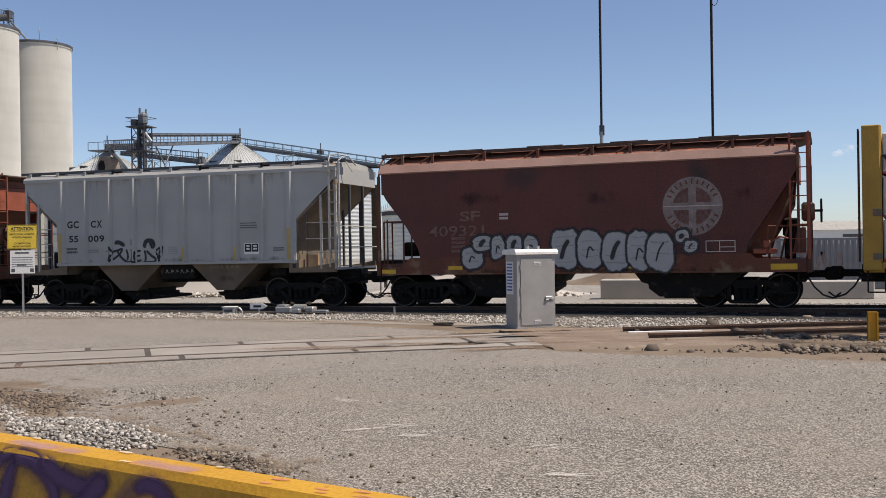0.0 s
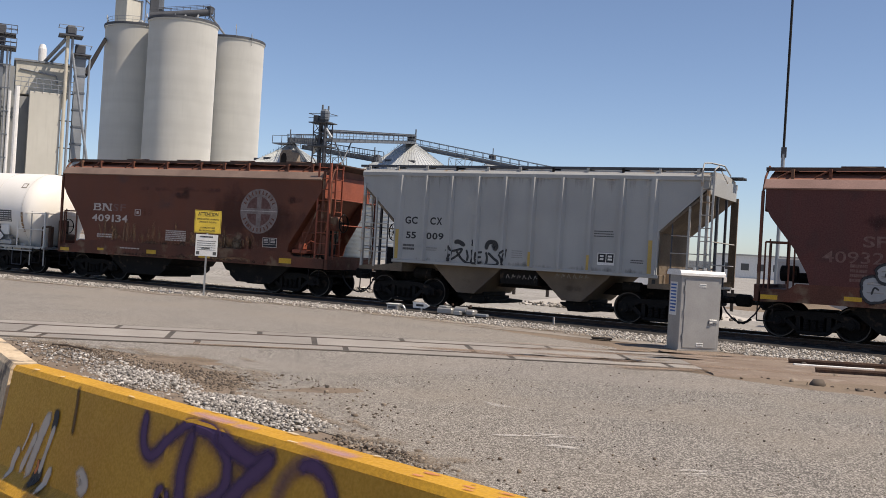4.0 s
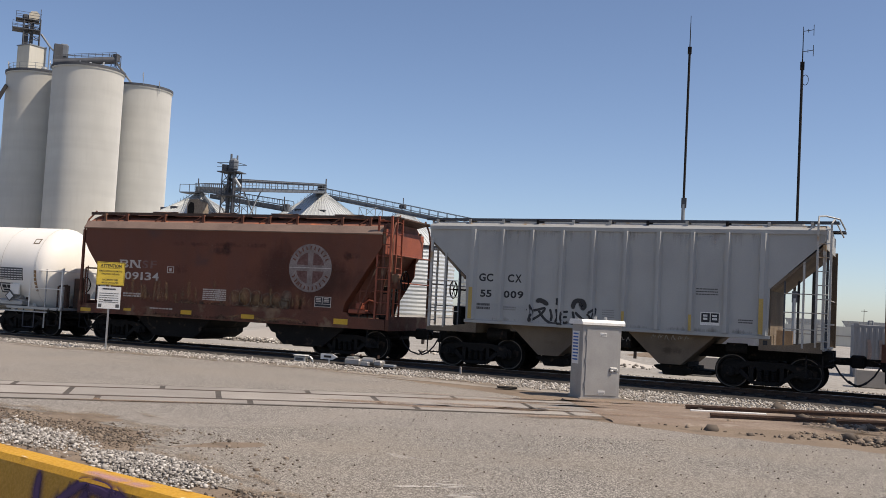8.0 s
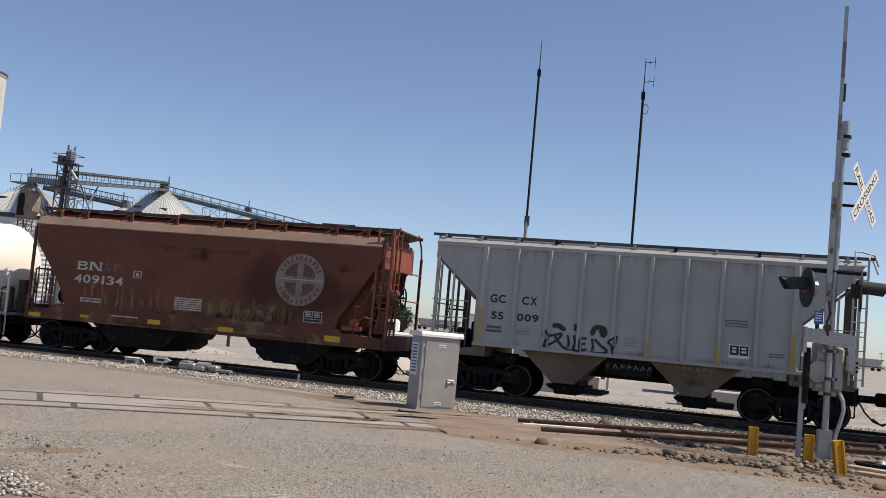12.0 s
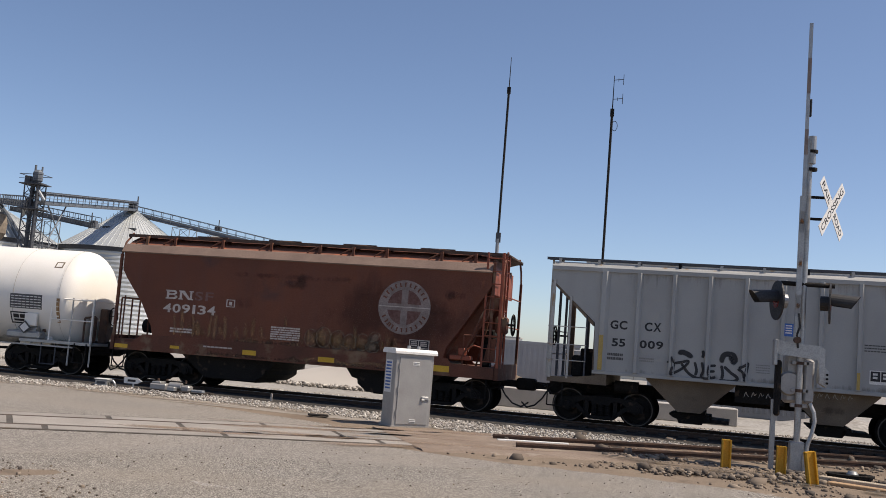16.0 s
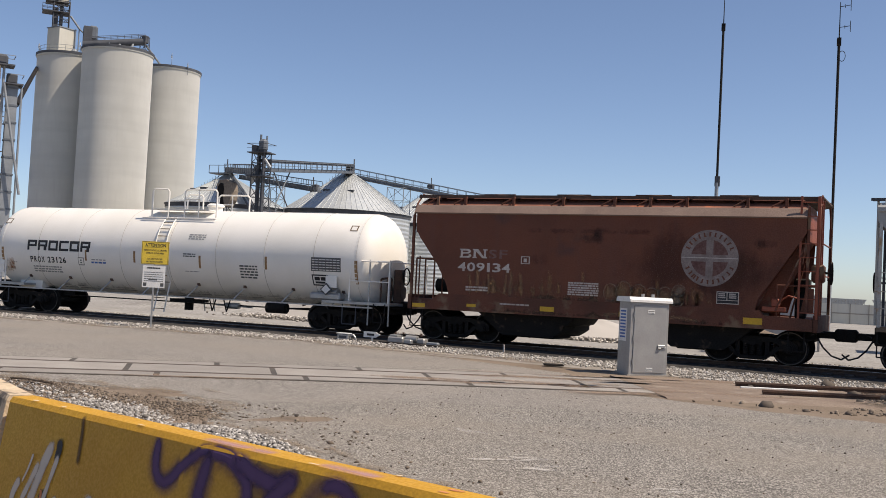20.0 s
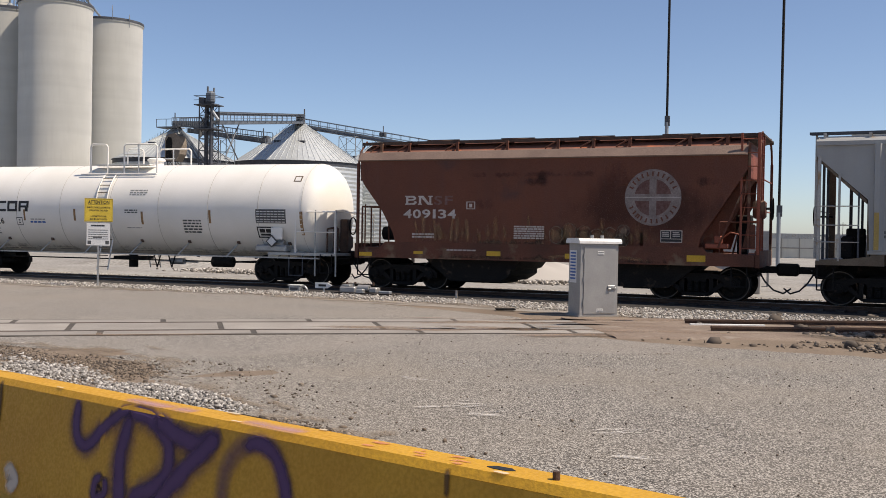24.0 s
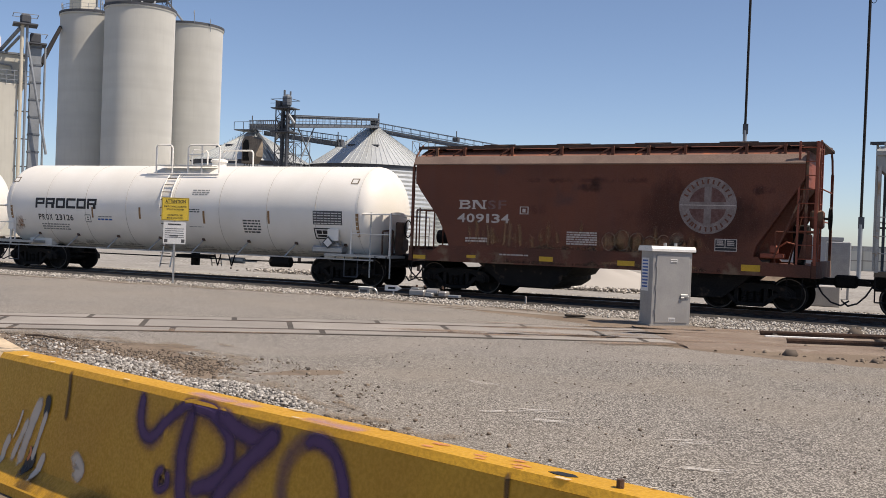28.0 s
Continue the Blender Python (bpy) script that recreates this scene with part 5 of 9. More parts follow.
    part("brake_wheel", Geo().ring([(5.92, 0.27), (5.945, 0.295), (5.97, 0.27)], True, 24, (0, -1.0, 2.35)).path([(5.945, -1.28, 2.35), (5.945, -0.72, 2.35)], 0.012).path([(5.945, -1.0, 2.07), (5.945, -1.0, 2.63)], 0.012).tube((5.5, -1.0, 2.35), (5.98, -1.0, 2.35), 0.03), BLACK_IRON, bw)
    part("brake_housing", Geo().box(5.5, 5.8, -1.25, -0.8, 2.1, 2.55, None, 0.05), RED_SILL, t, "red brown brake housing")
    part("brake_chain", Geo().path([(5.7, -1.0, 2.1), (5.68, -1.0, 1.6), (5.6, -0.9, 1.2)], 0.025, 6), BLACK_IRON, t)
    for x, z0, z1 in ((5.44, 1.36, 3.95), (5.66, 1.2, 4.2)):
        part("end_column", Geo().box(x - 0.032, x + 0.032, -1.5, -1.42, z0, z1, None, 0.008), RED_SUNLIT if x > 5.5 else RED_SILL, t, "orange-red end column")
    part("end_plate", Geo().prism([(5.3, 1.36), (5.6, 1.36), (5.6, 1.95), (5.42, 1.95)], "y", -1.46, -1.42), RED_SILL, t)
    part("air_reservoir", Geo().tube((-5.15, -0.3, 1.6), (-4.75, -0.3, 1.6), 0.2, 16), BLACK_IRON, t, "", True)
    part("air_reservoir", Geo().tube((-5.0, 0.5, 1.5), (-4.6, 0.5, 1.5), 0.14, 12), BLACK_IRON, t, "", True)
    part("valve_bracket", Geo().box(4.4, 4.95, -1.5, -1.1, 1.34, 1.46, None, 0.02).box(4.62, 4.8, -1.48, -1.2, 1.46, 1.66, None, 0.03).path([(4.8, -1.35, 1.6), (5.0, -1.35, 1.75), (5.2, -1.35, 1.7)], 0.02), RED_SUNLIT, t, "orange-red valve bracket")
    wheels = truck(t, -4.15) + truck(t, 4.15)
    coupler(t, -5.5, -1)
    coupler(t, 5.5, 1)
    return t, wheels


def emblem(t, cx, cz, y):
    """A faded round railway emblem: ring, cross and small bars where its words stood."""
    e = part("emblem", disc(Geo(), cx, cz, 0.72, y, 48), LOGO_GREY, t, "faded round grey emblem with a cross")
    g = Geo()
    w, r = 0.09, 0.47
    for sx, sz in ((1, 1), (-1, 1), (-1, -1), (1, -1)):
        a0 = math.asin(w / r)
        arc = [(r * math.cos(a0 + (math.pi / 2 - 2 * a0) * i / 10), r * math.sin(a0 + (math.pi / 2 - 2 * a0) * i / 10)) for i in range(11)]
        g.put([(cx + sx * u, y - 0.003, cz + sz * v) for u, v in [(w, w)] + arc], [tuple(range(12))])
    part("emblem_field", g, EMBLEM_FIELD, e, "faded dark quarters of the emblem")
    part("emblem_line", Geo().box(cx - 0.7, cx + 0.7, y - 0.005, y - 0.003, cz - 0.005, cz + 0.015), OFF_WHITE, e)
    g = Geo()
    for a in [25 + 13 * k for k in range(11)] + [205 + 14 * k for k in range(3)] + [228 + 13 * k for k in range(7)] + [322, 336]:
        m = pose(cx, y - 0.004, cz) @ Matrix.Rotation(radians(-a), 4, "Y")
        g.box(0.55, 0.66, -0.001, 0.001, -0.012, 0.026, m).box(0.55 if int(a) % 2 else 0.64, 0.57 if int(a) % 2 else 0.66, -0.0012, 0.0012, -0.032, 0.026, m)
    part("emblem_mark", g, RED, e, "small marks round the emblem", kind="stuff")


YS = -1.534
bn, bn_wheels = hopper_bn("covered_hopper_car", RED, RED_EAVE, "rusty oxide-red covered hopper rail car with a faded round emblem")
glyphs(bn, "digit", "409134", -3.96, -2.32, 2.03, 2.28, YS, OFF_WHITE, "off-white painted digit", 0.02, 0.7)
for shape in ([(-3.87, 2.41), (-3.87, 2.66), (-3.8, 2.66), (-3.8, 2.41)], [(-3.8, 2.61), (-3.8, 2.66), (-3.62, 2.66), (-3.56, 2.61), (-3.56, 2.57), (-3.62, 2.53), (-3.8, 2.52), (-3.8, 2.56), (-3.66, 2.57), (-3.62, 2.59), (-3.66, 2.61)],
              [(-3.8, 2.41), (-3.8, 2.45), (-3.64, 2.46), (-3.6, 2.49), (-3.64, 2.51), (-3.56, 2.51), (-3.53, 2.47), (-3.58, 2.42), (-3.64, 2.41)],
              [(-3.47, 2.41), (-3.47, 2.66), (-3.4, 2.66), (-3.4, 2.41)], [(-3.4, 2.66), (-3.33, 2.66), (-3.15, 2.45), (-3.15, 2.41), (-3.2, 2.41), (-3.4, 2.6)], [(-3.15, 2.41), (-3.15, 2.66), (-3.09, 2.66), (-3.09, 2.41)]):
    part("railway_mark", Geo().prism(shape, "y", YS - 0.002, YS), OFF_WHITE, bn, "off-white block initials")
for c, x in (("S", -3.0), ("F", -2.68)):
    part("railway_mark", lettering(c, x, x + 0.24, 2.41, 2.66, YS, bold=0.02), FADED, bn, "faded block initials")
for x in (-3.87, -3.47, -3.15):
    for z in (2.41, 2.63):
        part("serif", Geo().box(x - 0.03, x + 0.1, YS - 0.0021, YS, z, z + 0.03), OFF_WHITE, bn)
part("stencil", bars(Geo(), -3.67, -2.98, 1.46, 1.61, YS, 2, 2), OFF_WHITE, bn, kind="stuff")
part("stencil", bars(Geo(), -0.64, 0.22, 1.48, 1.85, YS, 6, 3), OFF_WHITE, bn, kind="stuff")
part("stencil", bars(Geo(), -2.6, -1.7, 1.12, 1.18, -1.541, 1, 5), OFF_WHITE, bn, kind="stuff")
g = Geo()
for a in ((-2.03, -2.0, 2.29, 2.5), (-1.8, -1.77, 2.29, 2.5), (-2.03, -1.77, 2.48, 2.5), (-2.03, -1.77, 2.29, 2.31), (-1.95, -1.86, 2.34, 2.44)):
    g.box(a[0], a[1], YS - 0.002, YS, a[2], a[3])
part("stencil", g, OFF_WHITE, bn, "small boxed stencil", kind="stuff")
emblem(bn, 3.09, 2.61, YS)
dp = part("data_panel", Geo().box(3.3, 3.85, YS - 0.004, YS, 1.47, 1.78), OFF_WHITE, bn, "black data panel with white border")
part("panel_field", Geo().box(3.32, 3.55, YS - 0.006, YS - 0.004, 1.57, 1.76).box(3.57, 3.83, YS - 0.006, YS - 0.004, 1.57, 1.76).box(3.32, 3.83, YS - 0.006, YS - 0.004, 1.49, 1.555), BLACK, dp)
part("panel_marks", bars(bars(Geo(), 3.35, 3.53, 1.6, 1.74, YS - 0.006, 3, 7), 3.61, 3.79, 1.6, 1.74, YS - 0.006, 3, 8), OFF_WHITE, dp, kind="stuff")
conspicuity(bn, ((-5.34, -4.93, 0.94, 1.05), (-3.61, -3.33, 1.03, 1.11), (-1.41, -1.01, 1.02, 1.15), (0.8, 1.26, 1.0, 1.13), (3.97, 4.43, 1.0, 1.16)), -1.541)
rnd = random.Random(4)
for k, (cx, cz, rx, rz) in enumerate(((0.55, 1.62, 0.2, 0.24), (0.9, 1.66, 0.22, 0.28), (1.3, 1.62, 0.22, 0.26), (1.65, 1.58, 0.2, 0.22), (2.0, 1.6, 0.2, 0.24), (2.3, 1.5, 0.2, 0.16), (2.35, 1.75, 0.17, 0.15))):
    face = lambda s, z: (s, YS - 0.0022 - 0.0003 * k, z)
    puff(bn, cx, cz, rx, rz, face, GHOST_TAN if k < 5 else GHOST_GREY, "faded ghost of a tan spray letter", "spray_ghost", 40 + k, 0.3, ((0.3, 0.95), (0.75, 0.5), (1.15, 0.0)))
    sprayed(bn, [(cx + rx * 0.95 * math.cos(a), cz + rz * 0.95 * math.sin(a)) for a in [math.tau * i / 8 for i in range(9)]], 0.04, face, GHOST_GREY, "faded outline of a spray letter", "spray_ghost", 4, 0.1)
for k in range(7):
    x = -3.5 + 0.24 * k + rnd.uniform(-0.08, 0.08)
    sprayed(bn, [(x, 1.38), (x + 0.02, 1.6), (x + rnd.uniform(-0.05, 0.08), 1.85 + rnd.uniform(0, 0.35))], rnd.uniform(0.08, 0.18), lambda s, z: (s, YS - 0.0022 - 0.0002 * k, z), GHOST_TAN, "tan dust streak", "dust_streak", 5)
sprayed(bn, [(0.3, 1.02), (1.0, 1.08), (1.6, 1.0), (2.3, 1.06), (2.9, 1.0)], 0.12, lambda s, z: (s, -1.5405, z), GHOST_TAN, "tan ghost spray on the sill", "spray_ghost")


def wash(car, x0, x1, z0, z1, mat, label, lift=0.0008, y=-1.53):
    """A thin coat of dirt or dark blotches on the near side of a car."""
    def reach(z, outline):
        for (xa, za), (xb, zb) in zip(outline, outline[1:]):
            if za <= z <= zb:
                return xa + (xb - xa) * (z - za) / (zb - za)
        return 9.0
    left = [(4.23, 1.3), (4.29, 1.62), (4.6, 2.22), (5.2, 2.96), (5.34, 3.2), (5.34, 3.7)]
    right = [(4.23, 1.3), (4.29, 1.62), (4.6, 2.1), (5.34, 3.2), (5.34, 3.7)]
    if y != -1.53:
        left = right = [(9.0, 0.0), (9.0, 6.0)]
    zs = [z0] + sorted(z for z in {q[1] for q in left + right} if z0 < z < z1) + [z1]
    vs = []
    for z in zs:
        vs += [(max(x0, -reach(z, left)), y - lift, z), (min(x1, reach(z, right)), y - lift, z)]
    part("grime", Geo().put(vs, [(2 * i, 2 * i + 1, 2 * i + 3, 2 * i + 2) for i in range(len(zs) - 1)]), mat, car, label)


for k in range(46):
    x, top, w = -3.1 + 0.138 * k + rnd.uniform(-0.06, 0.06), rnd.uniform(1.55, 1.95) + (0.25 if k % 7 == 0 else 0.0), rnd.uniform(0.1, 0.26)
    sprayed(bn, [(x, 1.37), (x + 0.01, 1.37 + 0.5 * (top - 1.37)), (x + rnd.uniform(-0.03, 0.03), top)], w, lambda s, z: (s, YS - 0.0006 - 0.00002 * k, z), RUST_STREAK, "tan rust streak", "rust_streak", 4, 1.5)
wash(bn, -4.2, 4.2, 1.36, 1.75, BROWN_WASH, "brown grime along the lower side", 0.0012)
wash(bn, 0.6, 5.3, 1.3, 3.56, SOOT, "dark sooty side", 0.0010)
wash(bn, 3.5, 5.2, 2.5, 3.5, DARK_WASH, "dark blotchy patch", 0.0008)
wash(bn, -1.6, 1.4, 2.6, 3.5, DARK_WASH, "dark blotchy patch", 0.0008)
wash(bn, -3.4, 0.4, 1.7, 3.2, DARK_WASH, "dark blotchy patch", 0.0004)
# Blotchy darker band along the whole upper side.
wash(bn, -5.2, 5.2, 2.9, 3.55, DARK_WASH, "dark blotchy patch", 0.0002)
wash(bn, -5.3, 5.5, 0.94, 1.3, BROWN_WASH, "brown grime on the sill", 0.001, -1.5372)

sf, sf_wheels = hopper_bn("covered_hopper_car", SF_RED, SF_EAVE, "dark red covered hopper rail car with silver spray tag")
part("car_number", lettering("409321", -3.94, -2.38, 1.92, 2.2, YS, bold=0.005), FADED, sf, "faded car number")
glyphs(sf, "railway_mark", "SF", -3.06, -2.46, 2.31, 2.58, YS, FADED, "faded block initials", 0.02, 1.0)
part("stencil", bars(Geo(), -1.95, -1.7, 2.3, 2.5, YS, 2, 9), OFF_WHITE, sf, kind="stuff")
part("stencil", bars(Geo(), -3.3, -2.9, 1.45, 1.9, YS, 4, 10), FADED, sf, kind="stuff")
emblem(sf, 3.0, 2.53, YS)
dp = part("data_panel", Geo().box(3.3, 4.0, YS - 0.004, YS, 1.4, 1.68), OFF_WHITE, sf, "data panel with white border")
part("panel_field", Geo().box(3.32, 3.62, YS - 0.006, YS - 0.004, 1.42, 1.66).box(3.64, 3.98, YS - 0.006, YS - 0.004, 1.53, 1.66).box(3.64, 3.98, YS - 0.006, YS - 0.004, 1.42, 1.51), SF_RED, dp)
conspicuity(sf, ((-5.34, -4.93, 0.94, 1.05), (-3.4, -3.0, 1.03, 1.13), (1.3, 1.8, 1.02, 1.13), (4.8, 5.4, 0.96, 1.1)), -1.541)


wash(sf, -4.6, -0.5, 2.3, 3.5, DARK_WASH, "dark blotchy patch", 0.0008)
wash(sf, -0.8, 2.4, 2.2, 3.5, DARK_WASH, "dark blotchy patch", 0.0012)
wash(sf, 3.2, 5.2, 2.0, 3.5, DARK_WASH, "dark blotchy patch", 0.0016)
wash(sf, -4.2, 4.2, 1.36, 1.85, BROWN_WASH, "brown grime along the lower side", 0.002)
wash(sf, -5.3, 5.5, 0.94, 1.3, BROWN_WASH, "brown grime on the sill", 0.001, -1.5372)


def bubble(parent, cx, cz, rx, rz, k, hole=False):
    """One swollen spray letter: black outline, silver body, dark inner strokes."""
    y = -1.545 - 0.0016 * k
    puff(parent, cx, cz, rx + 0.075, rz + 0.075, lambda s, z: (s, y, z), TAG_BLACK, "black outline of a spray letter", "letter_outline", k)
    o = puff(parent, cx, cz, rx, rz, lambda s, z: (s, y - 0.0004, z), TAG_SILVER, "silver bubble letter with black outline", "spray_letter", k)
    q = random.Random(k)
    sprayed(parent, [(cx - rx * 0.3, cz - rz * 0.5), (cx - 0.02, cz + rz * 0.1), (cx + rx * 0.3, cz + rz * (0.5 if k % 2 else -0.1))], 0.045 if not hole else 0.12, lambda s, z: (s, y - 0.0008, z), TAG_BLACK, "black inner line", "letter_mark")
    for _ in range(3):
        a = cz + rz * q.uniform(-0.7, 0.7)
        sprayed(parent, [(cx - rx * 0.7, a), (cx, a + q.uniform(-0.03, 0.03)), (cx + rx * 0.7, a + q.uniform(-0.04, 0.04))], 0.03, lambda s, z: (s, y - 0.0006, z), CHALK_MARK, "pale streak", "letter_mark")


for k, (cx, cz, rx, rz, hole) in enumerate(((-2.72, 1.35, 0.28, 0.27, False), (-2.42, 1.72, 0.28, 0.2, True), (-2.0, 1.6, 0.18, 0.3, False), (-1.55, 1.68, 0.2, 0.24, True), (-1.1, 1.62, 0.2, 0.26, False),
                                           (-0.2, 1.52, 0.36, 0.5, True), (0.45, 1.52, 0.32, 0.48, False), (1.1, 1.48, 0.36, 0.5, True), (1.7, 1.46, 0.32, 0.5, False), (2.2, 1.42, 0.34, 0.48, False), (2.75, 1.8, 0.16, 0.15, True), (2.95, 1.55, 0.16, 0.14, False))):
    bubble(sf, cx, cz, rx, rz, k, hole)


def hopper_gc():
    """Grey two-bay covered hopper with upright outside posts and open end frames."""
    t = thing("covered_hopper_car", pose(0, 0, 0), "grey covered hopper rail car with side posts and a black tag", "rail car", "cars of the train")
    W = 1.5
    prof = [(-5.28, 3.97), (-5.26, 3.58), (-4.12, 2.55), (-4.08, 1.34), (3.95, 1.34), (3.97, 2.5), (5.2, 3.66), (5.22, 3.97)]
    part("body", Geo().prism(prof, "y", -W, W), GREY_CAR, t)
    for s in (-1, 1):
        for i in range(10):
            x = -3.9 + 0.857 * i
            a, b = s * W, s * (W + 0.1)
            w = 1.5 if i in (0, 9) else 1.0
            g = Geo().prism([(x - 0.07 * w, a), (x - 0.055 * w, b), (x + 0.02 * w, b), (x + 0.075 * w, a)], "z", 1.36, 3.86)
            part("side_post", g, GREY_CAR, t)
            if s < 0 and i in (0, 5, 7, 9):
                part("post_stripe", Geo().box(x - 0.054 * w, x + 0.019 * w, b - 0.004, b - 0.001, 1.38, 2.25 if i in (0, 9) else 1.78), DULL_YELLOW, t, "dull yellow stripe")
        y0, y1 = sorted((s * (W - 0.02), s * (W + 0.05)))
        part("top_chord", Geo().prism([(y0, 3.84), (y1, 3.84), (y1, 3.94), (s * W, 3.99), (s * (W - 0.02), 3.99)] if s > 0 else [(y1, 3.84), (y0, 3.84), (y0, 3.94), (s * W, 3.99), (s * (W - 0.02), 3.99)], "x", -5.28, 5.24), GREY_CAR, t, "grey top chord")
        part("bottom_chord", Geo().box(-4.12, 4.0, min(s * 1.4, s * 1.53), max(s * 1.4, s * 1.53), 1.27, 1.36, None, 0.01), GREY_CAR, t)
        for x0, x1 in ((-5.25, -3.75), (3.75, 5.2)):
            part("sill_end", Geo().prism([(x0, 1.0), (x1, 1.0), (x1, 1.27), ((x0 + x1) / 2 + 0.2 * s * 0, 1.16), (x0, 1.12)], "y", s * 1.42, s * 1.53), GREY_RUST, t)
        y0, y1 = sorted((s * 1.0, s * 1.42))
        part("running_board", Geo().box(-5.45, 5.5, y0, y1, 4.13, 4.16).box(-5.45, 5.5, s * 1.42 - 0.012, s * 1.42 + 0.012, 4.1, 4.17), STEEL_DARK, t, "dark grated steel roof walk")
        for i in range(11):
            x = -5.1 + 1.0 * i
            part("walk_bracket", Geo().box(x - 0.03, x + 0.03, y0, y1, 4.06, 4.13).box(x - 0.035, x + 0.035, s * 1.44 - 0.02, s * 1.44 + 0.02, 3.98, 4.14), BLACK_IRON if i in (3, 6, 8) else GREY_ROOF, t)
    part("roof", Geo().prism([(-1.5, 3.97), (-1.42, 4.06), (-0.8, 4.12), (0, 4.15), (0.8, 4.12), (1.42, 4.06), (1.5, 3.97)], "x", -5.24, 5.2), GREY_ROOF, t, "pale galvanised roof")
    part("roof_hatch", Geo().box(-4.6, 4.6, -0.4, 0.4, 4.1, 4.24, None, 0.03), GREY_ROOF, t, "long trough hatch")
    for s in (-1, 1):
        foot, top = (4.14, 5.27) if s < 0 else (3.99, 5.21)
        part("slope_sheet", Geo().prism([(s * (foot + 0.02), 2.46), (s * top, 3.52), (s * top, 3.6), (s * foot, 2.54)], "y", -W + 0.01, W - 0.01), GREY_RUST, t, "brown dusty slope sheet")
        part("end_sheet", Geo().box(min(s * top, s * (top + 0.03)), max(s * top, s * (top + 0.03)), -1.45, 1.45, 3.5, 3.97), GREY_CAR, t, "grey end sheet")
        part("bulkhead_sheet", Geo().box(min(s * (foot - 0.05), s * foot), max(s * (foot - 0.05), s * foot), -1.4, 1.4, 1.2, 2.5), GREY_RUST, t, "dusty upright end sheet")
        part("end_platform", Geo().box(min(s * 4.0, s * 5.25), max(s * 4.0, s * 5.25), -1.5, 1.5, 1.06, 1.12), GREY_ROOF, t)
        part("bolster_web", Geo().box(min(s * 3.75, s * 4.05), max(s * 3.75, s * 4.05), -1.5, 1.5, 1.0, 1.36, None, 0.01), GREY_RUST, t, "dusty bolster web")
        part("bolster_slot", Geo().box(min(s * 3.85, s * 3.95), max(s * 3.85, s * 3.95), -1.506, -1.498, 1.06, 1.24), BLACK, t)
        for x, y, wide in ((5.2, -1.5, 0.035), (5.2, 1.5, 0.1), (4.75, -1.5, 0.025), (4.72, 1.5, 0.04), (5.2, -0.5, 0.03), (5.2, 0.5, 0.03), (4.4, 0.9, 0.03)):
            z1 = 3.6 + (abs(x) - 5.2) * 0.94
            part("end_post", Geo().box(s * x - wide, s * x + wide, y - 0.035, y + 0.035, 1.1, z1), GREY_RUST if wide > 0.05 else GREY_ROOF if y < -1 else STEEL_DARK, t)
        for z in (1.55, 1.95, 2.4):
            part("grab_rail", Geo().tube((s * 4.3, -1.53, z), (s * 5.3, -1.53, z), 0.013, 6), GREY_ROOF, t)
        part("upright_rail", Geo().tube((s * 4.32, -1.5, 1.14), (s * 4.32, -1.5, 2.7), 0.022, 6), STEEL_DARK, t)
        part("cross_rail", Geo().tube((s * 5.25, -1.45, 2.3), (s * 5.25, 1.45, 2.3), 0.016, 6).tube((s * 5.25, -1.45, 1.7), (s * 5.25, 1.45, 1.7), 0.016, 6), GREY_ROOF, t)
    ladder(t, 5.2, -1.6, 1.14, 4.1, 0.3, GREY_ROOF, 9, "x", "pale side ladder")
    ladder(t, -5.3, -1.1, 1.14, 4.1, 0.4, GREY_ROOF, 9, "y", "pale end ladder")
    part("ladder_cap", Geo().path([(5.05, -1.6, 4.1), (5.05, -1.5, 4.28), (5.2, -1.35, 4.3), (5.5, -1.2, 4.24), (5.62, -1.0, 4.0)], 0.02, 6).path([(5.35, -1.6, 4.1), (5.4, -1.4, 4.22), (5.6, -1.2, 3.8)], 0.018, 6), GREY_ROOF, t, "bent pale hand hold")
    part("centre_sill", Geo().box(-5.4, 5.4, -0.22, 0.22, 0.72, 1.06), BLACK_IRON, t)
    part("plywood_scrap", Geo().box(4.12, 4.5, -1.2, -1.1, 1.14, 1.5), WOOD, t, "bare plywood scrap")
    for c in (-1.72, 1.55):
        part("hopper_chute", Geo().prism([(c - 0.28, 0.5), (c + 0.28, 0.5), (c + 1.08, 1.24), (c + 1.08, 1.28), (c - 1.08, 1.28), (c - 1.08, 1.24)], "y", -1.25, 1.25), GREY_RUST, t, "tan rusted hopper chute")
        part("chute_collar", Geo().box(c - 0.36, c + 0.36, -0.75, 0.75, 0.42, 0.56, None, 0.03), BLACK_IRON, t)
        part("outlet_gate", Geo().prism([(c - 0.5, 0.4), (c - 0.42, 0.34), (c - 0.3, 0.3), (c - 0.26, 0.2), (c + 0.3, 0.2), (c + 0.34, 0.26), (c + 0.95, 0.26), (c + 0.95, 0.34), (c + 0.5, 0.36), (c + 0.5, 0.44), (c - 0.5, 0.44)], "y", -0.8, 0.7), BLACK_IRON, t, "black sliding outlet gate")
        part("gate_capstan", Geo().tube((c + 0.42, -0.95, 0.34), (c + 0.42, -0.78, 0.34), 0.07, 10), BLACK_IRON, t)
    part("under_frame", Geo().box(-0.66, 0.5, -1.2, 1.2, 0.85, 1.28), BLACK_IRON, t)
    part("brake_cylinder", Geo().tube((-3.6, -0.9, 0.98), (-3.0, -0.9, 0.98), 0.16, 12), BLACK_IRON, t, "", True)
    part("brake_cylinder", Geo().tube((2.9, -0.9, 1.0), (3.4, -0.9, 1.0), 0.13, 12), BLACK_IRON, t, "", True)
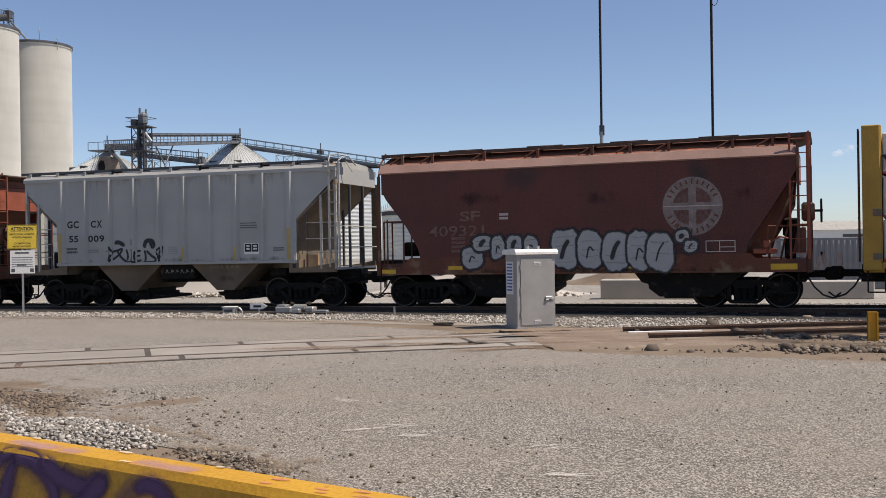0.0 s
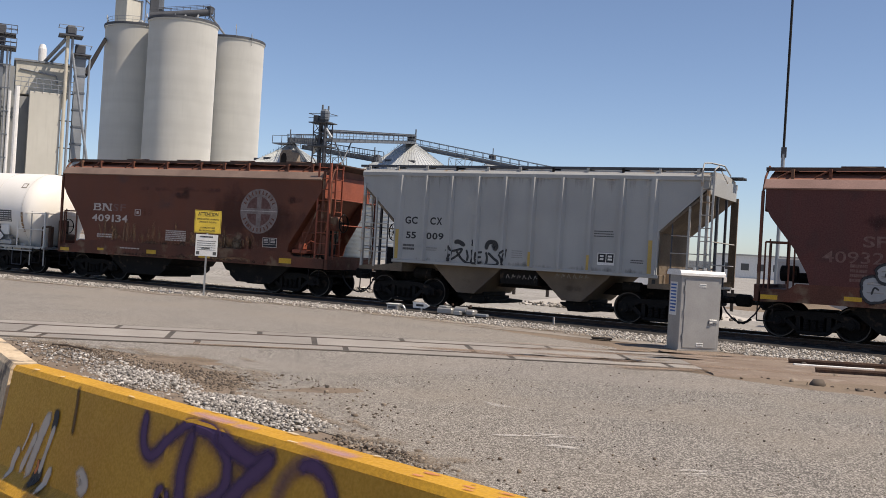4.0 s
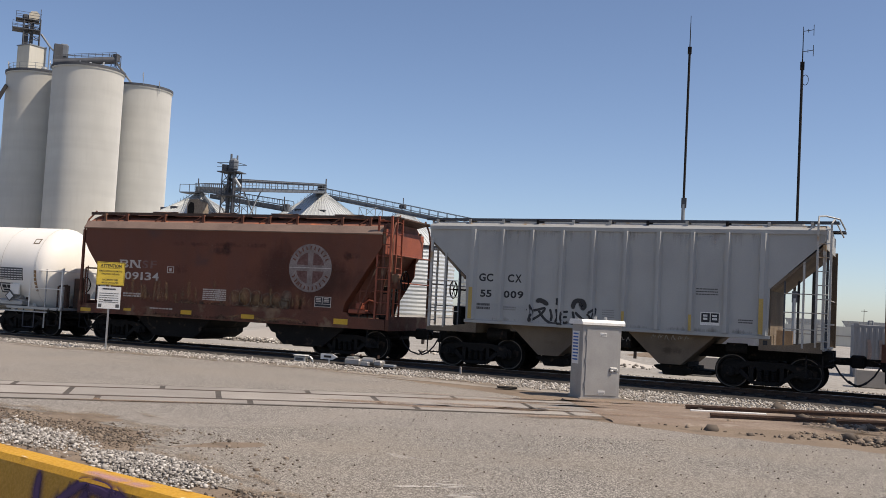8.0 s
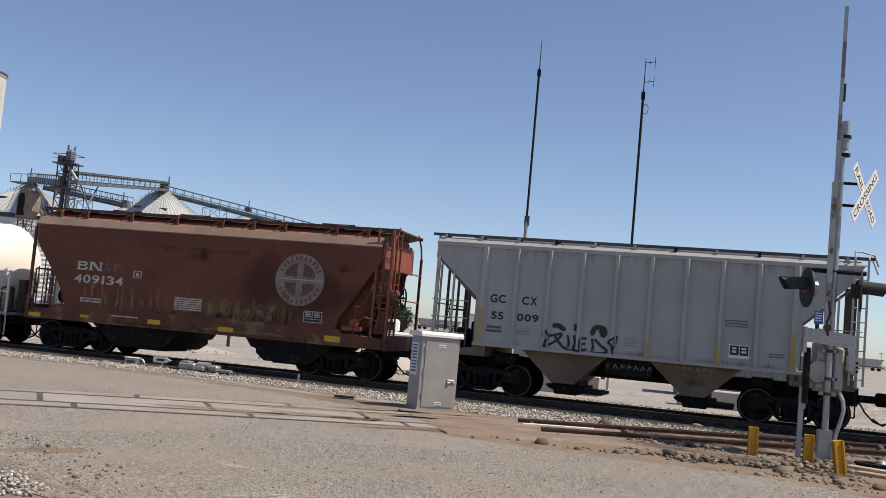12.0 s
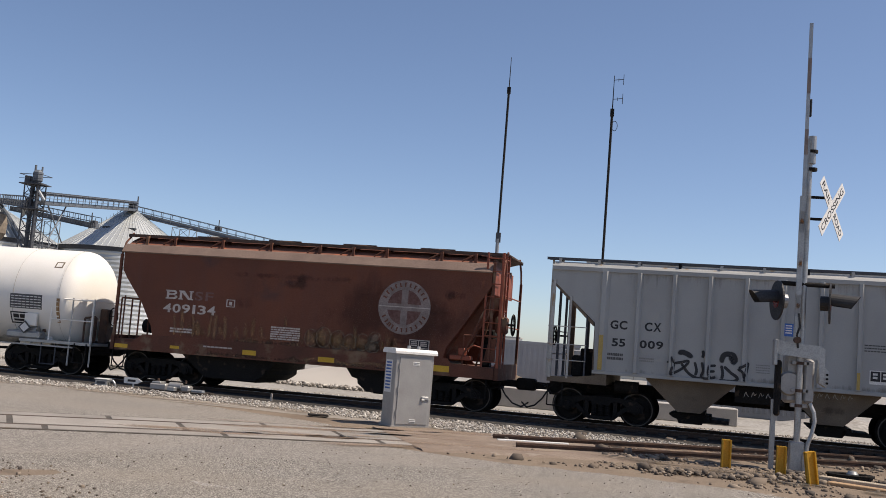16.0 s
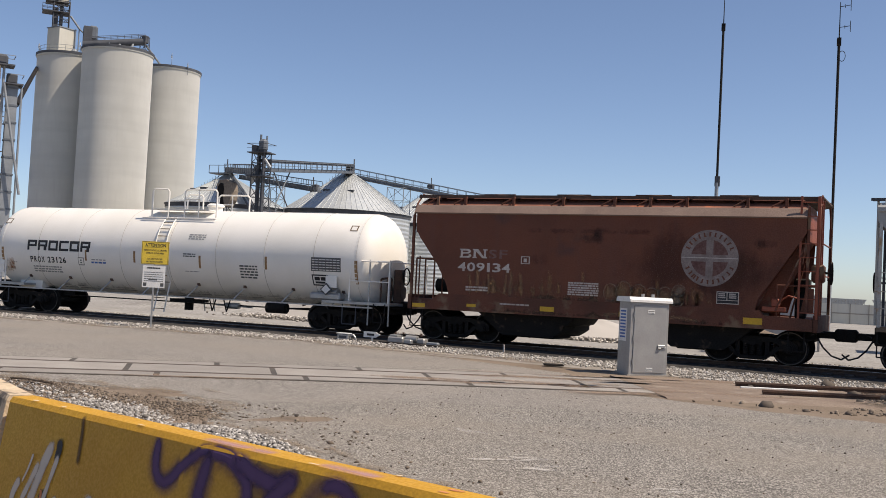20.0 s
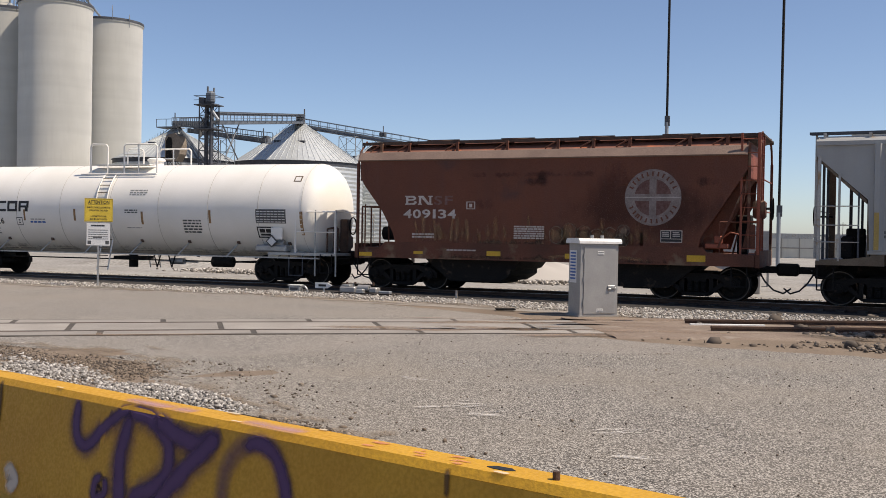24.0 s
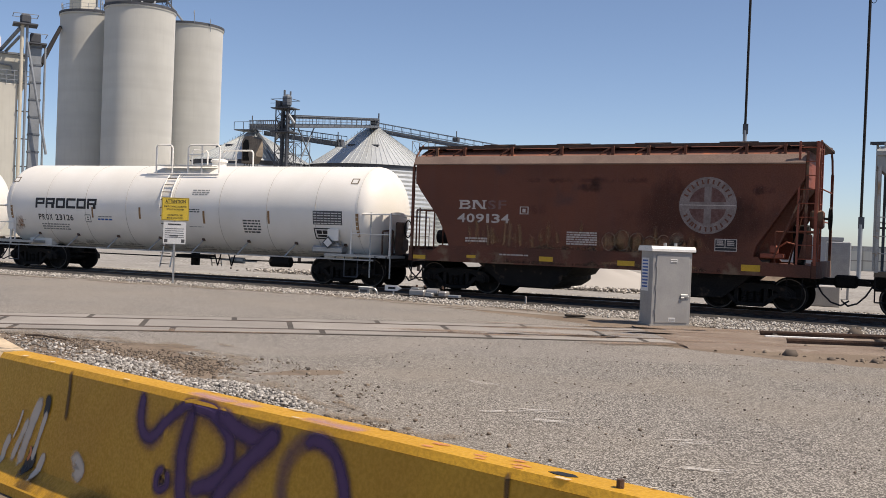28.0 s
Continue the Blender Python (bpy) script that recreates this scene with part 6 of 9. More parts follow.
    bwg = part("brake_gear", Geo().box(-4.75, -4.45, -0.9, -0.4, 1.14, 1.7, None, 0.05), BLACK_IRON, t, "black brake gear")
    part("air_reservoir", Geo().box(-4.75, -4.3, 0.5, 0.95, 1.14, 1.9, None, 0.03), BLACK_IRON, t)
    wheel = Geo().ring([(-5.56, 0.26), (-5.535, 0.285), (-5.51, 0.26)], True, 24, (0, 0.8, 2.2)).tube((-5.56, 0.8, 2.2), (-5.1, 0.8, 2.2), 0.025)
    for k in range(6):
        wheel.tube((-5.53, 0.8, 2.2), (-5.53, 0.8 + 0.27 * math.cos(math.tau * k / 6), 2.2 + 0.27 * math.sin(math.tau * k / 6)), 0.012, 5)
    part("brake_wheel", wheel, BLACK_IRON, bwg)
    y = -1.503
    for body, x0, x1, z0, z1 in (("GC", -3.74, -3.29, 2.42, 2.64), ("CX", -2.89, -2.46, 2.42, 2.64), ("55", -3.68, -3.32, 1.99, 2.19), ("009", -2.99, -2.39, 1.99, 2.19)):
        glyphs(t, "letter" if body.isalpha() else "digit", body, x0, x1, z0, z1, y, BLACK, "black painted character", 0.03)
    part("stencil", bars(Geo(), -3.76, -3.36, 1.62, 1.82, y, 2, 21), DARK_GREY, t, kind="stuff")
    part("stencil", bars(Geo(), -2.98, -2.6, 1.64, 1.76, y, 2, 22), GREY_WEAR, t, kind="stuff")
    part("stencil", bars(Geo(), 2.2, 2.75, 2.25, 2.45, y, 3, 23, 0.6), DARK_GREY, t, kind="stuff")
    part("stencil", bars(Geo(), -0.2, 0.14, 1.56, 1.8, y, 4, 24, 0.6), GREY_WEAR, t, kind="stuff")
    part("stencil", bars(Geo(), 3.25, 3.6, 1.6, 1.72, y, 2, 25, 0.5), DARK_GREY, t, kind="stuff")
    dp = part("data_panel", Geo().box(2.33, 2.8, y - 0.002, y, 1.54, 1.86), WHITE, t, "white data panel with black squares")
    part("panel_field", Geo().box(2.35, 2.56, y - 0.004, y - 0.002, 1.61, 1.84), BLACK, dp)
    part("panel_field", Geo().box(2.58, 2.78, y - 0.004, y - 0.002, 1.61, 1.84), BLACK, dp)
    part("panel_marks", bars(bars(Geo(), 2.4, 2.52, 1.64, 1.8, y - 0.004, 2, 27), 2.62, 2.75, 1.64, 1.8, y - 0.004, 2, 28), WHITE, dp, kind="stuff")
    lay = lambda s, z: (s, -1.503 - 0.103 * min(max((0.085 - abs((s + 3.92) / 0.857 - round((s + 3.92) / 0.857))) / 0.02, 0.0), 1.0), z)
    for pts, w in (([(-2.17, 1.86), (-2.14, 1.62), (-2.2, 1.38)], 0.065), ([(-2.2, 1.4), (-2.02, 1.5), (-1.86, 1.62), (-1.78, 1.76), (-1.95, 1.72), (-2.12, 1.68)], 0.05), ([(-1.95, 1.7), (-1.8, 1.5), (-1.62, 1.38), (-1.45, 1.36)], 0.055),
                   ([(-2.05, 1.95), (-1.9, 1.96), (-1.76, 1.9), (-1.72, 1.82)], 0.1), ([(-1.63, 1.75), (-1.58, 1.56), (-1.6, 1.42)], 0.05), ([(-1.45, 2.05), (-1.43, 1.94), (-1.46, 1.86)], 0.06),
                   ([(-1.46, 1.76), (-1.42, 1.55), (-1.46, 1.4), (-1.3, 1.37), (-1.12, 1.42)], 0.05), ([(-1.3, 1.68), (-1.12, 1.7)], 0.05), ([(-1.32, 1.54), (-1.14, 1.56)], 0.045), ([(-1.28, 1.7), (-1.3, 1.5), (-1.24, 1.38)], 0.05),
                   ([(-1.0, 1.72), (-0.96, 1.52), (-0.98, 1.38)], 0.055), ([(-1.02, 1.78), (-0.94, 1.97), (-0.76, 1.99), (-0.68, 1.87), (-0.78, 1.76)], 0.1), ([(-0.84, 1.86), (-0.74, 1.92)], 0.12), ([(-0.94, 1.7), (-0.78, 1.56), (-0.62, 1.44), (-0.7, 1.36), (-1.05, 1.35)], 0.055),
                   ([(-0.62, 1.66), (-0.5, 1.58), (-0.46, 1.42)], 0.05), ([(-0.38, 1.84), (-0.42, 1.6), (-0.46, 1.36)], 0.055), ([(-0.6, 1.68), (-0.5, 1.72), (-0.38, 1.8)], 0.05), ([(-2.24, 1.7), (-2.3, 1.7)], 0.03)):
        sprayed(t, pts, w * 1.35, lay, TAG_BLACK, "black spray paint tag", "spray_tag", 9)
    for c, z, sd in ((0.0, 1.05, 1), (1.5, 1.16, 2)):
        q = random.Random(sd)
        for k in range(6):
            x = c - 0.45 + 0.17 * k
            sprayed(t, [(x, z - 0.07), (x + 0.05, z + 0.07), (x + 0.08, z), (x + 0.13, z + q.uniform(-0.07, 0.08))], 0.028, lambda s, z_: (s, -1.256, z_), CHALK_MARK, "pale chalk scribble", "chalk_tag", 4)
    wheels = truck(t, -3.9) + truck(t, 3.9)
    coupler(t, -5.3, -1)
    coupler(t, 5.3, 1)
    return t, wheels


GREY_WEAR = pbr("worn_grey_stencil", (0.24, 0.24, 0.235), (0.28, 0.28, 0.27), 10, 0.7, 0, 0.02)
gc, gc_wheels = hopper_gc()
wash(gc, -4.0, 4.0, 1.37, 1.8, GREY_WASH, "grey grime along the lower side", 0.0012, -1.5)
wash(gc, -4.0, 4.0, 2.6, 3.9, GREY_STREAK, "faint rust streaks from the top rail", 0.0008, -1.5)
for k in (-1.72, 1.55):
    part("grime", Geo().put([(k - 0.26, -1.252, 0.52), (k + 0.26, -1.252, 0.52), (k + 0.95, -1.252, 1.16), (k - 0.95, -1.252, 1.16)], [(0, 1, 2, 3)]), DARK_WASH, gc, "dark grime on the chute")


def tank_car(r, zc, half, label, seed):
    """White tank car: welded shell with dished heads, walkway, hatch platform, end rails and ladders."""
    t = thing("tank_car", pose(0, 0, 0), label, "rail car", "cars of the train")
    prof = []
    for k in range(9):
        a = math.pi / 2 * k / 8
        prof.append((-half + 0.8 - 0.8 * math.cos(a), max(r * math.sin(a), 0.002)))
    prof += [(-half + 0.8 + (2 * half - 1.6) * i / 12, r) for i in range(1, 12)]
    prof += [(-u, q) for u, q in prof[8::-1]]
    part("shell", Geo().ring(prof, True, 64, (0, 0, zc)), WHITE_TANK, t, "white painted tank shell", True)
    for x in (-6.95, -5.3, -3.55, -1.8, 0.15, 1.96, 3.75, 5.5, 6.95):
        part("weld_seam", Geo().ring([(x - 0.012, r - 0.002), (x, r + 0.006), (x + 0.012, r - 0.002)], True, 64, (0, 0, zc)), TANK_DIRT, t)
    for s in (-1, 1):
        part("stub_sill", Geo().box(min(s * (half - 2.6), s * (half + 0.3)), max(s * (half - 2.6), s * (half + 0.3)), -0.28, 0.28, 0.62, 0.92), BLACK_IRON, t)
    for s in (-1, 1):
        y0, y1 = sorted((s * 1.38, s * 1.46))
        part("side_rail", Geo().box(-half + 0.2, half - 0.2, y0, y1, 0.8, 0.84), GALV, t, "pale side rail")
        for i in range(8):
            x = -half + 1.6 + (2 * half - 3.2) * i / 7
            part("rail_bracket", Geo().tube((x, s * 1.4, 0.8), (x + 0.25, s * (r * 0.73), zc - r * 0.68), 0.022, 6), GALV, t)
            part("bracket_pad", Geo().box(x + 0.2, x + 0.3, s * r * 0.74 - 0.03, s * r * 0.74 + 0.03, zc - r * 0.71, zc - r * 0.64), RAIL_STEEL, t)
    # end platforms, rails, saddles
    for s in (-1, 1):
        x0, x1 = sorted((s * (half - 1.9), s * (half + 0.35)))
        part("end_platform", Geo().box(x0, x1, -1.45, 1.45, 0.9, 0.98), GALV, t, "steel end platform")
        part("saddle", Geo().box(min(s * (half - 2.2), s * (half - 1.2)), max(s * (half - 2.2), s * (half - 1.2)), -0.9, 0.9, 0.8, 1.3), WHITE_TANK, t)
        for y in (-1.42, 1.42):
            xa, xb = s * (half - 1.0), s * (half + 0.3)
            part("hand_rail", Geo().path([(xa, y, 0.95), (xa, y, 2.1), (xa + s * 0.1, y, 2.2), (xb, y, 2.2), (xb, y, 0.95)], 0.022, 6).path([(xa, y, 1.6), (xb, y, 1.6)], 0.016, 6), WHITE_TANK, t, "white hand rail")
            part("step", Geo().path([(xa - s * 0.2, y, 0.9), (xa - s * 0.2, y, 0.3), (xa + s * 0.25, y, 0.3), (xa + s * 0.25, y, 0.9)], 0.018, 6), STEEL_DARK, t)
        part("hand_rail", Geo().path([(s * (half + 0.3), -1.42, 2.2), (s * (half + 0.3), 1.42, 2.2)], 0.02, 6), WHITE_TANK, t)
        part("end_stripe", Geo().ring([(s * (half - 0.86), r + 0.003), (s * (half - 0.78), r + 0.003)], True, 64, (0, 0, zc)), WHITE_TANK, t)
    part("brake_stand", Geo().box(half + 0.02, half + 0.28, -0.5, -0.2, 0.98, 2.0, None, 0.03), RAIL_STEEL, t, "dark brake stand")
    part("brake_wheel", Geo().ring([(half + 0.36, 0.25), (half + 0.385, 0.275), (half + 0.41, 0.25)], True, 24, (0, -0.35, 1.8)).path([(half + 0.385, -0.62, 1.8), (half + 0.385, -0.08, 1.8)], 0.012), BLACK_IRON, t)
    part("air_valve", Geo().box(half - 2.35, half - 1.3, -1.45, -1.05, 0.98, 1.2, None, 0.05).tube((half - 1.9, -1.25, 1.22), (half - 1.45, -1.25, 1.22), 0.13, 14), GALV, t, "pale valve gear on the platform", False)
    # hatch platform
    zt = zc + r
    part("manway", Geo().ring([(zt - 0.1, 0.24), (zt + 0.12, 0.24), (zt + 0.14, 0.29), (zt + 0.19, 0.29), (zt + 0.24, 0.22), (zt + 0.25, 0.0)], False, 24, (0.85, 0, 0)), WHITE_TANK, t, "", True)
    for y0, y1 in ((-0.95, -0.5), (0.5, 0.95)):
        part("hatch_platform", Geo().box(-1.0, 1.25, y0, y1, zt - 0.05, zt - 0.02), WHITE_TANK, t, "narrow steel walkway by the hatch")
    for y in (-0.95, 0.95):
        g = Geo()
        for x in (0.85,):
            g.tube((x, y, zt - 0.3), (x, y, zt + 0.6), 0.022, 6)
        g.path([(0.3, y, zt - 0.3), (0.3, y, zt + 0.54), (0.38, y, zt + 0.62), (1.48, y, zt + 0.62), (1.55, y, zt + 0.54), (1.55, y, zt - 0.3)], 0.028).path([(0.3, y, zt + 0.3), (0.9, y, zt + 0.3)], 0.02)
        part("platform_rail", Geo().path([(-1.0, y, zt - 0.3), (-1.0, y, zt + 0.56), (-0.93, y, zt + 0.64), (-0.4, y, zt + 0.62), (-0.34, y, zt + 0.54), (-0.34, y, zt - 0.3)], 0.028), WHITE_TANK, t, "white platform guard rail")
        part("toe_bar", Geo().path([(-1.3, y * 1.1, zt - 0.33), (1.6, y * 1.1, zt - 0.33)], 0.02), WHITE_TANK, t)
        part("platform_rail", g, WHITE_TANK, t, "white platform guard rail")
    for s in (-1, 1):
        g = Geo()
        arc = [(s * (r + 0.05) * math.sin(radians(a)), zc + (r + 0.05) * math.cos(radians(a))) for a in range(40, 131, 10)]
        for x in (-0.35, 0.06):
            g.path([(x, y, z) for y, z in arc] + [(x, s * 1.42, 0.3)], 0.022, 6)
        part("ladder", g, WHITE_TANK, t, "white curved side ladder")
        g = Geo()
        for y, z in arc[::1] + [(s * 1.43, zc - r * 0.85), (s * 1.42, 0.75), (s * 1.42, 0.4)]:
            g.tube((-0.35, y, z), (0.06, y, z), 0.014, 6)
        part("ladder_rungs", g, GREY_RUST, t, "brown ladder rungs")
    part("bottom_outlet", Geo().tube((0, 0, zc - r), (0, 0, 0.35), 0.15, 12).box(-0.5, 0.5, -0.4, 0.4, 0.62, 0.72), BLACK_IRON, t)
    part("train_line", Geo().path([(-half + 2, -0.5, 0.62), (half - 2, -0.5, 0.62)], 0.022), BLACK_IRON, t, "thin dark brake pipe")
    part("air_reservoir", Geo().tube((half - 4.3, -0.6, 0.62), (half - 3.6, -0.6, 0.62), 0.17, 14).path([(half - 3.6, -0.6, 0.62), (half - 2.8, -0.6, 0.66), (half - 2.4, -0.5, 0.62)], 0.03), BLACK_IRON, t, "", True)
    part("brake_cylinder", Geo().tube((half - 5.9, -0.55, 0.6), (half - 5.4, -0.55, 0.6), 0.1, 12).path([(half - 6.3, -0.55, 0.6), (half - 4.9, -0.55, 0.58)], 0.02), GALV, t, "pale brake valve")
    for x in (1.3, 1.85):
        part("outlet_bracket", Geo().path([(x, -0.7, 0.78), (x + 0.12, -0.7, 0.4), (x + 0.24, -0.7, 0.78)], 0.022, 5), BLACK_IRON, t)
    part("brake_rigging", Geo().box(half + 0.0, half + 0.12, -0.95, -0.75, 0.98, 1.75, None, 0.03).path([(half - 0.1, -1.1, 1.0), (half - 0.1, -1.1, 1.7), (half + 0.12, -0.9, 1.75)], 0.03), RAIL_STEEL, t, "dark brake rigging on the end platform")
    part("air_valve", Geo().box(half - 0.15, half + 0.1, -0.15, 0.35, 1.1, 1.5, None, 0.05), RAIL_STEEL, t)
    for x in (half - 0.35, half + 0.32):
        part("corner_bar", Geo().tube((x, -1.4, 0.3), (x, -1.4, 2.25), 0.024, 6), GALV, t)
    wheels = truck(t, -6.22) + truck(t, 6.3)
    coupler(t, -half - 0.3, -1)
    coupler(t, half + 0.3, 1)
    return t, wheels


def on_shell(g, r, zc, x0, x1, z0, z1, lift=0.004, steps=5):
    """A painted rectangle wrapped on the near side of a tank."""
    vs = []
    for i in range(steps + 1):
        z = z0 + (z1 - z0) * i / steps
        y = -math.sqrt(max(r * r - (z - zc) ** 2, 0.0)) - lift
        vs += [(x0, y, z), (x1, y, z)]
    return g.put(vs, [(2 * i, 2 * i + 1, 2 * i + 3, 2 * i + 2) for i in range(steps)])


def words_on_shell(body, r, zc, x0, x1, z0, z1, bold=0.0):
    g = lettering(body, x0, x1, z0, z1, 0, 0, bold)
    g.v = [(x, -math.sqrt(r * r - (z - zc) ** 2) - 0.005, z) for x, y, z in g.v]
    return g


REFLECTOR_OLD = pbr("aged_reflector", (0.4, 0.23, 0.09), (0.22, 0.12, 0.05), 9, 0.6, 0, 0.05)
TR, TZ, TH = 1.47, 2.24, 7.75
px, px_wheels = tank_car(TR, TZ, TH, "white tank car with black lettering and a hatch platform", 1)
for k in range(6):
    x = -5.78 + 0.463 * k
    g = Geo()
    for a in ((0, 0.41, 0.26, 0.35), (0, 0.09, 0, 0.26), (0.32, 0.41, 0.0 if k in (2, 4) else 0.12, 0.26), (0.09, 0.32, 0.0, 0.08)) if k in (2, 4) else ((0, 0.41, 0.27, 0.35), (0, 0.09, 0, 0.27), (0.09, 0.41, 0, 0.08)) if k == 3 else \
            ((0, 0.41, 0.27, 0.35), (0, 0.09, 0, 0.27), (0.32, 0.41, 0.13, 0.27), (0.09, 0.32, 0.13, 0.2)) if k == 0 else ((0, 0.41, 0.27, 0.35), (0, 0.09, 0, 0.27), (0.32, 0.41, 0.13, 0.27), (0.09, 0.32, 0.13, 0.2), (0.26, 0.38, 0, 0.13)):
        on_shell(g, TR, TZ, x + a[0], x + a[1], 2.13 + a[2], 2.13 + a[3], 0.005, 2)
    part("owner_mark", g, BLACK, px, "black block owner mark")
x = -5.68
for c in "PROX 23126":
    w = 0.1 if c == " " else 0.166
    if c != " ":
        part("letter" if c.isalpha() else "digit", words_on_shell(c, TR, TZ, x + (0.055 if c == "1" else 0.01), x + w - (0.065 if c == "1" else 0.02), 1.72, 1.92, 0.02), BLACK, px, "black painted character")
    x += w
q = random.Random(3)
for x0, x1, z0, z1, rows, mat in ((-5.6, -4.35, 1.36, 1.6, 3, GREY_WEAR), (-3.02, -2.4, 1.72, 1.82, 1, BLUE), (-3.0, -2.4, 1.84, 1.9, 1, GREY_WEAR), (2.85, 3.5, 1.48, 1.92, 5, DARK_GREY), (0.85, 1.5, 2.65, 2.85, 3, GREY_WEAR), (0.72, 1.2, 2.08, 2.22, 2, DARK_GREY), (0.75, 1.3, 1.62, 1.66, 1, GREY_WEAR), (-6.45, -6.3, 1.66, 1.7, 1, GREY_WEAR)):
    g = Geo()
    for i in range(rows):
        h = (z1 - z0) / rows
        x = x0
        while x < x1 - 0.03:
            w = q.uniform(0.06, 0.16)
            on_shell(g, TR, TZ, x, min(x + w, x1), z1 - (i + 0.55) * h, z1 - i * h, 0.005, 1)
            x += w + 0.03
    part("stencil", g, mat, px, "small grey stencil lines", kind="stuff")
bx = part("stencil_frame", on_shell(Geo(), TR, TZ, -3.58, -3.33, 1.68, 1.94), DARK_GREY, px, "small framed stencil")
part("frame_field", on_shell(Geo(), TR, TZ, -3.56, -3.35, 1.705, 1.915, 0.007), WHITE_TANK, bx)
part("frame_mark", on_shell(on_shell(Geo(), TR, TZ, -3.49, -3.42, 1.75, 1.79, 0.009), TR, TZ, -3.49, -3.42, 1.83, 1.87, 0.009), DARK_GREY, bx, kind="stuff")
tb = part("test_panel", on_shell(Geo(), TR, TZ, 5.42, 6.44, 1.84, 2.26), DARK_GREY, px, "dark test date table")
g = Geo()
for i in range(5):
    for j in range(8):
        on_shell(g, TR, TZ, 5.45 + 0.122 * j, 5.55 + 0.122 * j, 1.87 + 0.078 * i, 1.895 + 0.078 * i, 0.007, 1)
part("table_marks", g, WHITE, tb, kind="stuff")
dp = part("data_panel", on_shell(Geo(), TR, TZ, 5.42, 5.98, 1.4, 1.74), BLACK, px, "black and white data panel")
part("panel_field", on_shell(Geo(), TR, TZ, 5.46, 5.94, 1.44, 1.7, 0.007), WHITE, dp)
part("panel_marks", on_shell(on_shell(on_shell(Geo(), TR, TZ, 5.51, 5.69, 1.56, 1.67, 0.009), TR, TZ, 5.72, 5.89, 1.56, 1.67, 0.009), TR, TZ, 5.52, 5.88, 1.47, 1.53, 0.009), BLACK, dp, kind="stuff")
for x, z, w, h in ((-1.26, 2.04, 0.08, 0.38), (1.32, 1.96, 0.08, 0.4), (-3.27, 2.02, 0.07, 0.36), (3.78, 2.02, 0.08, 0.4)):
    part("reflector", on_shell(Geo(), TR, TZ, x, x + w, z - h / 2, z + h / 2), REFLECTOR_OLD, px, "brownish reflector strip")
for x, z in ((-6.95, 3.12), (6.68, 3.18)):
    b = part("lifting_plate", on_shell(Geo(), TR, TZ, x - 0.13, x + 0.13, z - 0.08, z + 0.1), GREY_RUST, px)
    part("plate_field", on_shell(Geo(), TR, TZ, x - 0.09, x + 0.09, z - 0.05, z + 0.07, 0.007), WHITE_TANK, b)
part("placard", Geo().put([(6.0, -1.5, 1.12), (6.2, -1.5, 1.3), (6.0, -1.5, 1.5), (5.8, -1.5, 1.3)], [(0, 1, 2, 3)]).put([(6.0, -1.48, 1.12), (6.2, -1.48, 1.3), (6.0, -1.48, 1.5), (5.8, -1.48, 1.3)], [(3, 2, 1, 0)]), DARK_GREY, px, "diamond placard holder")
part("placard_field", Geo().put([(6.0, -1.503, 1.17), (6.15, -1.503, 1.3), (6.0, -1.503, 1.45), (5.85, -1.503, 1.3)], [(0, 1, 2, 3)]), WHITE, px)
part("placard_box", Geo().box(5.95, 6.32, -1.46, -1.38, 1.36, 1.72, None, 0.01), WHITE_TANK, px)
part("placard_box", Geo().box(-7.1, -6.85, -1.4, -1.3, 1.35, 1.75, None, 0.01).tube((-6.97, -1.4, 1.35), (-6.97, -1.4, 0.8), 0.03), WHITE_TANK, px)
part("head_stencil", Geo().box(7.655, 7.66, -0.45, 0.1, 2.3, 2.34), DARK_GREY, px)

t2, t2_wheels = tank_car(1.54, 2.26, 7.75, "white tank car with dark tag and rust-stained end", 2)
g = Geo()
for k in range(5):
    on_shell(g, 1.54, 2.26, 5.0 + 0.22 * k, 5.17 + 0.22 * k, 1.85, 2.22, 0.005, 3)
part("test_panel", on_shell(Geo(), 1.54, 2.26, 4.9, 6.1, 1.78, 2.28), DARK_GREY, t2, "dark grey stencil panel")
part("panel_marks", g, LOGO_GREY, t2, kind="stuff")
part("spray_tag", stroke(Geo(), [(4.7, 1.4), (4.9, 1.55), (5.05, 1.38), (5.2, 1.5), (5.4, 1.4), (5.6, 1.5)], 0.04, lambda s, z: (s, -math.sqrt(1.54 ** 2 - (z - 2.26) ** 2) - 0.006, z)), SPRAY_BLACK, t2)
part("rust_stain", stroke(Geo(), [(7.66, 1.75), (7.62, 1.5), (7.6, 1.2)], 0.12, lambda s, z: (s + 0.04, -0.5, z)), RUST_STAIN, t2, "orange rust stain")


for car, r, zc in ((px, TR, TZ), (t2, 1.54, 2.26)):
    for x in (-6.95, 6.9):
        part("reflector", on_shell(Geo(), r, zc, x, x + 0.1, 1.5, 2.2), REFLECTOR_OLD, car, "brown reflector strip on the shoulder")


for car, r, zc in ((px, TR, TZ), (t2, 1.54, 2.26)):
    for k in range(5):
        part("grime", on_shell(Geo(), r, zc, -6.9 + 2.76 * k, -4.14 + 2.76 * k, zc - 0.96 * r, zc - 0.5 * r, 0.003, 8), BELLY_WASH, car, "dusty grime under the belly")
for x0, x1, z0, z1 in ((6.9, 7.5, 0.9, 2.0), (5.6, 6.6, 0.85, 1.5), (-7.3, -6.7, 0.95, 1.9)):
    part("grime", on_shell(Geo(), 1.54, 2.26, x0, min(x1, 6.95), z0, z1, 0.005, 6), RUST_WASH, t2, "orange rust streaks")
part("grime", on_shell(Geo(), TR, TZ, -6.95, -6.3, 0.95, 2.2, 0.005, 6), RUST_WASH, px, "orange rust streaks")


